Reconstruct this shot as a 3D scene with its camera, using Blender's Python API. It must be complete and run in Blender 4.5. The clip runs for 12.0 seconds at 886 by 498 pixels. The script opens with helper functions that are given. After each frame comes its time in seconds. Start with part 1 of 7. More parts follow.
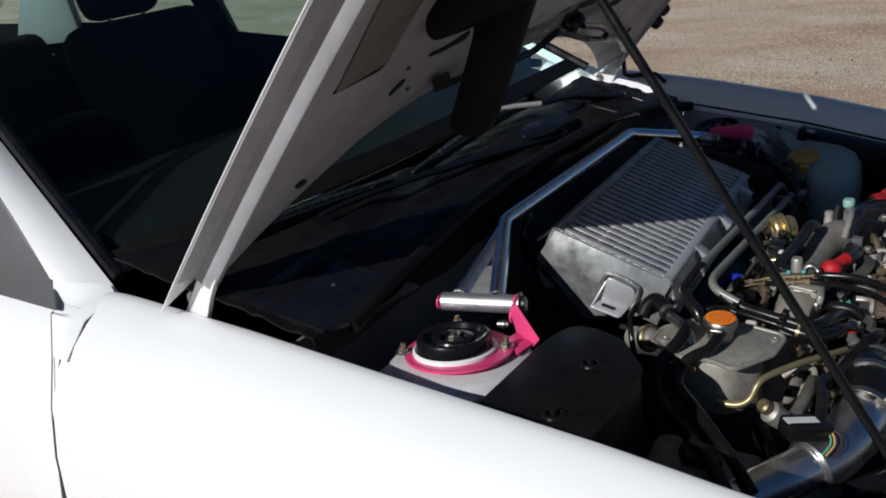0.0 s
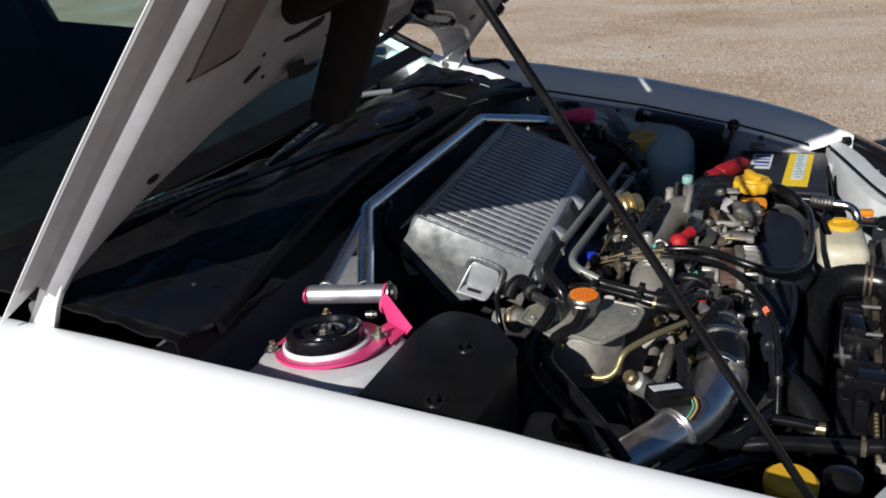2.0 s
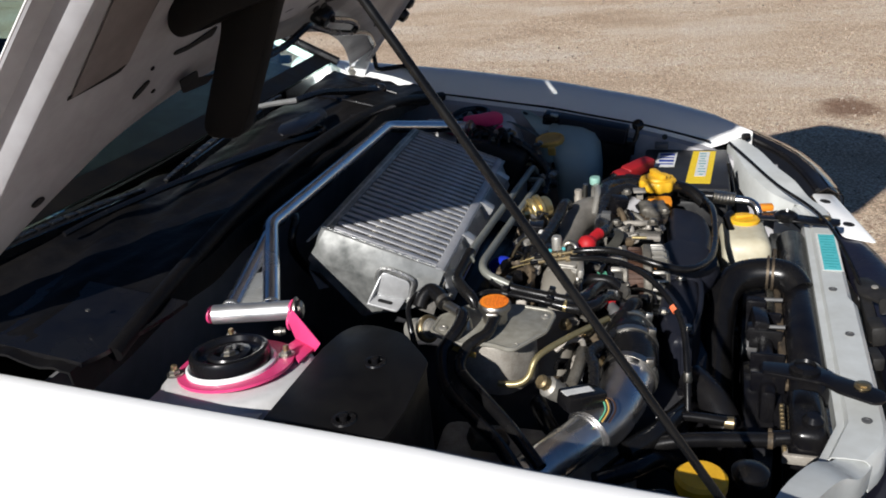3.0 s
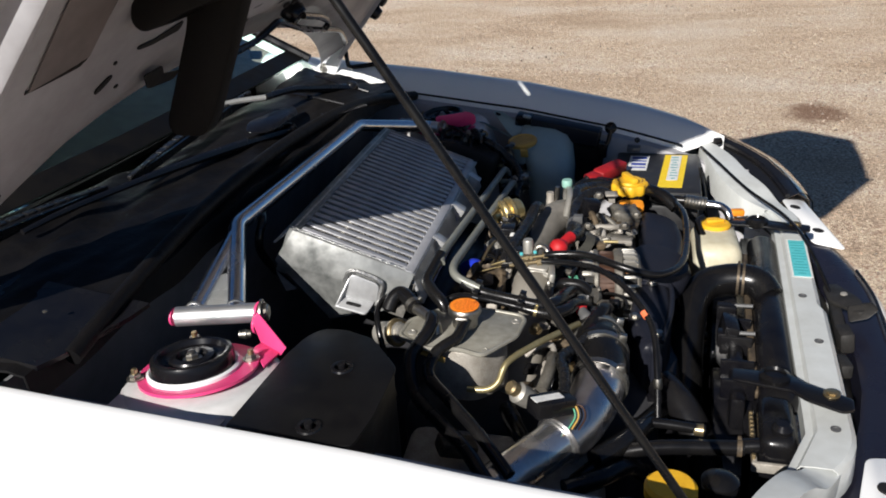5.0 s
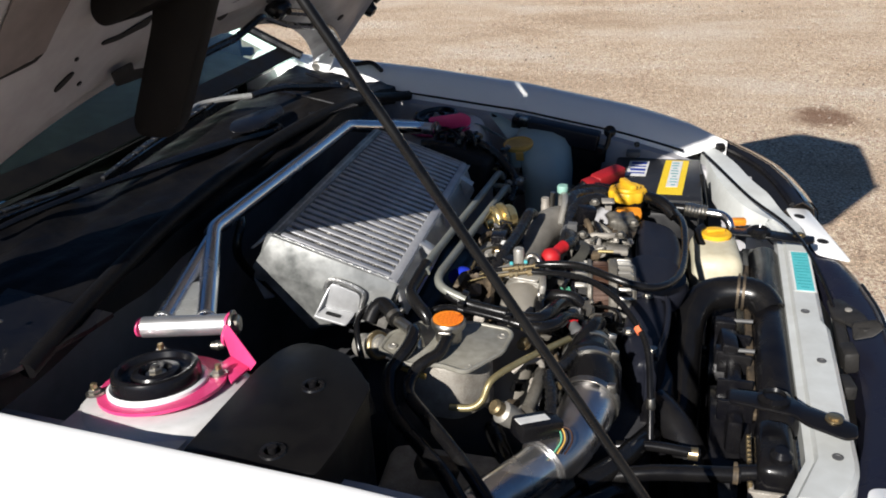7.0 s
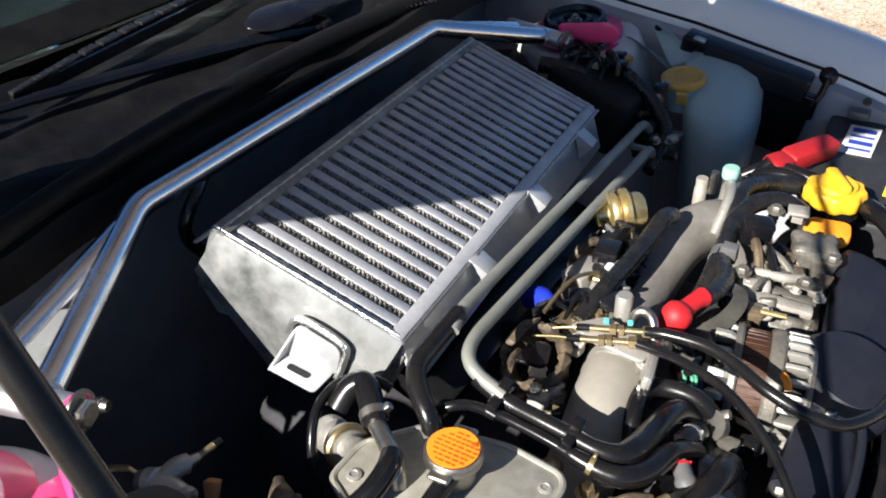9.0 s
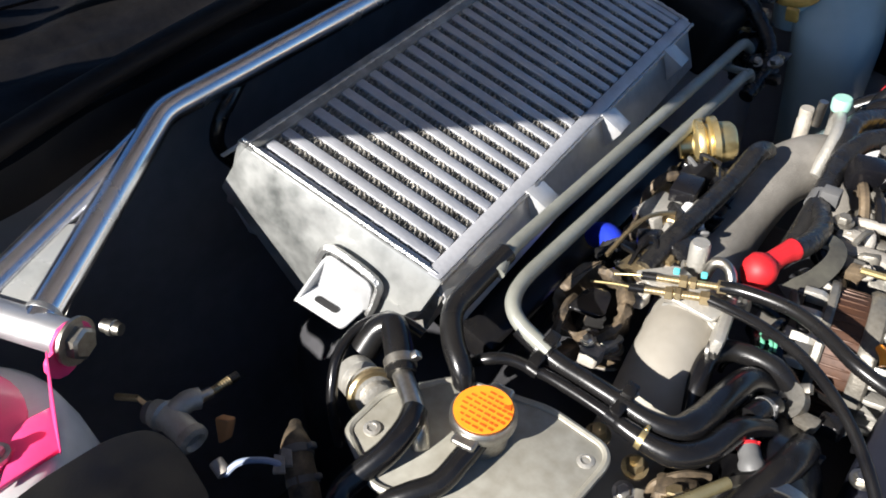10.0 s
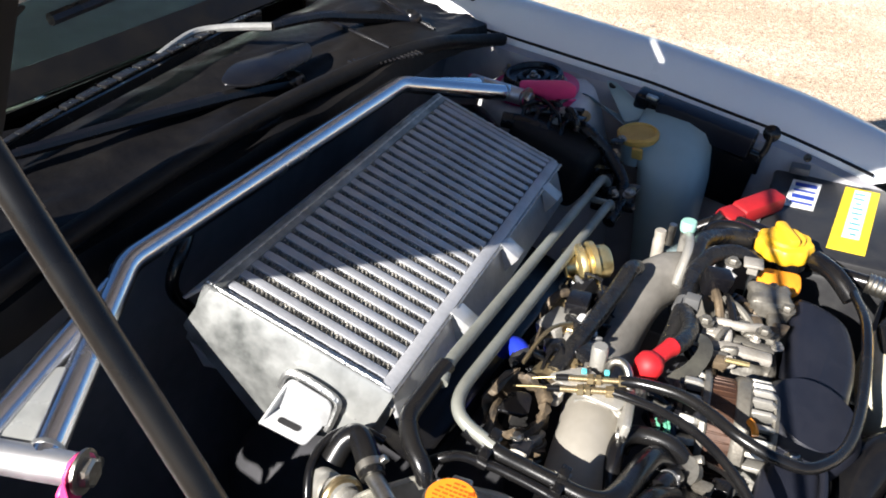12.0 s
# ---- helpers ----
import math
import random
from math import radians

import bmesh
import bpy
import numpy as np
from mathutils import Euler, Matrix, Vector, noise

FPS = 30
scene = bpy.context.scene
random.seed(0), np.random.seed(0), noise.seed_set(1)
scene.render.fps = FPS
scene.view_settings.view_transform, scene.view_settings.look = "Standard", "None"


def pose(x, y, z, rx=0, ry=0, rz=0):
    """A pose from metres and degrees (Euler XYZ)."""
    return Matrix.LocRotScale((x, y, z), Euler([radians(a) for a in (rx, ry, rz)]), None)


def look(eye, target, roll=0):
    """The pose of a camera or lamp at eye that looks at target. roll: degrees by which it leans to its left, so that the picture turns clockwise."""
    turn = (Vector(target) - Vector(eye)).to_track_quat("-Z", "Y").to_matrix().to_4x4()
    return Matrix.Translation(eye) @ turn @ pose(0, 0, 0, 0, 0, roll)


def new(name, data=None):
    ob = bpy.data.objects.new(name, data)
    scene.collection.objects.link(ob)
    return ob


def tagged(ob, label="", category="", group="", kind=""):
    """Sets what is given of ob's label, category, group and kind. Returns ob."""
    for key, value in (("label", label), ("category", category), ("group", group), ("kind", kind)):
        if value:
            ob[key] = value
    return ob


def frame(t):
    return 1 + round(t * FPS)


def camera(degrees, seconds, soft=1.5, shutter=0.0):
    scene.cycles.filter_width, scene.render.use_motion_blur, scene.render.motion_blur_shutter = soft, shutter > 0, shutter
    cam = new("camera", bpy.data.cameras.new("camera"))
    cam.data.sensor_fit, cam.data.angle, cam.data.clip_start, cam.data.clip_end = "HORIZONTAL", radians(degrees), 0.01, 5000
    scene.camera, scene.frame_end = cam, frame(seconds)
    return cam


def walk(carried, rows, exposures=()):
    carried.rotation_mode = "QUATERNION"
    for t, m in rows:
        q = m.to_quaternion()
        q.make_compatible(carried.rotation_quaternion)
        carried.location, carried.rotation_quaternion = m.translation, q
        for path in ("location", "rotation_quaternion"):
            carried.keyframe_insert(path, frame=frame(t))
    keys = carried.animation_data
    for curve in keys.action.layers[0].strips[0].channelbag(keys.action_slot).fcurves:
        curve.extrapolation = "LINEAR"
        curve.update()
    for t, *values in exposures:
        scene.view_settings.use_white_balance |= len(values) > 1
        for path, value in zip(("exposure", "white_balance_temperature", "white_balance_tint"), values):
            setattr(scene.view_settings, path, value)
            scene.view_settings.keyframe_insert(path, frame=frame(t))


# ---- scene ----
cam = camera(53.7, 12.0, soft=1.8)
PATH = [
    (0, (0.651, -1.32, 1.409), (-0.431, 0.181, 0.649), -6.5),
    (0.2, (0.627, -1.323, 1.408), (-0.301, 0.241, 0.575), -5.3),
    (0.5, (0.595, -1.34, 1.395), (-0.243, 0.271, 0.557), -4.1),
    (0.7, (0.586, -1.347, 1.412), (-0.256, 0.27, 0.588), -4.1),
    (1, (0.575, -1.356, 1.41), (-0.323, 0.263, 0.653), -4.8),
    (1.5, (0.585, -1.353, 1.41), (-0.334, 0.261, 0.668), -5.7),
    (1.8, (0.608, -1.344, 1.41), (-0.242, 0.286, 0.623), -5.3),
    (2, (0.614, -1.323, 1.402), (-0.148, 0.339, 0.591), -5.0),
    (2.2, (0.615, -1.311, 1.412), (-0.056, 0.376, 0.574), -4.5),
    (2.5, (0.614, -1.301, 1.405), (-0.006, 0.416, 0.589), -4.7),
    (3, (0.626, -1.298, 1.402), (0.029, 0.427, 0.584), -5.1),
    (5, (0.622, -1.279, 1.4), (0.088, 0.462, 0.574), -3.6),
    (5.5, (0.623, -1.28, 1.404), (0.108, 0.473, 0.591), -3.3),
    (6, (0.62, -1.284, 1.403), (0.097, 0.48, 0.617), -3.1),
    (6.5, (0.624, -1.273, 1.396), (0.098, 0.492, 0.616), -2.9),
    (6.7, (0.631, -1.263, 1.394), (0.113, 0.501, 0.607), -3.0),
    (8.3, (0.607, -0.803, 1.35), (-0.163, 0.696, 0.273), -2.2),
    (8.5, (0.586, -0.758, 1.346), (-0.165, 0.762, 0.286), -1.9),
    (9, (0.565, -0.676, 1.329), (-0.277, 0.744, 0.2), -0.7),
    (9.5, (0.552, -0.608, 1.308), (-0.373, 0.713, 0.125), -0.2),
    (10, (0.548, -0.591, 1.293), (-0.39, 0.613, 0.0), -1.7),
    (10.5, (0.543, -0.592, 1.301), (-0.39, 0.622, 0.014), -0.8),
    (11, (0.553, -0.589, 1.325), (-0.39, 0.709, 0.132), -0.1),
    (11.5, (0.562, -0.63, 1.342), (-0.377, 0.74, 0.228), 0.7),
    (12, (0.53, -0.714, 1.357), (-0.199, 0.822, 0.304), 2.1),
]
EXPOSURES = [(0, -0.22, 5400, 10), (0.4, -0.2, 5400, 10), (1.5, 0.0, 5450, 10), (2.2, 0.22, 5500, 10), (3.2, 0.42, 5600, 10), (5.5, 0.55, 5700, 10), (6.7, 0.6, 5700, 10), (8.3, 1.32, 5700, 10), (9.5, 1.62, 5700, 10), (12.0, 1.7, 5700, 10)]
walk(cam, [(t, look(eye, target, roll)) for t, eye, target, roll in PATH], EXPOSURES)

# ---- world and sun ----
SUN_FROM = Vector((-0.225, -1.0, 0.605)).normalized()
world = bpy.data.worlds.new("sky")
scene.world = world
world.use_nodes = True
wn = world.node_tree
sky = wn.nodes.new("ShaderNodeTexSky")
sky.sky_type, sky.sun_disc = "NISHITA", False
sky.sun_elevation = math.asin(SUN_FROM.z)
sky.ozone_density, sky.dust_density = 5.0, 0.3
sky.sun_rotation = math.atan2(SUN_FROM.x, SUN_FROM.y)
wn.links.new(sky.outputs[0], wn.nodes["Background"].inputs[0])
wn.nodes["Background"].inputs[1].default_value = 0.031
sun_data = bpy.data.lights.new("sun", "SUN")
sun_data.energy, sun_data.angle, sun_data.color = 5.0, radians(0.5), (1.0, 0.88, 0.72)
sun = new("sun", sun_data)
sun.matrix_world = look(SUN_FROM * 20, (0, 0, 0))


# ---- materials ----
def rgb(c):
    return (c[0], c[1], c[2], 1.0)


def mat(name, color, rough=0.5, metal=0.0, second=None, scale=30.0, mix=0.5, bump=0.0, bump_scale=200.0, coat=0.0,
        rough_var=0.1, stretch=(1, 1, 1), island=0.0, fine=6.0, trans=0.0, ior=1.45, spec=0.5, bump_dist=0.002):
    """A surface whose colour wanders between two tones at two scales, with roughness variation and fine relief."""
    m = bpy.data.materials.new(name)
    m.use_nodes = True
    nt, n = m.node_tree, m.node_tree.nodes
    bs = n["Principled BSDF"]
    second = second or tuple(v * 0.8 for v in color)
    geo = n.new("ShaderNodeTexCoord")
    mp = n.new("ShaderNodeMapping")
    mp.inputs["Scale"].default_value = stretch
    nt.links.new(geo.outputs["Object"], mp.inputs[0])
    a, b = n.new("ShaderNodeTexNoise"), n.new("ShaderNodeTexNoise")
    a.inputs["Scale"].default_value, a.inputs["Detail"].default_value = scale, 5
    b.inputs["Scale"].default_value, b.inputs["Detail"].default_value = scale * fine, 3
    for t in (a, b):
        nt.links.new(mp.outputs[0], t.inputs["Vector"])
    add = n.new("ShaderNodeMath")
    add.operation = "MULTIPLY_ADD"
    nt.links.new(b.outputs[0], add.inputs[0])
    add.inputs[1].default_value = 0.45
    nt.links.new(a.outputs[0], add.inputs[2])
    ramp = n.new("ShaderNodeValToRGB")
    ramp.color_ramp.elements[0].position, ramp.color_ramp.elements[1].position = 0.72 - mix / 2, 0.72 + mix / 2
    ramp.color_ramp.elements[0].color, ramp.color_ramp.elements[1].color = rgb(second), rgb(color)
    nt.links.new(add.outputs[0], ramp.inputs[0])
    colour = ramp.outputs[0]
    if island:
        info = n.new("ShaderNodeNewGeometry")
        hsv = n.new("ShaderNodeHueSaturation")
        mr = n.new("ShaderNodeMapRange")
        mr.inputs["To Min"].default_value, mr.inputs["To Max"].default_value = 1 - island, 1 + island
        nt.links.new(info.outputs["Random Per Island"], mr.inputs[0])
        nt.links.new(mr.outputs[0], hsv.inputs["Value"])
        nt.links.new(colour, hsv.inputs["Color"])
        colour = hsv.outputs[0]
    nt.links.new(colour, bs.inputs["Base Color"])
    rr = n.new("ShaderNodeMapRange")
    rr.inputs["From Min"].default_value, rr.inputs["From Max"].default_value = 0.3, 0.7
    rr.inputs["To Min"].default_value, rr.inputs["To Max"].default_value = min(1, rough + rough_var), max(0.02, rough - rough_var)
    nt.links.new(a.outputs[0], rr.inputs[0])
    nt.links.new(rr.outputs[0], bs.inputs["Roughness"])
    bs.inputs["Metallic"].default_value = metal
    bs.inputs["Coat Weight"].default_value = coat
    bs.inputs["Coat Roughness"].default_value = 0.06
    bs.inputs["Transmission Weight"].default_value = trans
    bs.inputs["IOR"].default_value = ior
    bs.inputs["Specular IOR Level"].default_value = spec
    if bump:
        c = n.new("ShaderNodeTexNoise")
        c.inputs["Scale"].default_value, c.inputs["Detail"].default_value = bump_scale, 4
        nt.links.new(mp.outputs[0], c.inputs["Vector"])
        bp = n.new("ShaderNodeBump")
        bp.inputs["Strength"].default_value, bp.inputs["Distance"].default_value = bump, bump_dist
        nt.links.new(c.outputs[0], bp.inputs["Height"])
        nt.links.new(bp.outputs[0], bs.inputs["Normal"])
    return m


M = {}
M["white"] = mat("white_paint", (0.88, 0.88, 0.87), 0.3, 0, (0.84, 0.84, 0.83), 6, 0.6, coat=0.6, rough_var=0.05)
# Brown-grey that paints the shade of the sunk bonnet panels.
M["recess_shade"] = mat("recess_shade_brown_grey", (0.17, 0.15, 0.145), 0.6, 0, (0.11, 0.095, 0.09), 10, 0.5, bump=0.1, bump_scale=80)
# Lighter copy of the bay white, brightened for the sunlit strut tower.
M["bay_white"] = mat("strut_tower_white_paint", (0.66, 0.66, 0.66), 0.42, 0, (0.5, 0.49, 0.48), 12, 0.5, coat=0.2, bump=0.08, bump_scale=60)
M["dusty_white"] = mat("dusty_white_paint", (0.58, 0.60, 0.59), 0.4, 0, (0.46, 0.47, 0.45), 11, 0.5, coat=0.3, rough_var=0.1)
# The same white paint, greyed for the shade under bonnet and wings.
M["shaded_white"] = mat("shaded_bay_white_paint", (0.37, 0.37, 0.39), 0.5, 0, (0.27, 0.265, 0.275), 9, 0.5, coat=0.08, bump=0.1, bump_scale=60)
M["black_paint"] = mat("black_painted_steel", (0.004, 0.004, 0.006), 0.22, 0, (0.009, 0.0085, 0.008), 25, 0.5, spec=0.45, bump=0.06, rough_var=0.07)
M["plastic"] = mat("black_plastic", (0.004, 0.004, 0.006), 0.25, 0, (0.010, 0.0095, 0.0095), 18, 0.5, spec=0.42, bump=0.08, bump_scale=900, bump_dist=0.0006, rough_var=0.08)
M["cowl"] = mat("faded_black_cowl_sheet", (0.0045, 0.0045, 0.0055), 0.48, 0, (0.011, 0.010, 0.0095), 9, 0.5, spec=0.14, bump=0.35, bump_scale=40, bump_dist=0.005)
M["plate_black"] = mat("matt_black_plate_paint", (0.004, 0.004, 0.005), 0.4, 0, (0.008, 0.0075, 0.007), 30, 0.5, spec=0.25, bump=0.15, bump_scale=500, bump_dist=0.0006)
# Black gloss with the mirrored blue sky put into its base colour.
M["bumper"] = mat("sky_tinted_bumper_black", (0.010, 0.010, 0.02), 0.28, 0, (0.014, 0.014, 0.022), 9, 0.5, spec=0.5, rough_var=0.06)
M["latch"] = mat("dusty_dark_latch_steel", (0.03, 0.028, 0.026), 0.55, 0.1, (0.010, 0.0095, 0.009), 40, 0.5, bump=0.2)
M["rubber"] = mat("black_rubber_hose", (0.004, 0.004, 0.005), 0.24, 0, (0.009, 0.0085, 0.008), 22, 0.5, spec=0.45, bump=0.08, bump_scale=260, bump_dist=0.0008, rough_var=0.08)
M["cover"] = mat("dark_blue_black_cover_plastic", (0.009, 0.010, 0.016), 0.42, 0, (0.015, 0.016, 0.023), 14, 0.5, spec=0.3, bump=0.2, bump_scale=700, bump_dist=0.0008)
# Light and dark mottling stands in for cloudy reflections in the metal.
M["alu"] = mat("cloud_mottled_aluminium_sheet", (0.3, 0.305, 0.295), 0.42, 0.35, (0.06, 0.064, 0.062), 9, 0.3, bump=0.25, bump_scale=18, rough_var=0.18, bump_dist=0.004)
M["alu_plate"] = mat("brushed_aluminium_plate", (0.56, 0.565, 0.57), 0.38, 0.45, (0.4, 0.405, 0.41), 24, 0.5, bump=0.15, bump_scale=60)
M["bar"] = mat("intercooler_bar_aluminium", (0.43, 0.435, 0.46), 0.45, 0.3, (0.33, 0.335, 0.355), 40, 0.5, bump=0.2, bump_scale=160)
M["fin"] = mat("dusty_fin_aluminium", (0.5, 0.48, 0.44), 0.4, 0.6, (0.2, 0.19, 0.17), 90, 0.5)
M["polished"] = mat("polished_aluminium_tube", (0.86, 0.87, 0.89), 0.22, 1, (0.7, 0.71, 0.74), 20, 0.6, rough_var=0.07, bump=0.05, bump_scale=90)
M["satin"] = mat("satin_aluminium_tube", (0.72, 0.73, 0.74), 0.42, 0.9, (0.6, 0.6, 0.61), 25, 0.6, rough_var=0.08, bump=0.05, bump_scale=90)
M["guide_black"] = mat("matt_black_guide_plastic", (0.004, 0.004, 0.0045), 0.6, 0, (0.008, 0.007, 0.006), 20, 0.5, spec=0.15)
M["meter"] = mat("bright_cast_meter_metal", (0.84, 0.84, 0.84), 0.26, 0.95, (0.6, 0.59, 0.57), 18, 0.5, bump=0.2, bump_scale=60, rough_var=0.12)
M["chrome_pipe"] = mat("polished_intake_pipe", (0.84, 0.85, 0.9), 0.28, 1, (0.6, 0.56, 0.52), 10, 0.6, rough_var=0.1, bump=0.16, bump_scale=34)
M["cast"] = mat("cast_aluminium_dusty", (0.42, 0.395, 0.35), 0.55, 0.3, (0.24, 0.215, 0.18), 60, 0.6, bump=0.45, bump_scale=420, bump_dist=0.0015)
M["cast_grey"] = mat("grey_powder_coated_casting", (0.235, 0.22, 0.195), 0.6, 0.1, (0.14, 0.13, 0.112), 16, 0.5, bump=0.5, bump_scale=600, bump_dist=0.0012)
M["cast_light"] = mat("bright_machined_casting", (0.44, 0.43, 0.395), 0.45, 0.6, (0.34, 0.32, 0.28), 60, 0.6, bump=0.3, bump_scale=300)
M["cast_dark"] = mat("oily_grey_casting", (0.2, 0.19, 0.165), 0.45, 0.4, (0.08, 0.07, 0.055), 45, 0.6, bump=0.35, bump_scale=260, bump_dist=0.0015)
M["cast_smooth"] = mat("smooth_sandblasted_casting", (0.31, 0.29, 0.25), 0.6, 0.2, (0.22, 0.2, 0.165), 12, 0.6, bump=0.15, bump_scale=900, bump_dist=0.0006)
M["tank"] = mat("stained_plated_tank_metal", (0.4, 0.39, 0.34), 0.42, 0.35, (0.2, 0.185, 0.145), 17, 0.5, bump=0.08, bump_scale=50, rough_var=0.14)
M["strap"] = mat("grey_olive_strap", (0.07, 0.068, 0.055), 0.5, 0, (0.035, 0.033, 0.028), 40, 0.5, bump=0.15)
M["tube_grey"] = mat("grey_green_painted_steel_tube", (0.24, 0.245, 0.215), 0.42, 0.2, (0.17, 0.17, 0.145), 18, 0.5, bump=0.15)
M["pink"] = mat("pink_painted_steel", (0.78, 0.065, 0.23), 0.38, 0, (0.6, 0.045, 0.165), 16, 0.6, coat=0.2, bump=0.08)
M["gold"] = mat("yellow_zinc_plated_steel", (0.78, 0.64, 0.33), 0.32, 0.9, (0.58, 0.46, 0.2), 30, 0.5)
M["olive_zinc"] = mat("olive_zinc_plated_pipe", (0.37, 0.32, 0.17), 0.36, 0.6, (0.24, 0.2, 0.1), 30, 0.5)
M["steel"] = mat("zinc_steel", (0.5, 0.49, 0.46), 0.38, 1, (0.28, 0.26, 0.22), 50, 0.5, bump=0.1)
M["brass"] = mat("brass_fitting", (0.48, 0.39, 0.23), 0.4, 0.9, (0.28, 0.21, 0.11), 60, 0.5)
M["yellow"] = mat("yellow_plastic", (0.8, 0.48, 0.015), 0.42, 0, (0.62, 0.34, 0.01), 40, 0.5, bump=0.1)
M["orange_plastic"] = mat("orange_plastic", (0.8, 0.3, 0.015), 0.4, 0, (0.65, 0.22, 0.01), 40, 0.5)
M["amber"] = mat("amber_washer_cap_plastic", (0.62, 0.4, 0.1), 0.5, 0, (0.46, 0.28, 0.06), 40, 0.5)
M["orange_label"] = mat("orange_warning_label", (0.9, 0.27, 0.01), 0.4, 0, (0.8, 0.22, 0.008), 60, 0.6)
M["label_ink"] = mat("dark_orange_ink", (0.5, 0.09, 0.005), 0.45)
M["red"] = mat("red_rubber_cover", (0.5, 0.014, 0.02), 0.5, 0, (0.36, 0.008, 0.01), 30, 0.6)
# Copy of the red, darkened for the shade on the terminal cover.
M["shaded_red"] = mat("shaded_red_terminal_plastic", (0.32, 0.012, 0.015), 0.5, 0, (0.22, 0.007, 0.009), 30, 0.6)
M["coral"] = mat("coral_plastic_sleeve", (0.8, 0.2, 0.08), 0.45, 0, (0.65, 0.14, 0.05), 40, 0.5)
M["blue"] = mat("blue_silicone_hose", (0.02, 0.04, 0.5), 0.4, 0, (0.012, 0.025, 0.34), 30, 0.6)
M["bottle"] = mat("milky_polyethylene_bottle", (0.34, 0.44, 0.46), 0.4, 0, (0.27, 0.36, 0.38), 8, 0.6, bump=0.06, bump_scale=60)
M["cream"] = mat("aged_cream_polyethylene", (0.6, 0.57, 0.44), 0.45, 0, (0.46, 0.41, 0.28), 14, 0.5)
M["battery"] = mat("black_battery_case", (0.015, 0.015, 0.017), 0.42, 0, (0.03, 0.03, 0.03), 20, 0.5)
M["lab_yellow"] = mat("yellow_paper_label", (0.85, 0.62, 0.02), 0.5, 0, (0.78, 0.55, 0.015), 30, 0.6)
M["lab_white"] = mat("white_paper_label", (0.75, 0.75, 0.72), 0.5, 0, (0.62, 0.62, 0.6), 90, 0.4)
M["lab_blue"] = mat("blue_print", (0.03, 0.06, 0.35), 0.5)
M["teal"] = mat("teal_sticker", (0.13, 0.52, 0.55), 0.45, 0, (0.1, 0.44, 0.47), 40, 0.5)
M["teal_dark"] = mat("teal_sticker_print", (0.05, 0.3, 0.33), 0.45)
M["mint"] = mat("mint_green_cap", (0.28, 0.47, 0.4), 0.5, 0, (0.22, 0.4, 0.34), 60, 0.6)
M["green"] = mat("green_paint_mark", (0.13, 0.4, 0.25), 0.5)
M["copper"] = mat("copper_windings", (0.075, 0.036, 0.02), 0.5, 0.3, (0.035, 0.017, 0.01), 60, 0.5)
M["brown"] = mat("dirty_brown_metal", (0.16, 0.12, 0.075), 0.6, 0.3, (0.03, 0.025, 0.02), 40, 0.4, bump=0.5, bump_scale=150)
M["weld"] = mat("weld_bead", (0.55, 0.55, 0.54), 0.4, 0.9, (0.35, 0.35, 0.34), 120, 0.5, bump=0.6, bump_scale=330)
M["cable_grey"] = mat("grey_cable_sleeve", (0.1, 0.1, 0.1), 0.45)
M["bay_wall"] = mat("dark_grey_bay_paint", (0.05, 0.05, 0.056), 0.6, 0, (0.03, 0.03, 0.032), 12, 0.5, spec=0.25)
# Bulkhead white with its shade put into the colour as mid-grey.
M["bulkhead"] = mat("shade_greyed_bulkhead_paint", (0.22, 0.22, 0.23), 0.5, 0, (0.14, 0.14, 0.145), 8, 0.5, spec=0.4)
M["tape"] = mat("black_loom_tape", (0.007, 0.007, 0.008), 0.28, 0, (0.014, 0.0135, 0.013), 60, 0.5, bump=0.9, bump_scale=110, spec=0.5)
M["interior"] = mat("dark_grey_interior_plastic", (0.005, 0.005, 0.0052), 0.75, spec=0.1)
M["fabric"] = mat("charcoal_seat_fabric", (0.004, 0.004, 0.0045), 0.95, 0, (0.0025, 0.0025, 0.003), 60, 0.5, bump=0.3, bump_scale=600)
M["belt"] = mat("grey_green_seat_belt_webbing", (0.2, 0.26, 0.24), 0.8, 0, (0.15, 0.2, 0.19), 300, 0.5)
M["tyre"] = mat("black_tyre_rubber", (0.02, 0.02, 0.02), 0.8, bump=0.3, bump_scale=80)
M["lens_dark"] = mat("headlight_housing", (0.010, 0.010, 0.011), 0.15, 0, coat=0.8)
M["deep_black"] = mat("deep_black_fill", (0.010, 0.010, 0.011), 0.7, 0, (0.018, 0.017, 0.016), 30, 0.5, spec=0.3, bump=0.3, bump_scale=200)
M["rod"] = mat("black_prop_rod_paint", (0.003, 0.003, 0.0035), 0.3, 0, (0.006, 0.006, 0.006), 40, 0.5, spec=0.35)
M["wiper_grey"] = mat("pale_worn_wiper_paint", (0.32, 0.32, 0.31), 0.45, 0.2, (0.2, 0.2, 0.19), 40, 0.5)
M["wire_blue"] = mat("pale_blue_wire", (0.25, 0.3, 0.42), 0.45)
M["copper_orange"] = mat("orange_cork_edge", (0.5, 0.25, 0.1), 0.8)


def glass(name, tint, rough=0.0, ior=1.45, trans=1.0):
    m = bpy.data.materials.new(name)
    m.use_nodes = True
    bs = m.node_tree.nodes["Principled BSDF"]
    bs.inputs["Base Color"].default_value = rgb(tint)
    bs.inputs["Transmission Weight"].default_value = trans
    bs.inputs["Roughness"].default_value = rough
    bs.inputs["IOR"].default_value = ior
    return m


M["glass"] = glass("green_tinted_glass", (0.8, 0.9, 0.87))
M["screen"] = glass("green_windscreen_glass", (0.66, 0.86, 0.84), 0.0, 1.22)
M["lens"] = glass("clear_lens_plastic", (0.95, 0.95, 0.95), 0.02)


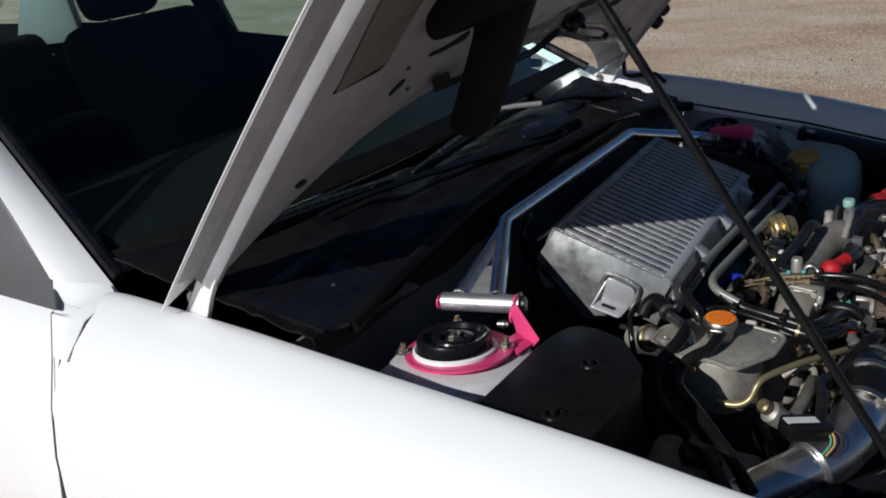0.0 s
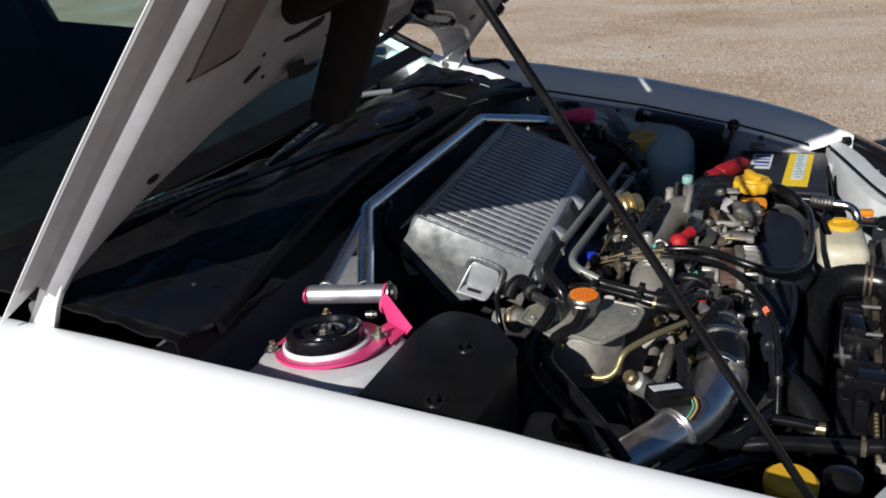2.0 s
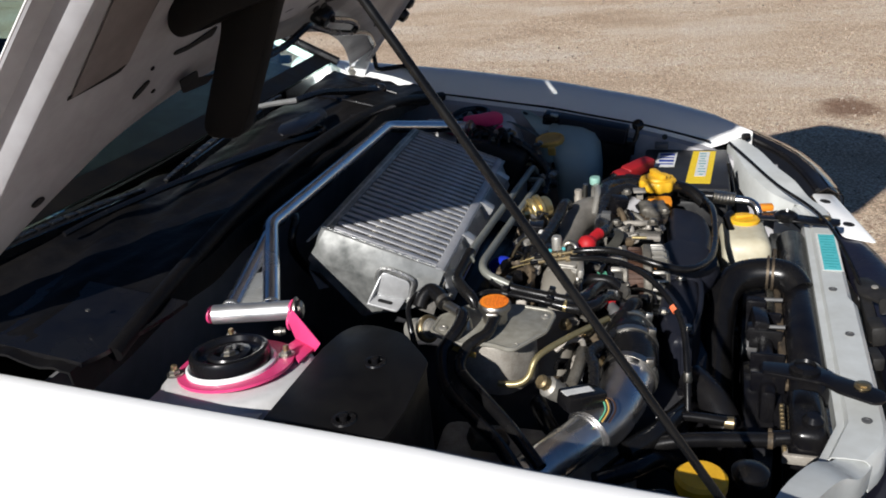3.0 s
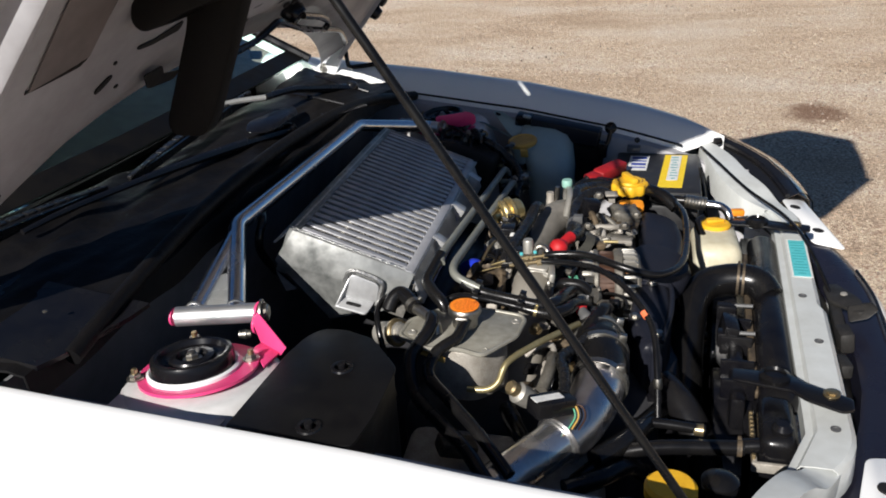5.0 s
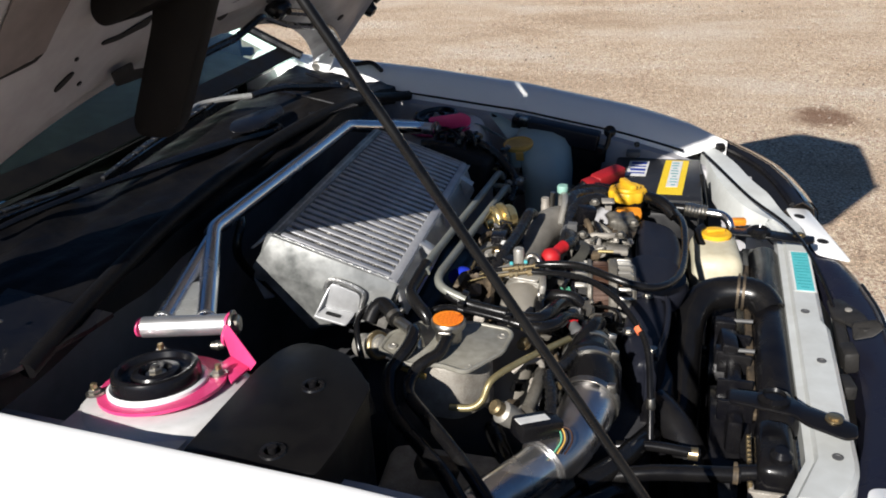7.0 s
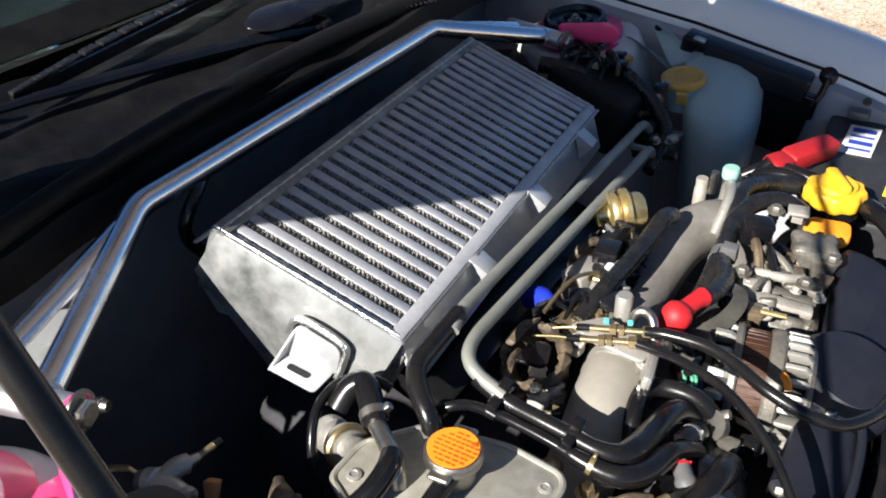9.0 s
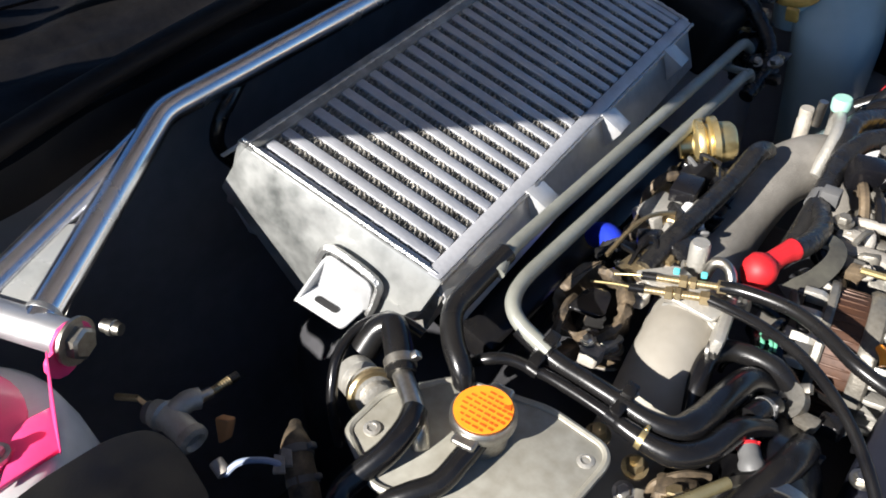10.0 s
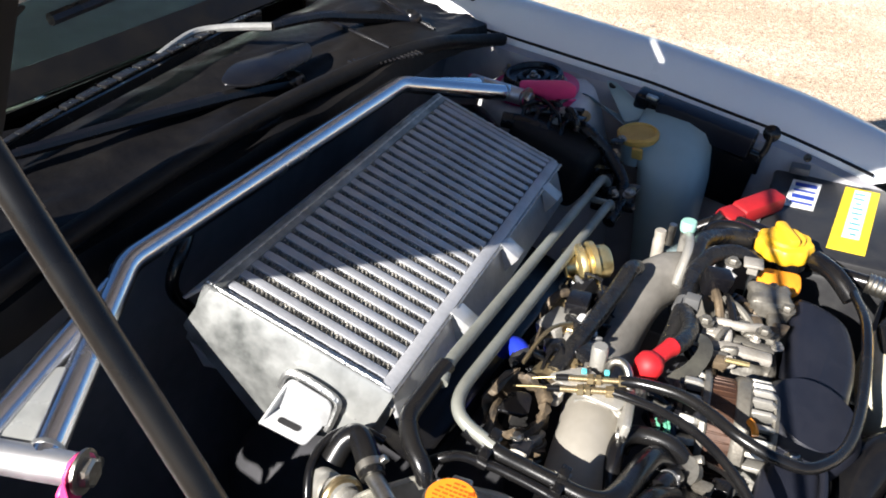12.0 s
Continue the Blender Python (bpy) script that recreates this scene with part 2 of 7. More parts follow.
def ground_material():
    """Dry compacted gravel: tan dust with paler grit, dark stones and soft worn tracks."""
    m = bpy.data.materials.new("dry_gravel")
    m.use_nodes = True
    nt, n = m.node_tree, m.node_tree.nodes
    bs = n["Principled BSDF"]
    co = n.new("ShaderNodeTexCoord")

    def noise_tex(scale, detail, stretch=(1, 1, 1), rough=0.6):
        mp = n.new("ShaderNodeMapping")
        mp.inputs["Scale"].default_value = stretch
        nt.links.new(co.outputs["Object"], mp.inputs[0])
        t = n.new("ShaderNodeTexNoise")
        t.inputs["Scale"].default_value, t.inputs["Detail"].default_value = scale, detail
        t.inputs["Roughness"].default_value = rough
        nt.links.new(mp.outputs[0], t.inputs["Vector"])
        return t.outputs[0]

    def ramp(src, stops):
        r = n.new("ShaderNodeValToRGB")
        el = r.color_ramp.elements
        while len(el) < len(stops):
            el.new(0.5)
        for e, (p, c) in zip(el, stops):
            e.position, e.color = p, rgb(c)
        nt.links.new(src, r.inputs[0])
        return r.outputs[0]

    def blend(kind, a, b, fac):
        x = n.new("ShaderNodeMix")
        x.data_type, x.blend_type = "RGBA", kind
        nt.links.new(a, x.inputs[6])
        nt.links.new(b, x.inputs[7])
        if isinstance(fac, float):
            x.inputs[0].default_value = fac
        else:
            nt.links.new(fac, x.inputs[0])
        return x.outputs[2]

    broad = ramp(noise_tex(1.1, 6, (0.6, 1.2, 1), 0.68), [(0.35, (0.46, 0.345, 0.24)), (0.5, (0.58, 0.455, 0.335)), (0.66, (0.66, 0.56, 0.455))])
    grit = ramp(noise_tex(85, 4, rough=0.75), [(0.33, (0.1, 0.085, 0.07)), (0.5, (0.5, 0.5, 0.5)), (0.66, (1.0, 0.98, 0.95))])
    lumps = ramp(noise_tex(26, 5, rough=0.8), [(0.32, (0.22, 0.21, 0.2)), (0.5, (0.5, 0.5, 0.5)), (0.68, (0.8, 0.79, 0.77))])
    fine = ramp(noise_tex(330, 3, rough=0.8), [(0.3, (0.2, 0.19, 0.18)), (0.7, (0.8, 0.8, 0.8))])
    c = blend("OVERLAY", broad, grit, 0.85)
    c = blend("OVERLAY", c, lumps, 0.5)
    c = blend("OVERLAY", c, fine, 0.5)
    # a damp patch of darker soil
    pos = n.new("ShaderNodeVectorMath")
    pos.operation = "MULTIPLY_ADD"
    nt.links.new(co.outputs["Object"], pos.inputs[0])
    pos.inputs[1].default_value, pos.inputs[2].default_value = (1, 0.8, 0), (-1.26, -0.8 * 3.7, 0)
    ln = n.new("ShaderNodeVectorMath")
    ln.operation = "LENGTH"
    nt.links.new(pos.outputs[0], ln.inputs[0])
    wob = n.new("ShaderNodeMath")
    wob.operation = "MULTIPLY_ADD"
    nt.links.new(noise_tex(9, 4), wob.inputs[0])
    wob.inputs[1].default_value = 0.22
    nt.links.new(ln.outputs["Value"], wob.inputs[2])
    mask = ramp(wob.outputs[0], [(0.2, (1, 1, 1)), (0.31, (0, 0, 0))])
    dark = n.new("ShaderNodeRGB")
    dark.outputs[0].default_value = rgb((0.16, 0.078, 0.045))
    fac = n.new("ShaderNodeMath")
    fac.operation = "MULTIPLY"
    nt.links.new(mask, fac.inputs[0])
    fac.inputs[1].default_value = 0.75
    c = blend("MIX", c, dark.outputs[0], fac.outputs[0])
    nt.links.new(c, bs.inputs["Base Color"])
    bs.inputs["Roughness"].default_value = 0.95
    bs.inputs["Specular IOR Level"].default_value = 0.2
    bp = n.new("ShaderNodeBump")
    bp.inputs["Strength"].default_value, bp.inputs["Distance"].default_value = 0.9, 0.012
    nt.links.new(noise_tex(70, 5, rough=0.75), bp.inputs["Height"])
    nt.links.new(bp.outputs[0], bs.inputs["Normal"])
    return m


M["ground"] = ground_material()

# ---- building helpers ----
BASE = {}


def thing(name, base, label, category, group="", kind=""):
    """An empty at the base of a thing; its parts are meshes below it."""
    ob = new(name)
    ob.empty_display_size = 0.05
    ob.location = base
    BASE[ob.name] = Vector(base)
    return tagged(ob, label, category, group, kind)


def finish(bm, smooth=40):
    bmesh.ops.recalc_face_normals(bm, faces=bm.faces)
    for f in bm.faces:
        f.smooth = True
    for e in bm.edges:
        if len(e.link_faces) == 2 and e.calc_face_angle(0) > radians(smooth):
            e.smooth = False


def part(name, bm, material, parent, label="", smooth=40):
    """One mesh under a thing or a part, given in the place's own coordinates."""
    base = BASE[parent.name]
    finish(bm, smooth)
    bmesh.ops.translate(bm, verts=bm.verts, vec=-base)
    me = bpy.data.meshes.new(name)
    bm.to_mesh(me)
    bm.free()
    me.materials.append(M[material] if isinstance(material, str) else material)
    ob = new(name, me)
    ob.parent = parent
    BASE[ob.name] = base
    return tagged(ob, label)


def solid(name, bm, material, label, category, kind="", base=None, group="", smooth=40):
    """A top-level thing that is one mesh."""
    finish(bm, smooth)
    if base is None:
        zs = [v.co for v in bm.verts]
        base = Vector((sum(v.x for v in zs) / len(zs), sum(v.y for v in zs) / len(zs), min(v.z for v in zs)))
    base = Vector(base)
    bmesh.ops.translate(bm, verts=bm.verts, vec=-base)
    me = bpy.data.meshes.new(name)
    bm.to_mesh(me)
    bm.free()
    me.materials.append(M[material] if isinstance(material, str) else material)
    ob = new(name, me)
    ob.location = base
    BASE[ob.name] = base
    return tagged(ob, label, category, group, kind)


def V(*a):
    return Vector(a)


def spline(pts, per=6):
    """A smooth line through the points."""
    p = [Vector(q) for q in pts]
    if len(p) < 3:
        return p
    out = []
    for i in range(len(p) - 1):
        a, b, c, d = p[max(i - 1, 0)], p[i], p[i + 1], p[min(i + 2, len(p) - 1)]
        for k in range(per):
            t = k / per
            out.append(0.5 * (2 * b + (c - a) * t + (2 * a - 5 * b + 4 * c - d) * t * t + (3 * b - a - 3 * c + d) * t ** 3))
    return out + [p[-1]]


def fillet(pts, r, per=5):
    """A line with its corners rounded by about r."""
    p = [Vector(q) for q in pts]
    out = [p[0]]
    for a, b, c in zip(p, p[1:], p[2:]):
        ra, rc = min(r, (a - b).length * 0.48), min(r, (c - b).length * 0.48)
        s, e = b + (a - b).normalized() * ra, b + (c - b).normalized() * rc
        for k in range(per + 1):
            t = k / per
            out.append((1 - t) ** 2 * s + 2 * t * (1 - t) * b + t * t * e)
    return out + [p[-1]]


def sweep(line, r, seg=10, bm=None, caps=True):
    """A round tube along a line; r is a radius or a radius for each point."""
    bm = bm or bmesh.new()
    line = [Vector(q) for q in line]
    rs = r if isinstance(r, (list, tuple)) else [r] * len(line)
    rings, side = [], None
    for i, q in enumerate(line):
        d = (line[min(i + 1, len(line) - 1)] - line[max(i - 1, 0)]).normalized()
        if side is None:
            side = d.orthogonal().normalized()
        side = (side - d * side.dot(d)).normalized()
        up = d.cross(side)
        rings.append([bm.verts.new(q + (side * math.cos(2 * math.pi * k / seg) + up * math.sin(2 * math.pi * k / seg)) * rs[i]) for k in range(seg)])
    for a, b in zip(rings, rings[1:]):
        for k in range(seg):
            bm.faces.new((a[k], a[(k + 1) % seg], b[(k + 1) % seg], b[k]))
    if caps:
        bm.faces.new(rings[0])
        bm.faces.new(rings[-1])
    return bm


def tube(pts, r, seg=10, per=6, bm=None):
    line = spline(pts, per)
    return sweep(line, r, seg, bm)


def ribbed(pts, r, pitch=0.008, depth=0.12, seg=12):
    """A corrugated hose."""
    line = spline(pts, 12)
    dense = []
    for a, b in zip(line, line[1:]):
        k = max(1, int((b - a).length / (pitch / 3)))
        dense += [a.lerp(b, i / k) for i in range(k)]
    return sweep(dense, [r * (1 + depth * math.sin(i * 2.1)) for i in range(len(dense))], seg)


def box(center, size, turn=None, bevel=0.003, bm=None, segs=2):
    own = bmesh.new()
    bmesh.ops.create_cube(own, size=1)
    for v in own.verts:
        v.co = Vector((v.co.x * size[0], v.co.y * size[1], v.co.z * size[2]))
    if bevel:
        bmesh.ops.bevel(own, geom=own.edges[:], offset=min(bevel, min(size) * 0.45), segments=segs, affect="EDGES", profile=0.5)
    m = Matrix.Translation(center) @ (turn or Matrix.Identity(4))
    bmesh.ops.transform(own, matrix=m, verts=own.verts)
    return join(bm, own)


def join(bm, other):
    if bm is None:
        return other
    me = bpy.data.meshes.new("joined")
    other.to_mesh(me)
    other.free()
    bm.from_mesh(me)
    bpy.data.meshes.remove(me)
    return bm


def rot(rx=0, ry=0, rz=0):
    return Euler((radians(rx), radians(ry), radians(rz))).to_matrix().to_4x4()


def aim(axis):
    """The turn that takes z to the axis."""
    return Vector((0, 0, 1)).rotation_difference(Vector(axis)).to_matrix().to_4x4()


def lathe(profile, center, axis=(0, 0, 1), seg=24, bm=None):
    """A turned form: rows of (radius, height) along the axis."""
    own = bmesh.new()
    rings = []
    for r, h in profile:
        if r < 1e-5:
            rings.append([own.verts.new((0, 0, h))])
        else:
            rings.append([own.verts.new((r * math.cos(2 * math.pi * k / seg), r * math.sin(2 * math.pi * k / seg), h)) for k in range(seg)])
    for a, b in zip(rings, rings[1:]):
        for k in range(seg):
            j = (k + 1) % seg
            if len(a) == 1 and len(b) == 1:
                continue
            if len(a) == 1:
                own.faces.new((a[0], b[j], b[k]))
            elif len(b) == 1:
                own.faces.new((a[k], a[j], b[0]))
            else:
                own.faces.new((a[k], a[j], b[j], b[k]))
    for ring, end in ((rings[0], 0), (rings[-1], 1)):
        if len(ring) > 1:
            own.faces.new(ring)
    bmesh.ops.transform(own, matrix=Matrix.Translation(center) @ aim(axis), verts=own.verts)
    return join(bm, own)


def prism(pts, depth, bevel=0.002, bm=None, segs=2):
    """A plate: a flat outline of places pushed along the vector depth, with softened edges."""
    own = bmesh.new()
    vs = [own.verts.new(p) for p in pts]
    f = own.faces.new(vs)
    r = bmesh.ops.extrude_face_region(own, geom=[f])
    up = [g for g in r["geom"] if isinstance(g, bmesh.types.BMVert)]
    bmesh.ops.translate(own, verts=up, vec=depth)
    if bevel:
        bmesh.ops.bevel(own, geom=own.edges[:], offset=bevel, segments=segs, affect="EDGES", profile=0.5)
    return join(bm, own)


def rounded(pts, r, per=4):
    """A closed flat outline with rounded corners."""
    p = [Vector(q) for q in pts]
    out = []
    for i, b in enumerate(p):
        a, c = p[i - 1], p[(i + 1) % len(p)]
        ra, rc = min(r, (a - b).length * 0.45), min(r, (c - b).length * 0.45)
        s, e = b + (a - b).normalized() * ra, b + (c - b).normalized() * rc
        for k in range(per + 1):
            t = k / per
            out.append((1 - t) ** 2 * s + 2 * t * (1 - t) * b + t * t * e)
    return out


def sheet(rows, thick=0.0, bm=None):
    """A surface over rows of places, given a thickness downwards along its normals."""
    own = bmesh.new()
    g = [[own.verts.new(p) for p in row] for row in rows]
    for a, b in zip(g, g[1:]):
        for i in range(len(a) - 1):
            own.faces.new((a[i], a[i + 1], b[i + 1], b[i]))
    if thick:
        bmesh.ops.recalc_face_normals(own, faces=own.faces)
        bmesh.ops.solidify(own, geom=own.faces[:], thickness=thick)
    return join(bm, own)


def hexbolt(center, axis=(0, 0, 1), r=0.007, h=0.006, washer=True, bm=None):
    bm = lathe([(r, 0), (r, h * 0.8), (r * 0.8, h)], center, axis, 6, bm)
    if washer:
        bm = lathe([(r * 1.45, -0.001), (r * 1.45, 0.0015)], center, axis, 18, bm)
    return bm


def clamp_ring(center, axis, r, w=0.009, bm=None):
    """A hose clip: a band with its screw housing."""
    axis = Vector(axis).normalized()
    bm = lathe([(r * 1.01, -w / 2), (r * 1.07, -w / 2), (r * 1.07, w / 2), (r * 1.01, w / 2)], center, axis, 24, bm)
    side = axis.orthogonal().normalized()
    if side.z < 0:
        side = -side
    return box(Vector(center) + side * r * 1.12, (w, w * 1.2, w * 0.8), aim(axis), 0.001, bm)

# ---- ground ----
def build_ground():
    bm = bmesh.new()
    n, near = 60, 9.0
    xs = sorted([near * (2 * i / n - 1) for i in range(n + 1)] + [-900, -250, -60, -22, 22, 60, 250, 900])
    ys = sorted([near * (2 * i / n - 1) + 3 for i in range(n + 1)] + [-900, -250, -60, -22, 28, 60, 250, 900])
    g = []
    for x in xs:
        row = []
        for y in ys:
            far = max(abs(x), abs(y - 3)) > near + 0.1
            under = abs(x + 1.2) < 2.6 and abs(y) < 1.2
            z = 0 if far or under else 0.012 * noise.noise((x * 0.9, y * 0.9, 0)) + 0.006 * noise.noise((x * 3, y * 3, 4))
            row.append(bm.verts.new((x, y, z - 0.004)))
        g.append(row)
    for a, b in zip(g, g[1:]):
        for i in range(len(a) - 1):
            bm.faces.new((a[i], a[i + 1], b[i + 1], b[i]))
    return solid("ground", bm, "ground", "tan dry gravel ground with worn dusty tracks", "ground", "structure", base=(0, 0, 0))


build_ground()


def build_pebbles():
    """Loose stones on the gravel beside the car."""
    rng = random.Random(5)
    verts, faces = [], []
    for k in range(9000):
        x, y = rng.uniform(-3.0, 4.2), 1.1 + 7.4 * rng.random() ** 1.3
        r = 0.003 + 0.009 * rng.random() ** 3
        h = r * rng.uniform(0.4, 0.8)
        i = len(verts)
        a0 = rng.random() * 6
        for j in range(6):
            a = a0 + j * math.pi / 3
            rr = r * rng.uniform(0.7, 1.15)
            verts.append((x + rr * math.cos(a), y + rr * math.sin(a), -0.004 + 0.3 * h))
        verts.append((x + r * 0.2, y, h))
        verts.append((x, y, -0.012))
        for j in range(6):
            faces.append((i + j, i + (j + 1) % 6, i + 6))
            faces.append((i + (j + 1) % 6, i + j, i + 7))
    me = bpy.data.meshes.new("loose_gravel")
    me.from_pydata(verts, [], faces)
    me.materials.append(mat("loose_stone", (0.36, 0.30, 0.24), 0.95, 0, (0.24, 0.19, 0.15), 40, 0.5, island=0.5, spec=0.15))
    tagged(new("loose_gravel", me), "loose tan and grey gravel stones on the ground", "gravel", kind="stuff")


build_pebbles()

# ---- the car's body ----
car = thing("car", (-1.2, 0, 0), "white saloon car with its bonnet propped open, standing on gravel", "car")


def lerp_rows(table, x):
    for (xa, *a), (xb, *b) in zip(table, table[1:]):
        if x <= xb:
            t = max(0.0, (x - xa) / (xb - xa))
            return [p + (q - p) * t for p, q in zip(a, b)]
    return table[-1][1:]


# x, half width and height of the crown of each wing
EDGE_R = [(-0.400, 0.70, 0.936), (-0.36, 0.695, 0.935), (-0.13, 0.69, 0.922), (0.05, 0.69, 0.910), (0.21, 0.69, 0.9005), (0.35, 0.69, 0.892), (0.47, 0.69, 0.880), (0.60, 0.68, 0.864), (0.72, 0.66, 0.84), (0.78, 0.64, 0.81)]
EDGE_L = [(-0.413, 0.70, 0.965), (-0.16, 0.695, 0.945), (0.0, 0.69, 0.932), (0.25, 0.69, 0.900), (0.48, 0.69, 0.857), (0.61, 0.68, 0.825), (0.665, 0.667, 0.806), (0.688, 0.661, 0.797)]
CROSS = [(-0.072, -0.075), (-0.070, -0.045), (-0.062, -0.036), (-0.045, -0.022), (-0.022, -0.007), (0.0, 0.0), (0.028, -0.002), (0.055, -0.014), (0.08, -0.04), (0.1, -0.09), (0.115, -0.17), (0.125, -0.3), (0.128, -0.44), (0.12, -0.58), (0.10, -0.68)]

CROSS_R = [(-0.030, -0.075), (-0.0298, -0.03), (-0.029, -0.006), (-0.027, -0.001), (-0.023, 0.0), (-0.012, -0.002), (0.0, -0.006), (0.028, -0.021), (0.055, -0.043), (0.08, -0.075), (0.1, -0.12), (0.115, -0.19), (0.125, -0.31), (0.128, -0.44), (0.12, -0.58), (0.10, -0.68)]


def fender(side, table, name, label):
    rows = []
    section = CROSS if side > 0 else CROSS_R
    x0, x1 = table[0][0], table[-1][0]
    for i in range(41):
        x = x0 + (x1 - x0) * i / 40
        y, z = lerp_rows(table, x)
        nose = max(0.0, (x - 0.45) / 0.35)
        tip = 1 - max(0.0, (x - x1 + 0.13) / 0.13) ** 1.4
        k = 1 - 0.35 * nose ** 2
        rows.append([V(x, side * (y + dy * (k if dy > 0 else 1) * max(0.03, tip)), max(0.2, z + dz * (1 if dy > 0 else max(0.15, tip)))) for dy, dz in section])
    return part(name, sheet(rows, 0.0012), "white", car, label)


fender(-1, EDGE_R, "front_wing", "glossy white sunlit front wing")
left_wing = fender(1, EDGE_L, "front_wing", "white front wing mostly in shade")


def side_shell(side):
    """Doors, sills and rear quarter, with window openings left above them."""
    rows = []
    belt = [(-3.55, 0.60, 0.92), (-3.2, 0.70, 0.98), (-2.4, 0.735, 0.985), (-1.4, 0.745, 0.955), (-0.5, 0.735, 0.926), (-0.417, 0.735, 0.924)]
    for i in range(25):
        x = -3.55 + (3.146 if side < 0 else 3.133) * i / 24
        y, z = lerp_rows(belt, x)
        rows.append([V(x, side * (y + dy), max(0.2, z + dz)) for dy, dz in [(-0.05, -0.012), (-0.02, 0.0), (0.0, -0.008), (0.035, -0.05), (0.07, -0.13), (0.09, -0.24), (0.094, -0.36), (0.085, -0.5), (0.06, -0.62), (0.03, -0.72)]])
    return sheet(rows, 0.002)


door_r = part("door", side_shell(-1), "white", car, "white front door and rear side")
part("door", side_shell(1), "white", car, "white door and rear side")
# corner trim ahead of the side window and the wing below the pillar
WC = [V(*q) for q in [(-0.493, -0.7, 0.949), (-0.459, -0.693, 0.942), (-0.431, -0.685, 0.941), (-0.41, -0.665, 0.942), (-0.465, -0.722, 0.917), (-0.429, -0.716, 0.919), (-0.4, -0.701, 0.933), (-0.385, -0.674, 0.932)]]
part("window_corner_trim", prism([(-0.440, -0.735, 0.925), (-0.490, -0.701, 0.944), (-0.549, -0.688, 0.997), (-0.605, -0.676, 1.052), (-0.75, -0.655, 1.16), (-0.75, -0.735, 0.925)], (0, 0.008, 0), 0.002), "cable_grey", car, "grey window corner trim")
WC_LOW = [V(-0.450, -0.737, 0.9205), V(-0.425, -0.737, 0.9205), V(-0.405, -0.735, 0.9200), V(-0.385, -0.730, 0.9180), V(-0.416, -0.7715, 0.8780), V(-0.405, -0.7715, 0.8778), V(-0.395, -0.7715, 0.8770), V(-0.385, -0.7715, 0.8762)]
part("wing_corner", sheet([[WC[0], WC[1] + V(0, 0, 0.005), WC[2] + V(0, 0, 0.006), WC[3]], [p.lerp(q, 0.5) + V(0, 0, 0.002) for p, q in zip(WC[:4], WC[4:])], [WC[4], WC[5], WC[6], WC[7]], WC_LOW[:4], WC_LOW[4:]], 0.0015), "white", car, "white wing corner below the windscreen pillar")
# shut line between wing and door, a dark gap
part("shut_line", sweep([WC[0] + V(0.002, 0, 0.001), WC[4], WC_LOW[0], WC_LOW[4]] + [V(-0.4025, -(0.7007 + dy), 0.9368 + dz) for dy, dz in CROSS_R[10:]], 0.0010, 6), "cable_grey", car, "dark narrow door gap")
for sgn in (-1, 1):
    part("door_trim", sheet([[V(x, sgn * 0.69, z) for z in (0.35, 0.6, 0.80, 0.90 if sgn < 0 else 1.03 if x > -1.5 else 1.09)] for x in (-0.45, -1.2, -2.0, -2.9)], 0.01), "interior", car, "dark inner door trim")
part("belt_moulding", box((-1.41, -0.742, 0.953), (1.48, 0.02, 0.02), None, 0.004), "plastic", door_r)
part("belt_moulding", box((-1.3, 0.742, 0.953), (1.7, 0.02, 0.02), None, 0.004), "plastic", car)

# pillars, roof and cabin shell
for sgn in (-1, 1):
    fwd, drop = (-0.026, -0.022) if sgn < 0 else (0.105, 0.0)
    pillar_rows = []
    for k in [-0.06] + [i / 10 for i in range(11)]:
        inner = V(-0.390 - 0.64 * k + fwd * (1 - k), sgn * (0.655 - 0.10 * k), 0.955 + 0.41 * k + drop * (1 - k))
        outer = V(-0.493 - 0.415 * k - 0.19 * k ** 3, sgn * (0.70 - 0.089 * k), 0.95 + 0.404 * k)
        if sgn > 0:
            outer = V(-0.455 - 0.64 * k + fwd * (1 - k), 0.735 - 0.12 * k, 0.965 + 0.40 * k)
        pillar_rows.append([inner, inner.lerp(outer, 0.3) + V(0, -0.002 if sgn < 0 else 0, 0.004), inner.lerp(outer, 0.7) + V(0, 0.003 * sgn, 0.005), outer])
    part("windscreen_pillar", sheet(pillar_rows, 0.02), "white", car, "white windscreen pillar")
    part("windscreen_seal", tube([(-0.378 - 0.645 * k + fwd * (1 - k), sgn * (0.648 - 0.10 * k), 0.967 + 0.41 * k + drop * (1 - k)) for k in [i / 8 for i in range(9)]], 0.011, 8), "rubber", car, "black rubber windscreen seal")
    part("centre_pillar", prism([(-1.50, sgn * 0.735, 0.95), (-1.62, sgn * 0.735, 0.95), (-1.66, sgn * 0.60, 1.37), (-1.54, sgn * 0.60, 1.37)], (0, -sgn * 0.03, 0), 0.004), "black_paint", car, "black door pillar")
    part("rear_pillar", prism([(-2.35, sgn * 0.735, 0.96), (-2.8, sgn * 0.72, 0.97), (-2.35, sgn * 0.58, 1.36), (-2.2, sgn * 0.58, 1.37)], (0, -sgn * 0.03, 0), 0.004), "white", car, "white rear roof pillar")
    part("side_window", prism([(-0.62, sgn * 0.722, 0.955), (-1.5, sgn * 0.73, 0.955), (-1.55, sgn * 0.595, 1.37), (-1.06, sgn * 0.6, 1.365)], (0, -sgn * 0.004, 0), 0), "glass", car, "tinted side window")
    part("side_window", prism([(-1.63, sgn * 0.73, 0.955), (-2.34, sgn * 0.73, 0.965), (-2.2, sgn * 0.59, 1.36), (-1.67, sgn * 0.595, 1.37)], (0, -sgn * 0.004, 0), 0), "glass", car, "tinted side window")
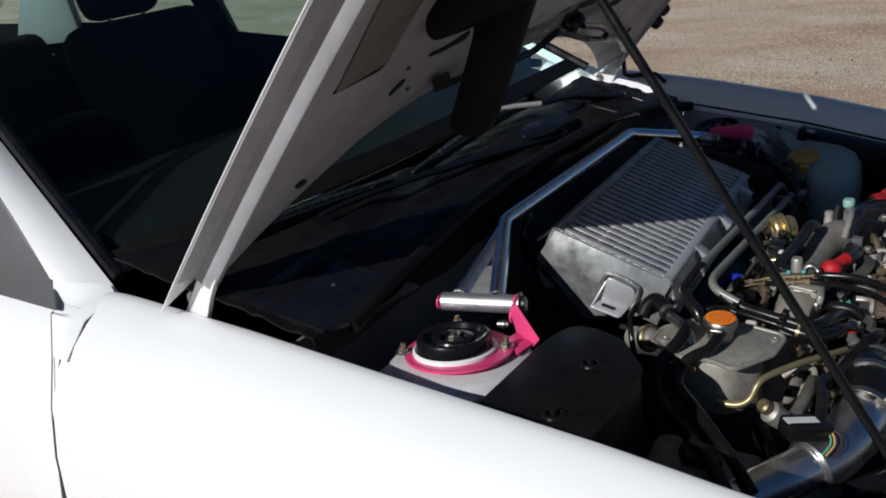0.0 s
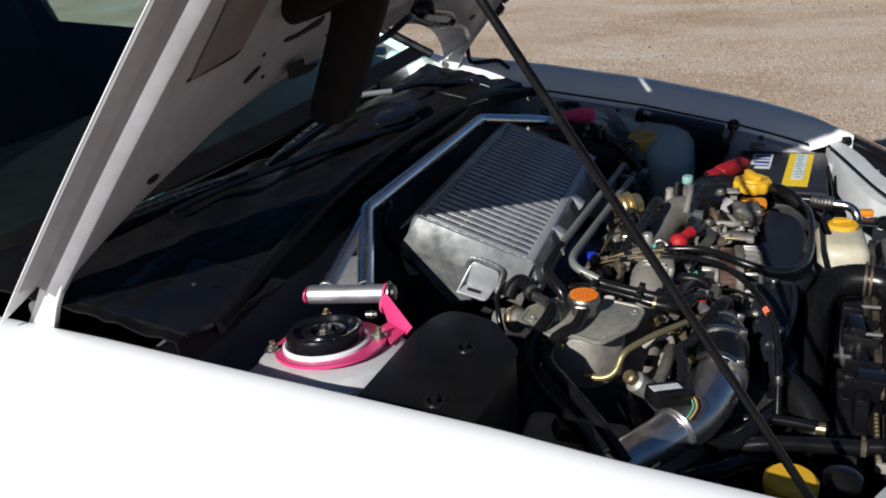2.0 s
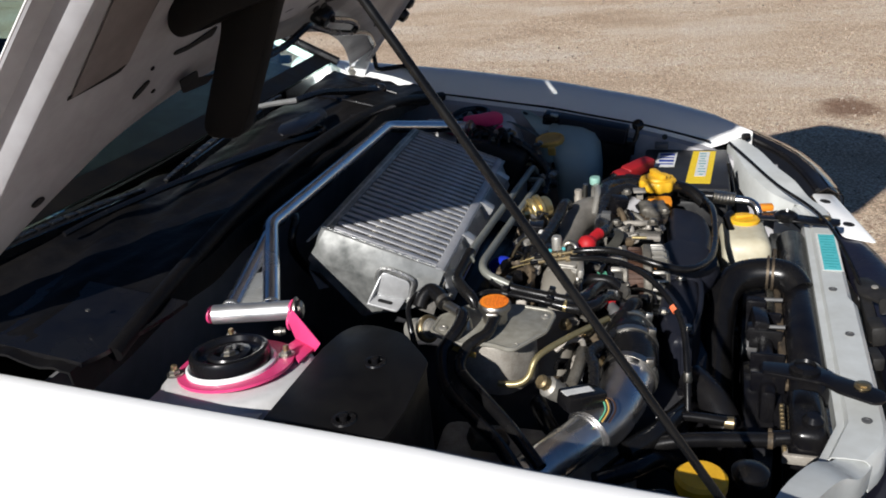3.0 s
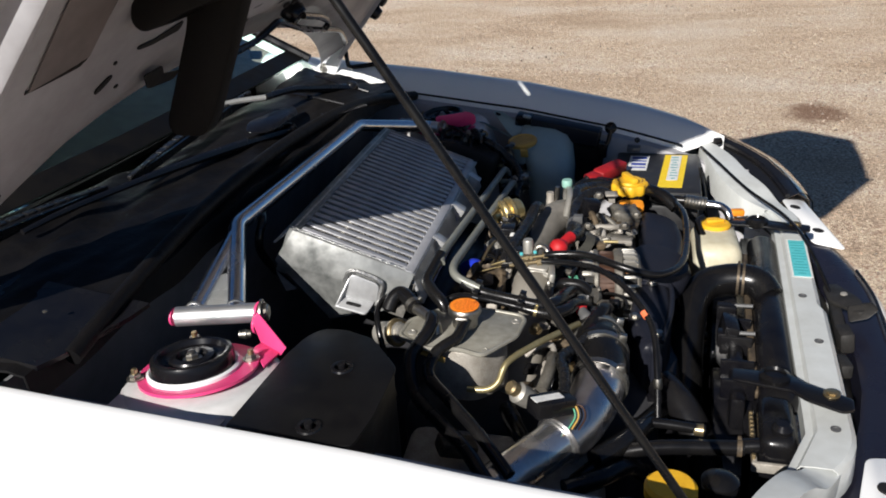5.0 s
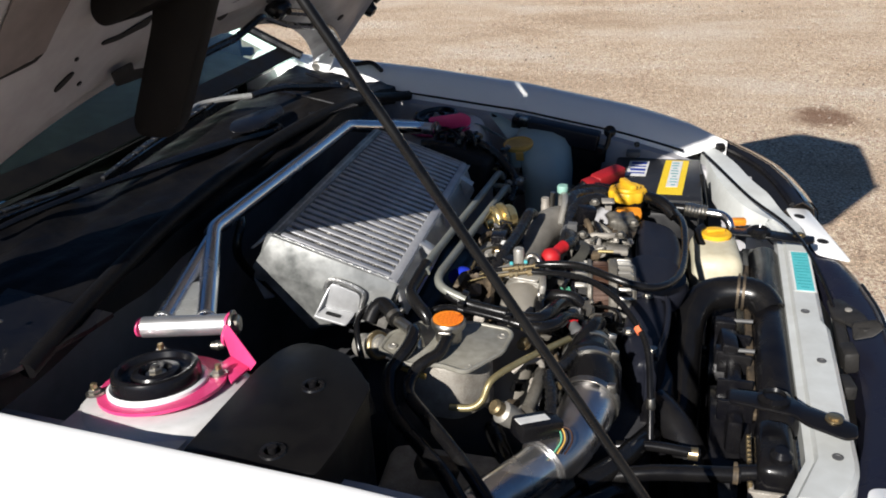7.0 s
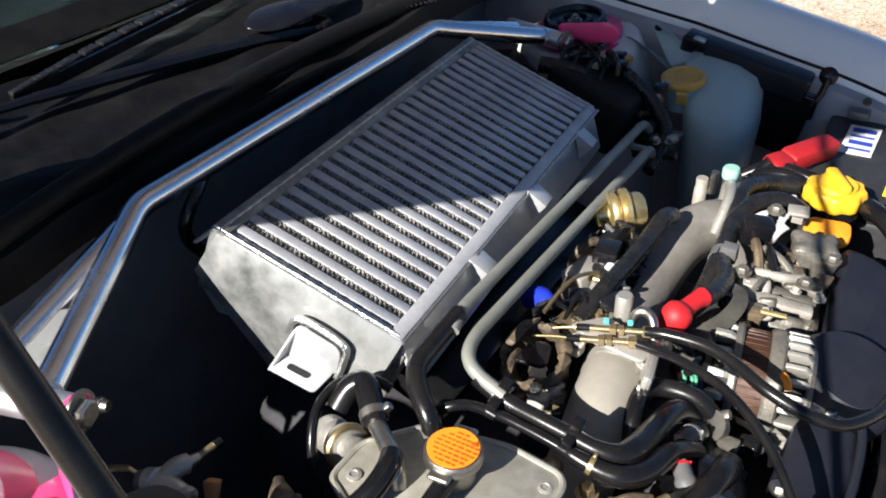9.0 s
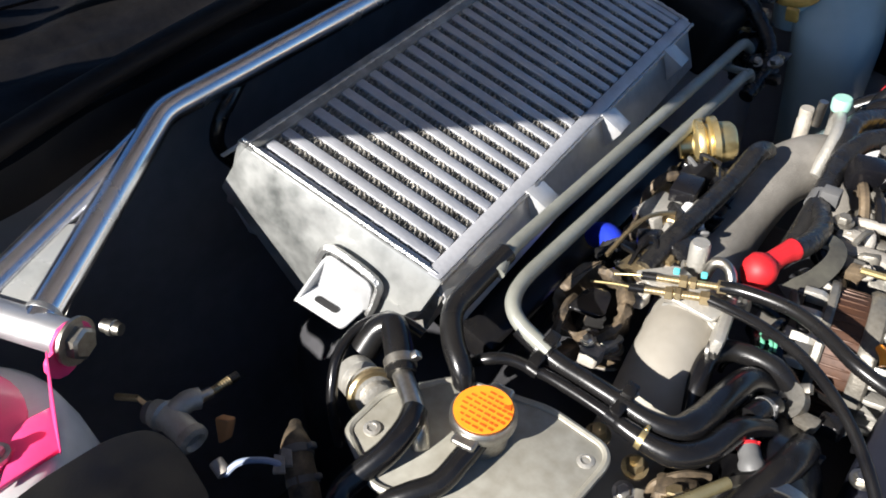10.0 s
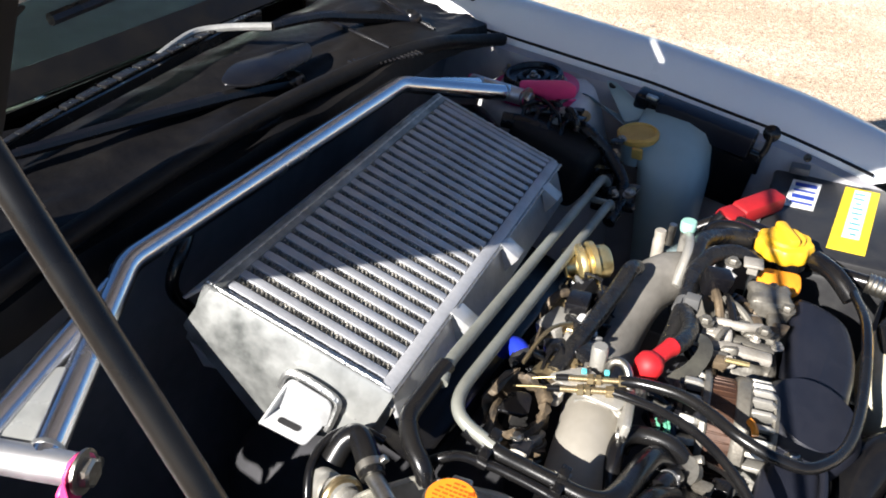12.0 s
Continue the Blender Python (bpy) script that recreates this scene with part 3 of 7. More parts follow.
roof_rows = [[V(x, y, 1.372 + 0.025 * math.cos(y / 0.62 * 1.5) - 0.02 * ((x + 1.7) / 0.7) ** 2) for y in [-0.62 + 0.124 * j for j in range(11)]] for x in [-1.0 - 0.14 * i for i in range(10)]]
part("roof", sheet(roof_rows, 0.03), "white", car, "white roof panel")
part("rear_window", sheet([[V(-2.28, -0.56, 1.35), V(-2.28, 0.56, 1.35)], [V(-2.95, -0.6, 1.0), V(-2.95, 0.6, 1.0)]], 0.004), "glass", car)
part("boot", sheet([[V(-2.92, -0.68, 0.99), V(-2.92, 0.68, 0.99)], [V(-3.5, -0.63, 0.95), V(-3.5, 0.63, 0.95)], [V(-3.58, -0.62, 0.85), V(-3.58, 0.62, 0.85)], [V(-3.6, -0.7, 0.3), V(-3.6, 0.7, 0.3)]], 0.004), "white", car)
part("cabin_floor", box((-1.9, 0, 0.32), (3.1, 1.5, 0.04), None, 0.01), "interior", car)


def screen_base(y):
    """Where the windscreen meets the scuttle: further forward at the middle."""
    k = (y / 0.66) ** 2
    return V(-0.245 - (0.17 if y < 0 else 0.045) * k, y, 0.985 - (0.036 if y < 0 else 0.02) * k)


def screen_point(y, k):
    b = screen_base(y)
    q = (y / 0.66) ** 2
    return b.lerp(V(-0.945 - 0.105 * q, y * 0.845, 1.385 - 0.02 * q), k)


part("windscreen", sheet([[screen_point(-0.645 + 1.29 * j / 16, i / 6) for j in range(17)] for i in range(7)], 0.004), "screen", car, "green tinted windscreen over a dark cabin").visible_shadow = False
part("windscreen_band", sheet([[screen_point(-0.645 + 1.29 * j / 16, k) + V(0.002, 0, 0.003) for j in range(17)] for k in (0.0, 0.05)], 0.001), "guide_black", car, "black border of the windscreen")
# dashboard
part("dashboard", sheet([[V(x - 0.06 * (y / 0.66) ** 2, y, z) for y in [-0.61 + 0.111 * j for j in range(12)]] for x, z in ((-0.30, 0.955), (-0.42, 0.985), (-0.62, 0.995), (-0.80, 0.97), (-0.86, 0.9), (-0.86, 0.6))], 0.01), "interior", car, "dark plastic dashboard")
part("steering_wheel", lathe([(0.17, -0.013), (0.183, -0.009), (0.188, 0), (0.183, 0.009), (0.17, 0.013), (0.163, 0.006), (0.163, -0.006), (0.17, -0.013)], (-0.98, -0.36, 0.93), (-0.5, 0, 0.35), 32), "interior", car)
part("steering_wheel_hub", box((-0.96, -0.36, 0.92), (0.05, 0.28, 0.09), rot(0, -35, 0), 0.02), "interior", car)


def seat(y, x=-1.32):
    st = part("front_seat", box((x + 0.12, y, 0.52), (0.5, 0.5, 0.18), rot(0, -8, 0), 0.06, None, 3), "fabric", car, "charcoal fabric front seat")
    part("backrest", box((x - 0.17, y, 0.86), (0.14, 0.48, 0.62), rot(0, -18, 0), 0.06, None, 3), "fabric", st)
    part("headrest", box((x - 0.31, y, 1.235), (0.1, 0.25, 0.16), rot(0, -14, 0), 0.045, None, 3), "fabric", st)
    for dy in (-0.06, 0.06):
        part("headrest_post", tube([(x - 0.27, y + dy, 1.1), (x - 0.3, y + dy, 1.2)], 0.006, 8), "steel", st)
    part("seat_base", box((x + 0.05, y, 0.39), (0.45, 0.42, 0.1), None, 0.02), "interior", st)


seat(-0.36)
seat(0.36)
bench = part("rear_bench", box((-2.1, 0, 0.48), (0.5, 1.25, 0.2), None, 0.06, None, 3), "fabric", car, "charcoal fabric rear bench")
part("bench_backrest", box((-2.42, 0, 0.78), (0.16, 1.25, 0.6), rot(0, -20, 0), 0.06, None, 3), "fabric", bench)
part("seat_belt", prism([(-1.585, -0.645, 1.27), (-1.585, -0.60, 1.27), (-1.46, -0.50, 0.85), (-1.46, -0.545, 0.85)], (0.003, 0, 0), 0), "belt", car, "pale grey-green seat belt webbing")

# wheels
for wx in (0.07, -2.45):
    for sgn in (-1, 1):
        w = part("wheel", lathe([(0.0, 0.0), (0.17, 0.0), (0.19, 0.02), (0.2, 0.09), (0.2, -0.09), (0.17, -0.04), (0.0, -0.04)], (wx, sgn * 0.73, 0.305), (0, sgn, 0), 32), "steel", car)
        part("tyre", lathe([(0.2, -0.09), (0.27, -0.1), (0.3, -0.085), (0.307, 0), (0.3, 0.085), (0.27, 0.1), (0.2, 0.09), (0.2, -0.09)], (wx, sgn * 0.73, 0.303), (0, 1, 0), 40), "tyre", w)

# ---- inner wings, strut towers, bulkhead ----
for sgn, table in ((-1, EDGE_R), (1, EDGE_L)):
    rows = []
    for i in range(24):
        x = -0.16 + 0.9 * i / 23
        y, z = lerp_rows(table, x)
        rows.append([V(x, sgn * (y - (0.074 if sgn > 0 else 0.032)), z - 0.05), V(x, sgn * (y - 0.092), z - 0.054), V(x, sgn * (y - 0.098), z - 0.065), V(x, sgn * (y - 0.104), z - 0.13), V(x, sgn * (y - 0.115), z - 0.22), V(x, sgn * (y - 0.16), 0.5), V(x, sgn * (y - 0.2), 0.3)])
    part("inner_wing", sheet(rows, 0.002), "shaded_white", car, "white painted inner wing panel")
part("wing_seam", tube([(x, lerp_rows(EDGE_L, x)[0] - 0.0655, lerp_rows(EDGE_L, x)[1] - 0.0405) for x in [-0.1 + 0.07 * k for k in range(11)]], 0.0028, 6), "rubber", car, "dark seam between wing and inner panel")
part("bulkhead", sheet([[V(x + 0.02 * math.cos(y * 5), y, z) for y in [-0.64 + 0.08 * j for j in range(17)]] for x, z in ((-0.07, 0.9), (-0.09, 0.8), (-0.12, 0.6), (-0.06, 0.3))], 0.004), "bulkhead", car, "engine bay bulkhead, its white paint greyed for shade")
part("bay_floor", sheet([[V(x, y, 0.3 + 0.03 * math.sin(x * 9) * math.cos(y * 7)) for y in [-0.62 + 0.062 * j for j in range(21)]] for x in [-0.1 + 0.05 * i for i in range(20)]], 0.006), "bay_wall", car, "black undertray below the engine")


def strut_tower(side, cx, cy, cz):
    bm = lathe([(0.125, -0.32), (0.115, -0.1), (0.10, -0.03), (0.092, -0.006), (0.084, 0.0), (0.05, 0.0)], (cx + 0.018, side * cy, cz), (-0.06, -side * 0.10, 1), 36)
    part("strut_tower", bm, "bay_white", car, "white painted strut tower")
    wing = sheet([[V(cx - 0.056 + 0.0141 * i, side * (cy - 0.07 + 0.03 * j), cz - 0.005 - 0.004 * (i == 10) + 0.0012 * j - (0.05 if j == 0 else 0.0)) for j in range(7)] for i in range(11)], 0.003)
    part("tower_shelf", wing, "bay_white", car)


TOWER = (0.075, 0.535, 0.866)
strut_tower(-1, *TOWER)
strut_tower(1, TOWER[0], TOWER[1], 0.845)


# ---- bonnet ----
HO, HU, HN = V(-0.24, 0, 0.965), V(0.643, 0, 0.766), V(0.766, 0, -0.643)


def hood_at(s, y, h=0.0):
    h += 0.15 * max(0.0, (s - 0.5) / 0.63) ** 2
    return HO + HU * s + HN * h + V(0, y, 0)


def hood_rear(y):
    return max(-0.034, 0.238 - 0.25 * (-y / 0.67) ** 3.4) if y < 0 else 0.235 - 0.25 * (y / 0.70) ** 1.8


def hood_half(s):
    """Half width along the bonnet's length: tapering, with cut corners at the headlights."""
    w = 0.695 - 0.09 * max(0.0, s) ** 2
    if s > 1.02:
        w -= (s - 1.02) * 1.3
    return w


def s_end(q):
    """Length of the bonnet: the front edge bows forward at the middle."""
    return 1.25 - 0.02 * q * q


def cut_slit(bm, half, inner):
    """Opens an added, unseen slit at a presumed scoop, streaking sun onto the wing."""
    a, b = hood_at(0.466, 0.058), hood_at(0.513, -0.147)
    if inner:
        off = SUN_FROM * -0.04
        a, b = a + off, b + off
    d = (b - a).normalized()
    side = HN.cross(d).normalized()
    for p, n in ((a, d), (b, d), (a + side * half, side), (a - side * half, side)):
        bmesh.ops.bisect_plane(bm, geom=bm.verts[:] + bm.edges[:] + bm.faces[:], plane_co=p, plane_no=n)
    gone = [f for f in bm.faces if 0 < (f.calc_center_median() - a).dot(d) < (b - a).length and abs((f.calc_center_median() - a).dot(side)) < half]
    bmesh.ops.delete(bm, geom=gone, context="FACES")
    return bm


car_hood = part("bonnet", cut_slit(sheet([[hood_at(hood_rear(hood_half(1) * 0 + (-1 + 2 * j / 28) * 0.705) * (1 - i / 22) + s_end(-1 + 2 * j / 28) * (i / 22),
                                          (-1 + 2 * j / 28) * hood_half(hood_rear((-1 + 2 * j / 28) * 0.705) * (1 - i / 22) + s_end(-1 + 2 * j / 28) * i / 22),
                                          -0.02 * (1 - (1 - 2 * j / 28) ** 2)) for j in range(29)] for i in range(23)], 0.0012), 0.0024, False), "white", car, "white bonnet propped open")


def hood_inner():
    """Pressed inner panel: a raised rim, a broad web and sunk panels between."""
    bm = bmesh.new()
    nj, ni = 84, 64
    g = []
    for i in range(ni + 1):
        row = []
        for j in range(nj + 1):
            q = -1 + 2 * j / nj
            s0 = hood_rear(q * 0.705) + 0.006
            s = s0 + (s_end(q) - 0.01 - s0) * i / ni
            y = q * (hood_half(s) - 0.046)
            d_edge = min(s - s0, s_end(q) - s)
            h = 0.004 + 0.026 * min(1, max(0, (d_edge - 0.012) / 0.075))
            # sunk panels beside the middle and a wide sunk middle
            ay = abs(y)
            sx = max(abs(ay - 0.2) - 0.15, abs(s - 0.66) - 0.26)
            h -= 0.02 * min(1, max(0, (0.012 - sx) / 0.02))
            # ridge over a long slot across the middle, and small pads along the rear edge
            ridge = abs(s - 0.375 - 0.02 * math.sin(y * 9)) - 0.008
            h += 0.014 * min(1, max(0, (0.014 - ridge) / 0.014)) * (ay < 0.30)
            pad = max(abs(ay % 0.22 - 0.11) - 0.05, abs(s - 0.30) - 0.018)
            h -= 0.006 * min(1, max(0, (0.008 - pad) / 0.012)) * (ay < 0.5)
            row.append(bm.verts.new(hood_at(s, y, h)))
        g.append(row)
    for a, b in zip(g, g[1:]):
        for j in range(nj):
            bm.faces.new((a[j], a[j + 1], b[j + 1], b[j]))
    return bm


part("inner_panel", cut_slit(hood_inner(), 0.02, True), "shaded_white", car_hood, "white pressed inner bonnet panel")
# Flat sheets coloured darker for the shade inside the side recesses.
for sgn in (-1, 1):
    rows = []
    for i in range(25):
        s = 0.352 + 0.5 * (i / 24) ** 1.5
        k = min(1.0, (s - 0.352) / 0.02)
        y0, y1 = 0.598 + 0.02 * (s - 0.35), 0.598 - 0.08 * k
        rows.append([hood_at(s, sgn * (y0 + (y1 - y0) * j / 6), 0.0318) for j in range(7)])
    part("side_recess", sheet(rows, 0.001), "recess_shade", car_hood, "brown-grey sheet painting the shade of a sunk bonnet panel")


def hood_hole(outline, hh=0.0305, name="panel_hole", label="dark hole pressed through the inner panel"):
    part(name, prism(rounded([hood_at(s, y, hh) for s, y in outline], 0.006), HN * 0.0015, 0), "deep_black", car_hood, label)


hood_hole([(0.300, -0.463), (0.308, -0.467), (0.324, -0.453), (0.325, -0.444), (0.317, -0.445), (0.305, -0.455)])
hood_hole([(0.341, -0.454), (0.346, -0.455), (0.347, -0.450), (0.342, -0.449)])
hood_hole([(0.297, -0.425), (0.302, -0.425), (0.303, -0.419), (0.298, -0.419)])
hood_hole([(0.353, -0.417), (0.359, -0.417), (0.361, -0.387), (0.368, -0.366), (0.378, -0.335), (0.362, -0.335), (0.357, -0.366), (0.353, -0.387)])
hood_hole([(0.297, -0.363), (0.303, -0.326), (0.285, -0.310), (0.276, -0.262), (0.262, -0.270), (0.266, -0.333)])
hood_hole([(0.334, -0.300), (0.342, -0.270), (0.334, -0.262), (0.328, -0.290)])
for s, y, a, b in ((0.326, 0.013, 0.010, 0.006), (0.327, 0.042, 0.010, 0.006), (0.33, -0.135, 0.013, 0.008), (0.18, 0.494, 0.013, 0.007), (0.307, 0.238, 0.03, 0.009), (0.187, -0.569, 0.010, 0.007), (0.36, -0.10, 0.07, 0.008), (0.352, 0.05, 0.05, 0.007), (0.26, -0.10, 0.012, 0.006), (0.29, 0.40, 0.018, 0.007)):
    hood_hole([(s + b * math.sin(2 * math.pi * k / 12), y + a * math.cos(2 * math.pi * k / 12)) for k in range(12)], 0.031 if abs(s - 0.356) > 0.01 else 0.040)
for sgn in (-1, 1):
    hinge = part("bonnet_hinge", prism(rounded([(-0.273, sgn * 0.652, 0.900), (-0.225, sgn * 0.652, 0.900), (-0.201, sgn * 0.652, 0.951), (-0.139, sgn * 0.652, 1.049), (-0.143, sgn * 0.652, 1.065), (-0.161, sgn * 0.652, 1.063), (-0.220, sgn * 0.652, 0.976)], 0.006), (0, sgn * 0.010, 0), 0.0025), "white", car, "white painted bonnet hinge arm")
    part("pivot_bolt", hexbolt((-0.240, sgn * 0.656, 0.941), (0, -sgn, 0), 0.009, 0.008), "steel", hinge)
# flange and turned-up wall along the bonnet's sides
for sgn in (-1, 1):
    part("side_flange", sheet([[hood_at(q, sgn * (hood_half(q) - d), h) for d, h in ((0.001, 0.001), (0.002, 0.0045), (0.024, 0.0075), (0.0275, 0.009), (0.030, 0.021), (0.032, 0.031), (0.0355, 0.0355), (0.042, 0.036), (0.050, 0.032), (0.056, 0.0295))] for q in [0.03 + 0.05 * k for k in range(25)]], 0.001), "shaded_white", car_hood, "white hemmed edge of the bonnet")
    # Black tube drawn in for the shadow line at the recess edge.
    part("crease_shade", tube([hood_at(q, sgn * y, 0.0285) for q, y in ((0.350, 0.600), (0.354, 0.57), (0.361, 0.53), (0.366, 0.522), (0.374, 0.518), (0.40, 0.517), (0.46, 0.514), (0.60, 0.51), (0.84, 0.50))], 0.0034, 8), "deep_black", car_hood, "dark tube for the shadow along a sunk panel's edge")
# black air guide under the bonnet
shaft = [(0.045, -0.43, 1.119), (0.086, -0.43, 1.119), (0.100, -0.43, 1.140), (0.165, -0.43, 1.281), (0.27, -0.43, 1.46), (0.22, -0.43, 1.52), (0.10, -0.43, 1.31), (0.087, -0.43, 1.244), (0.056, -0.43, 1.172), (0.040, -0.43, 1.135)]
lobe = [(0.195, -0.48, 1.289), (0.305, -0.48, 1.51), (0.25, -0.48, 1.53), (0.13, -0.48, 1.37), (0.082, -0.48, 1.300), (0.060, -0.48, 1.280), (0.054, -0.48, 1.262), (0.057, -0.48, 1.252), (0.067, -0.48, 1.246), (0.097, -0.48, 1.256), (0.122, -0.48, 1.268)]
guide = prism(rounded(shaft, 0.012, 4), (0, 0.025, 0), 0.003)
part("air_guide", prism(rounded(lobe, 0.010, 4), (0, 0.05, 0), 0.003, guide), "guide_black", car_hood, "black moulded air guide under the bonnet")
part("washer_hose", tube([hood_at(q, y, 0.045) for q, y in ((0.27, -0.25), (0.282, -0.14), (0.287, -0.079), (0.305, -0.044), (0.312, -0.022), (0.29, 0.043), (0.259, 0.135), (0.228, 0.250), (0.211, 0.322), (0.182, 0.415), (0.125, 0.525))] + [V(-0.181, 0.655, 1.0), V(-0.179, 0.655, 0.958), V(-0.174, 0.66, 0.945), V(-0.15, 0.675, 0.944), V(-0.115, 0.685, 0.945), V(-0.08, 0.655, 0.935)], 0.0055, 8), "rubber", car_hood, "thin black washer hose")
part("hose_joint", tube([hood_at(q, y, 0.047) for q, y in ((0.228, 0.267), (0.245, 0.262), (0.273, 0.19), (0.295, 0.107), (0.303, 0.075))], 0.006, 8), "rubber", car_hood)
part("washer_jet", lathe([(0.019, -0.016), (0.021, 0.0), (0.017, 0.010), (0, 0.012)], hood_at(0.30, 0.068, 0.036), HN, 16), "plastic", car_hood, "black washer jet grommet")
for q, y, k in ((0.20, 0.672, 1.5), (0.165, 0.678, 1.7), (0.30, 0.66, 1.0)):
    part("bump_stop", lathe([(0.010 * k, 0), (0.012 * k, 0.008 * k), (0.008 * k, 0.022 * k), (0, 0.024 * k)], hood_at(q, y, 0.01), HN, 12), "rubber", car_hood)

prop = thing("prop_rod", (0.735, -0.61, 0.69), "long black bonnet prop rod holding the bonnet up", "prop rod")
part("rod", sweep(fillet([(0.765, -0.585, 0.70), (0.735, -0.615, 0.69), (0.2005, -0.583, 1.49), (0.2, -0.578, 1.53)], 0.02), 0.0044, 16), "rod", prop)
part("pivot_clip", box((0.757, -0.588, 0.70), (0.03, 0.025, 0.03), None, 0.006), "plastic", prop)

# ---- scuttle and wipers ----
def cowl_z(x, y):
    """Height of the black scuttle sheet, rising towards the windscreen, with long uneven folds."""
    t = (x + 0.30) / 0.27
    fold = 0.010 * noise.noise((x * 9, y * 4, 2)) + 0.007 * noise.noise((x * 26 + y * 7, y * 3.5, 5)) + 0.0035 * noise.noise((x * 55 - y * 12, y * 8, 9))
    return 0.972 - 0.038 * t - (0.12 if y > 0 else 0.03) * max(0, abs(y) - 0.45) + fold


rows = []
for i in range(37):
    k = i / 36
    row = []
    for j in range(81):
        y = -0.655 + 1.27 * j / 80
        b = screen_base(max(-0.645, min(0.645, y)))
        x = b.x + 0.012 + (-0.035 - 0.012 - b.x) * k
        row.append(V(x, y, cowl_z(x, y)))
    rows.append(row)
rows.append([V(-0.03, r.y, r.z - 0.035) for r in rows[-1]])
scuttle = part("scuttle_panel", sheet(rows, 0.003), "cowl", car, "black plastic scuttle panel below the windscreen")
part("bonnet_seal", tube([(-0.02, -0.60, 0.918), (-0.022, -0.53, 0.932), (-0.032, -0.42, 0.943), (-0.05, -0.25, 0.95), (-0.062, 0.0, 0.952), (-0.055, 0.25, 0.945), (-0.035, 0.42, 0.93), (-0.015, 0.54, 0.905), (0.0, 0.60, 0.893)], 0.011, 10), "cowl", car, "thick black rubber bonnet seal")
part("vent_panel", sheet([[V(-0.21 + 0.045 * i + 0.008 * j, -0.64 + 0.03 * j, 0.951 - 0.006 * i + (0.003 if j in (0, 5) else 0)) for j in range(6)] for i in range(5)], 0.006), "plastic", scuttle, "flat black vent panel")
part("scuttle_clip", lathe([(0.003, 0), (0.003, 0.001), (0.0015, 0.002), (0, 0.0021)], (-0.07, -0.568, 0.953), (0.1, 0, 1), 12), "steel", scuttle)
part("scuttle_plug", lathe([(0.009, 0), (0.010, 0.003), (0.006, 0.005), (0, 0.005)], (-0.115, 0.128, 0.958), (0.2, 0, 1), 20), "cable_grey", scuttle, "grey round plug")
part("scuttle_flap", prism(rounded([(-0.155, 0.10, 0.972), (-0.135, 0.05, 0.966), (-0.10, 0.08, 0.962), (-0.10, 0.20, 0.962), (-0.13, 0.235, 0.968)], 0.02, 6), (0, 0, 0.004), 0.0015), "plastic", scuttle)
for k in range(14):
    part("vent_slat", box((-0.062 + 0.0022 * k, 0.24 + 0.009 * k, 0.949 - 0.0008 * k), (0.026, 0.0035, 0.004), rot(0, 8, -8), 0.001), "plastic", scuttle)
for y in (0.33, 0.47):
    part("scuttle_rib", tube([(-0.20, y + 0.04, cowl_z(-0.2, y) + 0.002), (-0.13, y + 0.01, cowl_z(-0.13, y) + 0.003), (-0.06, y, cowl_z(-0.06, y) + 0.002)], 0.003, 8), "plastic", scuttle)


def wiper(arm_line, tip_a, tip_b, silver):
    """A wiper: pivot, cranked arm along its line, and a slotted blade between two ends."""
    wt = thing("windscreen_wiper", arm_line[0], "windscreen wiper with a pale worn arm and slotted black blade" if silver else "black windscreen wiper resting below the windscreen", "wiper", "wipers")
    p, a, b = Vector(arm_line[0]), Vector(tip_a), Vector(tip_b)
    part("pivot_cap", lathe([(0.014, -0.01), (0.015, 0.008), (0.011, 0.014), (0, 0.015)], p, (0.2, 0, 1), 20), "plastic", wt)
    cut = len(arm_line) // 2
    root, rest = spline(arm_line[:cut + 1], 6), spline(arm_line[cut:], 6)
    part("arm_root", sweep(root, [0.011 - 0.005 * k / len(root) for k in range(len(root))], 8), "plastic", wt)
    part("arm", sweep(rest, [0.0055 - 0.0015 * k / len(rest) for k in range(len(rest))], 8), "wiper_grey" if silver else "plastic", wt, "pale worn wiper arm" if silver else "")
    d = (b - a).normalized()
    out = d.cross(V(0, 0, 1)).normalized()
    part("rubber_blade", prism([a - out * 0.002, a + out * 0.003, b + out * 0.003, b - out * 0.002], (0, 0, 0.012), 0), "rubber", wt)
    n_seg = 16
    for k in range(n_seg):
        gap = 0.3 if k % 2 and 2 < k < 12 else 0.02
        e0, e1 = (k + gap / 2) / n_seg, (k + 1 - gap / 2) / n_seg
        q0, q1 = [a.lerp(b, e) + V(0, 0, 0.011 + 0.008 * (1 - (2 * e - 1) ** 2)) for e in (e0, e1)]
        w0, w1 = [0.0035 + 0.003 * (1 - (2 * e - 1) ** 2) for e in (e0, e1)]
        part("blade_link", prism([q0 - out * w0, q0 + out * w0, q1 + out * w1, q1 - out * w1], (0, 0, 0.004), 0.0008), "tape", wt)


wiper([(-0.10, 0.47, 0.942), (-0.118, 0.42, 0.956), (-0.135, 0.36, 0.97), (-0.152, 0.288, 0.986), (-0.168, 0.205, 0.992), (-0.208, 0.173, 0.993), (-0.236, 0.14, 0.992), (-0.232, 0.10, 0.992), (-0.220, 0.05, 0.99)], (-0.190, -0.215, 0.968), (-0.236, 0.27, 0.972), True)
wiper([(-0.105, 0.16, 0.94), (-0.125, 0.08, 0.95), (-0.15, -0.05, 0.962), (-0.175, -0.2, 0.974), (-0.20, -0.34, 0.98), (-0.215, -0.42, 0.978)], (-0.205, -0.25, 0.966), (-0.30, -0.61, 0.966), False)

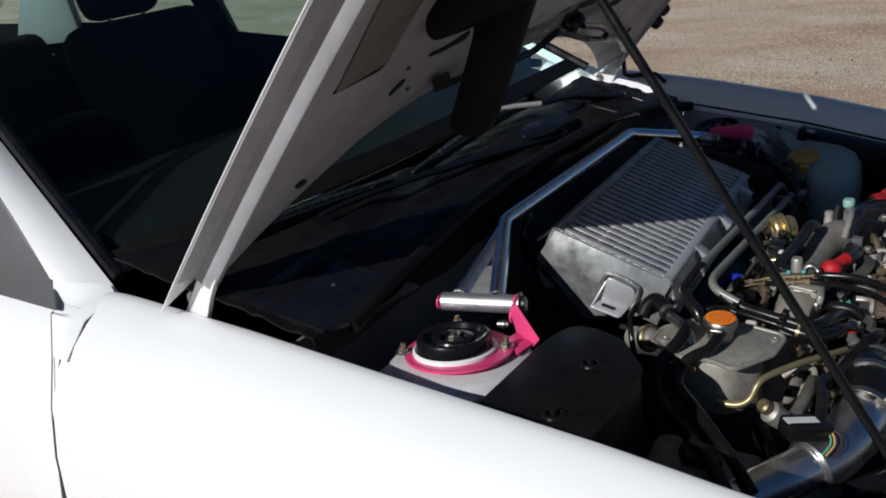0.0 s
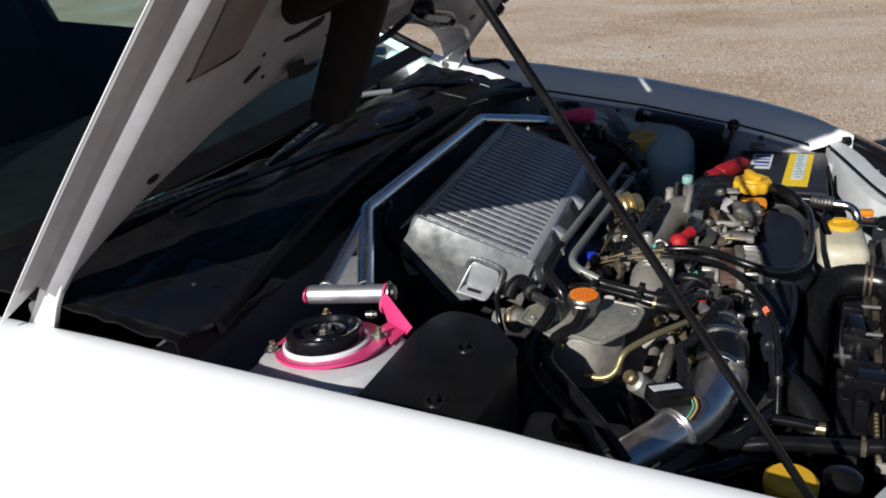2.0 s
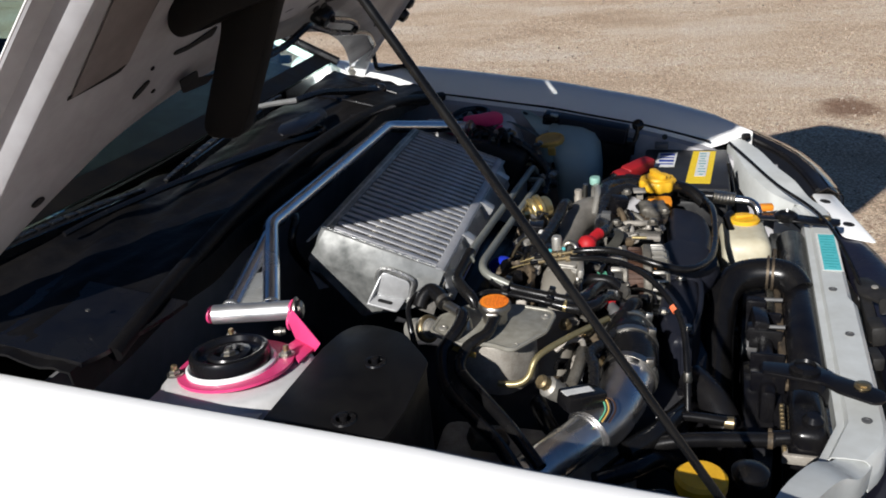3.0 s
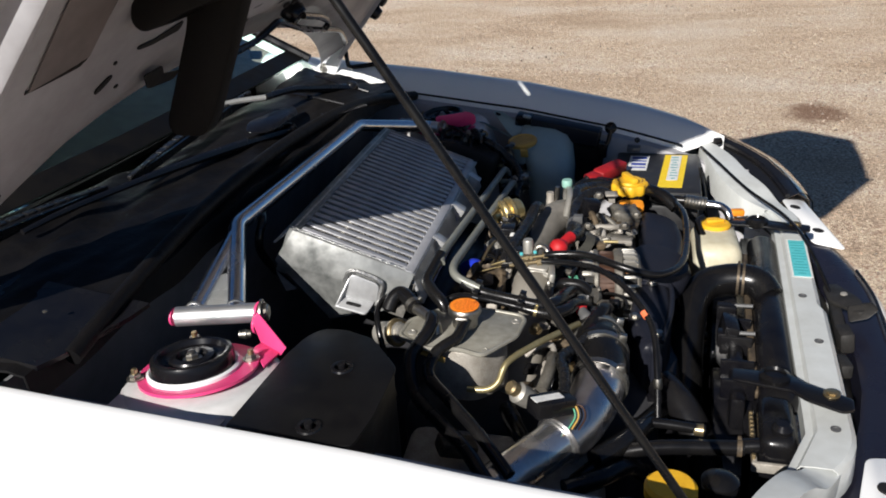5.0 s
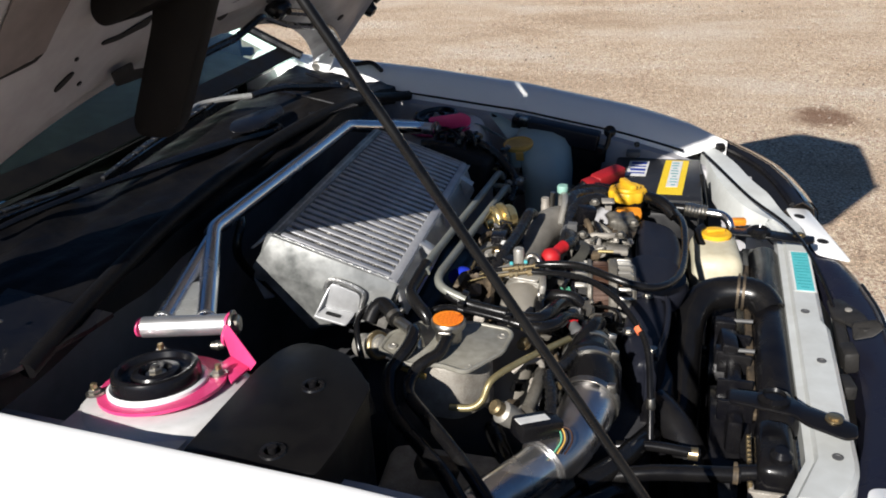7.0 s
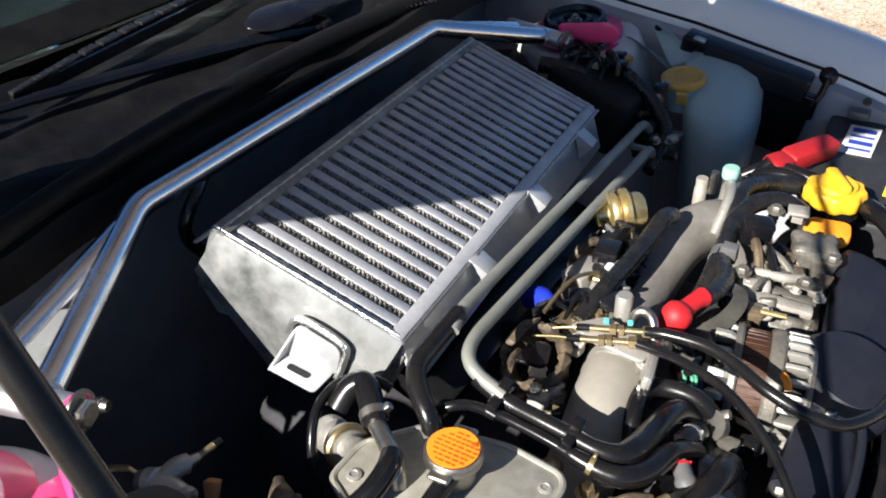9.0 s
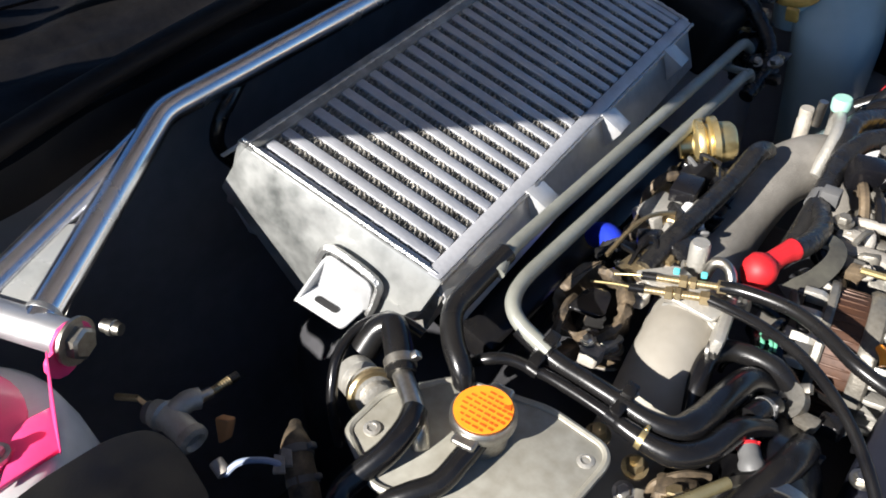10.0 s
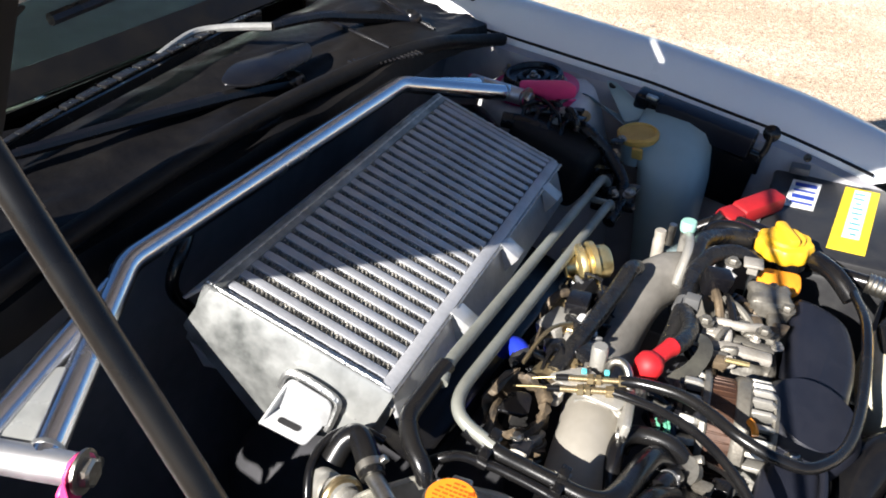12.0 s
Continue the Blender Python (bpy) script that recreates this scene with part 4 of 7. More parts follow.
# ---- strut brace ----
brace = thing("strut_brace", (0, 0, 0.85), "polished aluminium strut brace with pink tower brackets", "strut brace")
BR, BL = V(-0.002, -0.246, 0.928), V(-0.015, 0.283, 0.917)
CR_A, CR_B = V(0.018, -0.455, 0.893), V(0.115, -0.428, 0.893)
CL_A, CL_B = V(0.012, 0.46, 0.868), V(0.105, 0.44, 0.868)


def bend(p, corner, q, reach=0.015, n=7):
    """Points of a rounded bend at a corner between two straight runs."""
    a, b = corner + (p - corner).normalized() * reach, corner + (q - corner).normalized() * reach
    return [a.lerp(corner, k / n).lerp(corner.lerp(b, k / n), k / n) for k in range(n + 1)]


END_R, END_L = CR_A.lerp(CR_B, 0.74), CL_A.lerp(CL_B, 0.74)
part("cross_tube", sweep([END_R] + bend(END_R, BR, BL) + bend(BR, BL, END_L) + [END_L], 0.0122, 20), "polished", brace, "bent polished aluminium tube")
for b, ca, cb, sgn in ((BR, CR_A, CR_B, -1), (BL, CL_A, CL_B, 1)):
    front, rear = ca.lerp(cb, 0.74), ca.lerp(cb, 0.2)
    part("leg_tube", sweep([b.lerp(front, 0.16) + V(-0.004, 0, 0), rear], 0.0115, 16), "polished", brace)
    part("end_tube", sweep([ca, cb], 0.0125, 22), "satin", brace)
    for q in (front, rear):
        d = (b - q).normalized()
        part("leg_weld", lathe([(0.0125, 0.0), (0.0128, 0.003), (0.0113, 0.006)], q + d * 0.010, d, 18), "weld", brace)
    g0, g1 = rear.lerp(b.lerp(front, 0.16), 0.06), rear.lerp(b, 0.62)
    g2, g3 = front.lerp(b, 0.42), front.lerp(b, 0.06)
    g1 = rear.lerp(b.lerp(front, 0.16), 0.45)
    part("gusset_plate", prism([g0, g1, g2, g3], (0, 0, 0.003), 0.0008), "alu", brace, "flat aluminium gusset plate")
    axis = (cb - ca).normalized()
    part("bolt", hexbolt(cb + axis * 0.006, axis, 0.0115, 0.009), "steel", brace, "zinc hexagon bolt")
    cx, cy, cz = TOWER[0] + 0.011, sgn * TOWER[1], (0.871 if sgn < 0 else 0.849)
    # pink ring plate round the strut top with two upright ears
    plate = lathe([(0.052, 0), (0.069, 0), (0.069, 0.0035), (0.052, 0.0035), (0.052, 0)], (cx, cy, cz), (-0.06, -sgn * 0.10, 1), 40)
    for v in plate.verts:
        if (v.co - V(cx, cy, cz)).length > 0.062:
            v.co += V(0.004, -sgn * 0.003, 0)
    br = part("tower_bracket", plate, "pink", brace, "pink painted steel tower bracket")
    for end, ang in ((cb, 1), (ca, -1)):
        o = end + axis * ang * 0.0015
        r = 0.0148 if ang > 0 else 0.0115
        head = [o + V(0, r * math.cos(a), r * math.sin(a)) for a in [2 * math.pi * k / 16 for k in range(16)]]
        ear = part("bracket_ear", prism(head, V(ang * 0.0035, 0, 0), 0.0008), "pink", br)
        if ang < 0:
            continue
        neck = [o + V(0, sgn * (0.011 + 0.012 * math.cos(a)), -0.010 + 0.012 * math.sin(a)) for a in [2 * math.pi * k / 12 for k in range(12)]]
        part("ear_neck", prism(neck, V(0.0035, 0, 0), 0.0006), "pink", ear)
        web = [o + V(a, sgn * b, c) for a, b, c in ((0.0, 0.017, -0.004), (0.010, 0.019, 0.013), (0.060, 0.052, -0.012), (0.049, 0.049, -0.026), (0.018, 0.034, -0.024))]
        part("bracket_web", prism(web, V(0.0011, sgn * 0.0021, -0.0006), 0.0005), "pink", br)
        part("bracket_foot", prism([web[3], web[4], V(cx + 0.045, cy - sgn * 0.052, cz), V(cx + 0.078, cy - sgn * 0.02, cz)], (0, 0, 0.0035), 0.001), "pink", br)
    # strut top mount
    mt = thing("strut_mount", (cx, cy, cz - 0.01), "black rubber strut top mount with bright ring and studs", "strut mount", "strut mounts")
    ax = V(-0.06, -sgn * 0.10, 1).normalized()
    part("mount_ring", lathe([(0.0535, -0.006), (0.0535, 0.007), (0.0505, 0.009), (0.047, 0.007), (0.047, -0.006)], (cx, cy, cz), ax, 40), "white" if sgn < 0 else "cast_light", mt, "pale grey mount ring")
    part("rubber_mount", lathe([(0.0475, 0.0), (0.0475, 0.0195), (0.0458, 0.0235), (0.0425, 0.025), (0.039, 0.024), (0.037, 0.018), (0.027, 0.0165), (0.025, 0.0205), (0.018, 0.022), (0.016, 0.016), (0.0, 0.016)], (cx, cy, cz), ax, 40), "plastic", mt, "black stepped rubber mount")
    part("strut_nut", hexbolt(Vector((cx, cy, cz)) + ax * 0.016, ax, 0.0075, 0.007), "steel", mt)
    part("strut_rod", lathe([(0.0045, 0), (0.0045, 0.009), (0.003, 0.010), (0, 0.010)], Vector((cx, cy, cz)) + ax * 0.017, ax, 12), "steel", mt)
    for a in (332, 150, 241):
        q = Vector((cx + 0.065 * math.cos(radians(a)), cy + sgn * 0.065 * math.sin(radians(a)), cz + 0.005))
        nut = part("stud_nut", hexbolt(q, ax, 0.0068, 0.006), "steel", mt)
        part("stud", lathe([(0.0036, 0), (0.0036, 0.011), (0.0026, 0.012), (0, 0.012)], q, ax, 10), "brass", nut)

part("bracket_plate", prism(rounded([(0.092, 0.452, 0.888), (0.16, 0.468, 0.896), (0.174, 0.473, 0.888), (0.174, 0.476, 0.868), (0.119, 0.462, 0.857), (0.094, 0.453, 0.866)], 0.006), (0, 0.003, 0), 0.001), "pink", br)

# ---- intercooler ----
ic = thing("intercooler", (0.14, 0.05, 0.74), "large aluminium bar-and-plate top-mount intercooler, dusty fins", "intercooler")
A, B, C = V(0.0813, -0.2334, 0.9157), V(0.2236, -0.2138, 0.8573), V(0.1886, 0.3072, 0.8469)
EX = (B - A).normalized()                      # down the slope, towards the front
EY = (C - B).normalized()                      # along the core, a little off square
EZ = EX.cross(EY).normalized()
ICW, ICL, ICD = (B - A).length, (C - B).length, 0.072
ICF = ICW + 0.014                              # width of the finned face


def icp(x, y, z):
    return A + EX * x + EY * y + EZ * z


IC_TURN = Matrix((EX, EZ.cross(EX), EZ)).transposed().to_4x4()
part("core_side_plate", prism([icp(-0.012, 0, -ICD), icp(-0.012, ICL, -ICD), icp(-0.012, ICL, 0.004), icp(-0.012, 0, 0.004)], EX * 0.016, 0.002), "alu", ic, "aluminium side plate with weld bead")
part("core_side_plate", prism([icp(ICF - 0.003, 0, -0.03), icp(ICF - 0.003, ICL, -0.03), icp(ICF - 0.003, ICL, 0.004), icp(ICF - 0.003, 0, 0.004)], EX * 0.014, 0.003), "bar", ic)
part("core_front_face", prism([icp(ICF + 0.040, 0.004, -0.040), icp(ICF + 0.040, ICL - 0.004, -0.040), icp(ICF + 0.011, ICL - 0.004, -0.003), icp(ICF + 0.011, 0.004, -0.003)], EX * -0.006, 0.001), "alu_plate", ic)
part("core_rear_face", prism([icp(-0.010, 0.002, 0.002), icp(-0.010, ICL - 0.002, 0.002), icp(-0.028, ICL - 0.006, -0.030), icp(-0.028, 0.004, -0.030)], EX * 0.004, 0.001), "alu_plate", ic, "sloping aluminium rear plate")
core = part("core", box(icp(ICF / 2, ICL / 2, -ICD / 2 - 0.008), (ICF, ICL - 0.004, ICD - 0.012), IC_TURN, 0.001), "fin", ic, "dark core behind the fins")
N_BARS = 27
pitch = ICL / N_BARS
bar_w = pitch * 0.55
bar_mesh = None
for k in range(N_BARS + 1):
    y = min(max(k * pitch, bar_w / 2), ICL - bar_w / 2)
    if bar_mesh is None:
        own = box(V(0, 0, 0), (ICF - 0.006, bar_w, 0.012), None, 0.0014)
        finish(own)
        bar_mesh = bpy.data.meshes.new("bar")
        own.to_mesh(bar_mesh)
        own.free()
        bar_mesh.materials.append(M["bar"])
    ob = new("bar", bar_mesh)
    ob.parent = ic
    ob.matrix_local = Matrix.Translation(icp(ICF / 2, y, -0.004) - BASE["intercooler"]) @ IC_TURN
# corrugated fins between the bars, one strip for each gap
fv, ff = [], []
waves = 72
for k in range(waves * 2 + 1):
    x = 0.004 + (ICF - 0.008) * k / (waves * 2)
    lift = 0.0070 if k % 2 else 0.0026
    tw = 0.0012 * math.sin(k * 1.7)
    for yy in (-0.5, -0.17, 0.17, 0.5):
        fv.append((x - ICF / 2 + (tw if abs(yy) < 0.3 else -tw), yy * (pitch - bar_w), lift + 0.0006 * math.sin(k * 2.3 + yy * 9)))
for k in range(waves * 2):
    for c in range(3):
        i = k * 4 + c
        ff.append((i, i + 1, i + 5, i + 4))
fin_mesh = bpy.data.meshes.new("fin_strip")
fin_mesh.from_pydata(fv, [], ff)
fin_mesh.materials.append(M["fin"])
for k in range(N_BARS):
    ob = new("fin_strip", fin_mesh)
    ob.parent = ic
    ob.matrix_local = Matrix.Translation(icp(ICF / 2, (k + 0.5) * pitch + (0.0 if k else 0.002), -0.0062) - BASE["intercooler"]) @ IC_TURN


def tank(sgn, y0):
    """A folded end tank: a deep plate narrowing downwards, closed to the core."""
    f = lambda x, y, z: icp(x, y0 + sgn * y, z)
    top = [f(-0.005, 0.0, 0.003), f(ICF + 0.013, 0.0, 0.003)]
    mid = [f(-0.0165, 0.004, -0.054), f(ICF + 0.012, 0.018, -0.03)]
    low = [f(0.088, 0.010, -0.112), f(0.158, 0.020, -0.062)]
    bm = bmesh.new()
    outer = [bm.verts.new(p) for p in (top[0], top[1], mid[1], low[1], low[0], mid[0])]
    inner = [bm.verts.new(p + EY * (-sgn) * (0.003 if n < 2 else 0.02) ) for n, p in enumerate((top[0], top[1], mid[1], low[1], low[0], mid[0]))]
    bm.faces.new((outer[0], outer[1], outer[2], outer[5]))
    bm.faces.new((outer[5], outer[2], outer[3], outer[4]))
    bm.faces.new(inner)
    for i in range(6):
        j = (i + 1) % 6
        bm.faces.new((outer[i], inner[i], inner[j], outer[j]))
    bmesh.ops.bevel(bm, geom=bm.edges[:], offset=0.002, segments=2, affect="EDGES", profile=0.5)
    return bm


near_tank = part("end_tank", tank(-1, 0.0), "alu", ic, "bright folded aluminium end tank")
part("end_tank", tank(1, ICL), "alu", ic, "bright folded aluminium end tank")
for line in ([icp(-0.01, 0.004, 0.003), icp(ICW + 0.02, 0.004, 0.003)], [icp(-0.004, 0.0, 0.003), icp(-0.004, ICL, 0.003)], [icp(ICF + 0.0125, 0, 0.002), icp(ICF + 0.0125, ICL, 0.002)], [icp(-0.01, ICL, 0.003), icp(ICW + 0.02, ICL, 0.003)]):
    d = line[1] - line[0]
    cnt = int(d.length / 0.004)
    part("weld_seam", sweep([line[0] + d * k / cnt for k in range(cnt + 1)], [0.0018 + 0.0004 * math.sin(k * 1.9) for k in range(cnt + 1)], 6), "weld", ic)
# folded mounting bracket on the near tank
BK, BX = V(0.0775, -0.227, 0.9165), V(0.940, 0.106, -0.324)
BY = V(-0.0843, 0.9934, 0.0804)


def bkp(x, y, z):
    return BK + BX * (0.09 + (x - 0.09) * 0.9 + 0.002) + BY * (y + 0.010) + BX.cross(BY) * (z + 0.02)


brk = part("mounting_bracket", prism(rounded([bkp(0.094, -0.044, -0.082), bkp(0.146, -0.040, -0.078), bkp(0.140, -0.062, -0.088), bkp(0.088, -0.063, -0.090)], 0.005), EZ * 0.003, 0.001), "alu_plate", ic, "folded slotted aluminium mounting bracket")
part("bracket_cheek", prism([bkp(0.094, -0.044, -0.082), bkp(0.096, -0.040, -0.048), bkp(0.088, -0.063, -0.090)], EX * 0.003, 0.0008), "alu_plate", brk)
part("bracket_back", prism(rounded([bkp(0.090, -0.043, -0.080), bkp(0.150, -0.040, -0.076), bkp(0.146, -0.036, -0.046), bkp(0.098, -0.037, -0.042)], 0.008), EY * -0.003, 0.001), "alu_plate", brk)
part("bracket_slot", prism(rounded([bkp(0.104, -0.051, -0.0815), bkp(0.128, -0.051, -0.080), bkp(0.127, -0.056, -0.082), bkp(0.103, -0.056, -0.0835)], 0.003), EZ * 0.0006, 0), "deep_black", brk)
part("bracket_weld", sweep(spline([bkp(0.150, -0.0405, -0.08), bkp(0.151, -0.0375, -0.06), bkp(0.145, -0.0345, -0.043), bkp(0.098, -0.035, -0.040), bkp(0.091, -0.0385, -0.06)], 8), 0.0036, 6), "weld", brk)
for y in (0.134, 0.282, 0.44):
    web = [icp(ICF + 0.010, y, 0.003), icp(ICF + 0.036, y + 0.002, -0.004), icp(ICF + 0.030, y + 0.001, -0.026)]
    gus = part("support_gusset", prism(web, EY * 0.002, 0.0004), "alu_plate", ic, "small bright triangular gusset")
    part("gusset_flap", prism([web[0], web[1], icp(ICF + 0.036, y + 0.026, -0.005), icp(ICF + 0.012, y + 0.026, 0.001)], EZ * 0.002, 0.0004), "alu_plate", gus)
part("lower_flange", prism([(0.040, -0.231, 0.849), (0.068, -0.228, 0.820), (0.049, -0.225, 0.814)], (0.0, 0.003, 0.0), 0.0006), "alu_plate", ic, "bright triangular lower flange")
# tray holding it up
part("crossover_hose", tube([(-0.05, -0.08, 0.895), (-0.02, -0.14, 0.912), (0.006, -0.185, 0.912), (0.007, -0.203, 0.895), (0.004, -0.204, 0.872), (0.004, -0.185, 0.84), (0.02, -0.15, 0.78)], 0.0065, 14), "rubber", ic, "black rubber crossover hose")
part("support_tray", box((0.16, 0.06, 0.735), (0.2, 0.4, 0.03), rot(0, 18, -2), 0.006), "black_paint", ic)

# ---- steel coolant tubes and hoses beside the intercooler ----
tubes = thing("coolant_pipes", (0.3, 0, 0.78), "pair of grey-green steel pipes running beside the intercooler", "pipes")
part("steel_pipe", sweep(fillet([(0.262, 0.385, 0.79), (0.262, 0.358, 0.812), (0.277, -0.165, 0.862), (0.282, -0.185, 0.858)], 0.02), 0.0060, 12), "tube_grey", tubes)
part("steel_pipe", sweep(fillet([(0.285, 0.33, 0.785), (0.288, 0.31, 0.803), (0.298, -0.185, 0.853), (0.310, -0.208, 0.848), (0.345, -0.212, 0.836)], 0.03, 7), 0.0060, 12), "tube_grey", tubes)
part("pipe_bracket", box((0.275, 0.30, 0.806), (0.032, 0.006, 0.008), None, 0.002), "tube_grey", tubes)
hose_a = part("rubber_hose", tube([(0.277, -0.165, 0.862), (0.274, -0.206, 0.855), (0.274, -0.229, 0.85), (0.288, -0.249, 0.844), (0.306, -0.262, 0.832), (0.315, -0.268, 0.80)], 0.0085, 14), "rubber", tubes, "thick black rubber hose end")
part("rubber_hose", tube([(0.318, -0.2095, 0.842), (0.330, -0.210, 0.836), (0.352, -0.212, 0.830), (0.376, -0.211, 0.825), (0.401, -0.211, 0.821), (0.426, -0.211, 0.817), (0.443, -0.204, 0.813), (0.451, -0.182, 0.807), (0.456, -0.139, 0.797), (0.462, -0.108, 0.786), (0.478, -0.085, 0.762)], [0.0070] * 28 + [0.0070 + 0.0042 * min(1, k / 12) for k in range(33)], 16), "rubber", tubes, "thick black rubber hose")
part("rubber_hose", tube([(0.302, -0.246, 0.828), (0.314, -0.240, 0.834), (0.325, -0.232, 0.833), (0.340, -0.228, 0.830), (0.354, -0.225, 0.827), (0.379, -0.2235, 0.822), (0.402, -0.224, 0.818), (0.420, -0.2255, 0.815), (0.438, -0.225, 0.812), (0.453, -0.220, 0.810), (0.466, -0.201, 0.806), (0.474, -0.167, 0.798), (0.488, -0.140, 0.780)], [0.0045] * 38 + [0.0060 + 0.0030 * min(1, k / 14) for k in range(35)], 14), "rubber", tubes, "black rubber hose beneath")
for a, b in (((0.341, -0.2115, 0.833), (0.341, -0.2275, 0.8295)), ((0.404, -0.211, 0.8205), (0.404, -0.2242, 0.8175))):
    clip = part("double_clip", clamp_ring(a, (1, 0, -0.22), 0.0074, 0.011), "rubber", tubes, "dark grey double hose clip")
    part("clip_ring", clamp_ring(b, (1, 0, -0.22), 0.0050, 0.011), "rubber", clip)
    part("clip_bridge", box(V(*a).lerp(V(*b), 0.55) + V(0, 0, 0.004), (0.010, 0.008, 0.003), rot(-14, 8, 0), 0.001), "rubber", clip)
    part("clip_tail", box(V(*a) + V(0.002, 0.0125, 0.001), (0.009, 0.005, 0.003), rot(20, 0, -30), 0.001), "cast_light", clip)
part("hose_clip", clamp_ring((0.427, -0.2255, 0.8138), (1, 0, -0.18), 0.0073, 0.004), "gold", tubes)
part("hose_sleeve", tube([(0.482, -0.112, 0.776), (0.478, -0.13, 0.784), (0.474, -0.147, 0.788)], 0.0095, 14), "rubber", tubes)
part("hose_clip", clamp_ring((0.479, -0.126, 0.782), (-0.25, -0.9, 0.35), 0.0098, 0.004), "cable_grey", tubes)
boot = part("sensor_boot", tube([(0.484, -0.171, 0.790), (0.492, -0.182, 0.786), (0.501, -0.194, 0.772), (0.508, -0.204, 0.745)], [0.0078] * 5 + [0.0092] * 14, 16), "cable_grey", tubes, "grey rubber boot with a clear tip")
part("boot_ring", clamp_ring((0.4835, -0.1705, 0.7905), (0.55, -0.75, -0.2), 0.0078, 0.002), "red", boot)
part("boot_tip", tube([(0.474, -0.157, 0.792), (0.479, -0.164, 0.792), (0.484, -0.171, 0.790)], 0.0052, 12), "lab_white", boot)
for q in ((0.396, -0.226, 0.795), (0.427, -0.228, 0.785)):
    part("brass_union", hexbolt(q, (0.1, -0.2, 1), 0.0065, 0.010), "brass", tubes)

# ---- header tank ----
ht = thing("header_tank", (0.35, -0.32, 0.70), "grey metal coolant header tank with a pressure cap", "header tank")
plate = rounded([(0.268, -0.342, 0.823), (0.270, -0.305, 0.825), (0.302, -0.264, 0.823), (0.367, -0.2455, 0.818), (0.412, -0.249, 0.815), (0.419, -0.259, 0.814), (0.415, -0.30, 0.812), (0.382, -0.358, 0.814), (0.35, -0.352, 0.817), (0.31, -0.365, 0.821)], 0.008)
part("top_plate", prism(plate, (0, 0, 0.004), 0.001), "tank", ht, "stained flat metal top plate")
part("tank_body", prism(rounded([(0.30, -0.35, 0.818), (0.31, -0.285, 0.818), (0.39, -0.265, 0.818), (0.405, -0.3, 0.814), (0.37, -0.352, 0.814)], 0.02), (0.0, 0.0, -0.075), 0.004), "cast", ht, "grey pressed tank body")
part("tank_rim", sweep([p + V(0, 0, 0.003) for p in plate] + [plate[0] + V(0, 0, 0.003)], 0.0030, 8), "tank", ht)
part("cork_edge", prism([(0.283, -0.352, 0.816), (0.283, -0.346, 0.816), (0.335, -0.362, 0.812), (0.335, -0.369, 0.812)], (0, 0, -0.005), 0.001), "amber", ht, "ochre plastic edging")
part("filler_neck", lathe([(0.017, -0.02), (0.017, 0.008), (0.02, 0.01)], (0.344, -0.292, 0.832), (0.02, 0, 1), 24), "steel", ht)
cap = part("pressure_cap", lathe([(0.0205, -0.003), (0.0222, 0.0), (0.0222, 0.006), (0.0205, 0.0085), (0.0, 0.009)], (0.344, -0.292, 0.842), (0.02, 0, 1), 32), "steel", ht, "metal pressure cap")
for a in (275, 95):
    part("cap_ear", box((0.344 + 0.022 * math.cos(radians(a)), -0.292 + 0.022 * math.sin(radians(a)), 0.8445), (0.013, 0.017, 0.005), rot(0, 0, a), 0.0024, None, 3), "steel", cap)
part("cap_label", lathe([(0.0195, 0), (0.0195, 0.0006), (0, 0.0006)], (0.344, -0.292, 0.8512), (0.02, 0, 1), 32), "orange_label", cap, "round orange warning label")
for k, w in enumerate((0.014, 0.022, 0.028, 0.031, 0.031, 0.028, 0.02, 0.01)):
    x_b = -w / 2
    while x_b < w / 2:
        step = 0.0025 + 0.004 * abs(math.sin(k * 7.1 + x_b * 900))
        part("label_bar", box((0.344 + x_b + step / 2, -0.292 - 0.015 + 0.0042 * k, 0.8519), (step * 0.75, 0.0016, 0.0004), None, 0), "label_ink", cap)
        x_b += step
part("label_mark", prism([(0.354, -0.284, 0.8518), (0.3595, -0.2835, 0.8518), (0.357, -0.2785, 0.8518)], (0, 0, 0.0005), 0), "label_ink", cap)
for q in ((0.282, -0.332, 0.826), (0.407, -0.266, 0.817), (0.383, -0.345, 0.816)):
    part("plate_screw", lathe([(0.0062, 0), (0.006, 0.0018), (0.0035, 0.0026), (0.003, 0.0016), (0, 0.0016)], q, (0, 0, 1), 16), "cast_light", ht)
part("outlet_hose", tube([(0.232, -0.282, 0.828), (0.237, -0.270, 0.842), (0.246, -0.265, 0.847), (0.259, -0.275, 0.846), (0.276, -0.292, 0.840)], 0.0105, 14), "rubber", ht, "short black hose stub")
part("hose_band", clamp_ring((0.270, -0.286, 0.842), (0.7, -0.65, -0.22), 0.0108, 0.007), "steel", ht)
part("outlet_spout", tube([(0.274, -0.290, 0.840), (0.296, -0.306, 0.839), (0.309, -0.317, 0.835), (0.314, -0.322, 0.822)], 0.0072, 12), "steel", ht)
part("gold_pipe", tube([(0.484, -0.205, 0.788), (0.463, -0.248, 0.796), (0.437, -0.292, 0.80), (0.41, -0.335, 0.797), (0.40, -0.35, 0.775), (0.385, -0.355, 0.765), (0.36, -0.355, 0.763)], 0.0045, 10), "olive_zinc", ht, "bent olive zinc pipe")
part("breather_hose", tube([(0.304, -0.313, 0.842), (0.309, -0.327, 0.843), (0.307, -0.345, 0.836), (0.298, -0.364, 0.825), (0.294, -0.38, 0.814), (0.309, -0.415, 0.79), (0.354, -0.455, 0.777), (0.391, -0.49, 0.773), (0.43, -0.53, 0.755)], 0.0088, 12), "rubber", ht, "long black rubber hose")
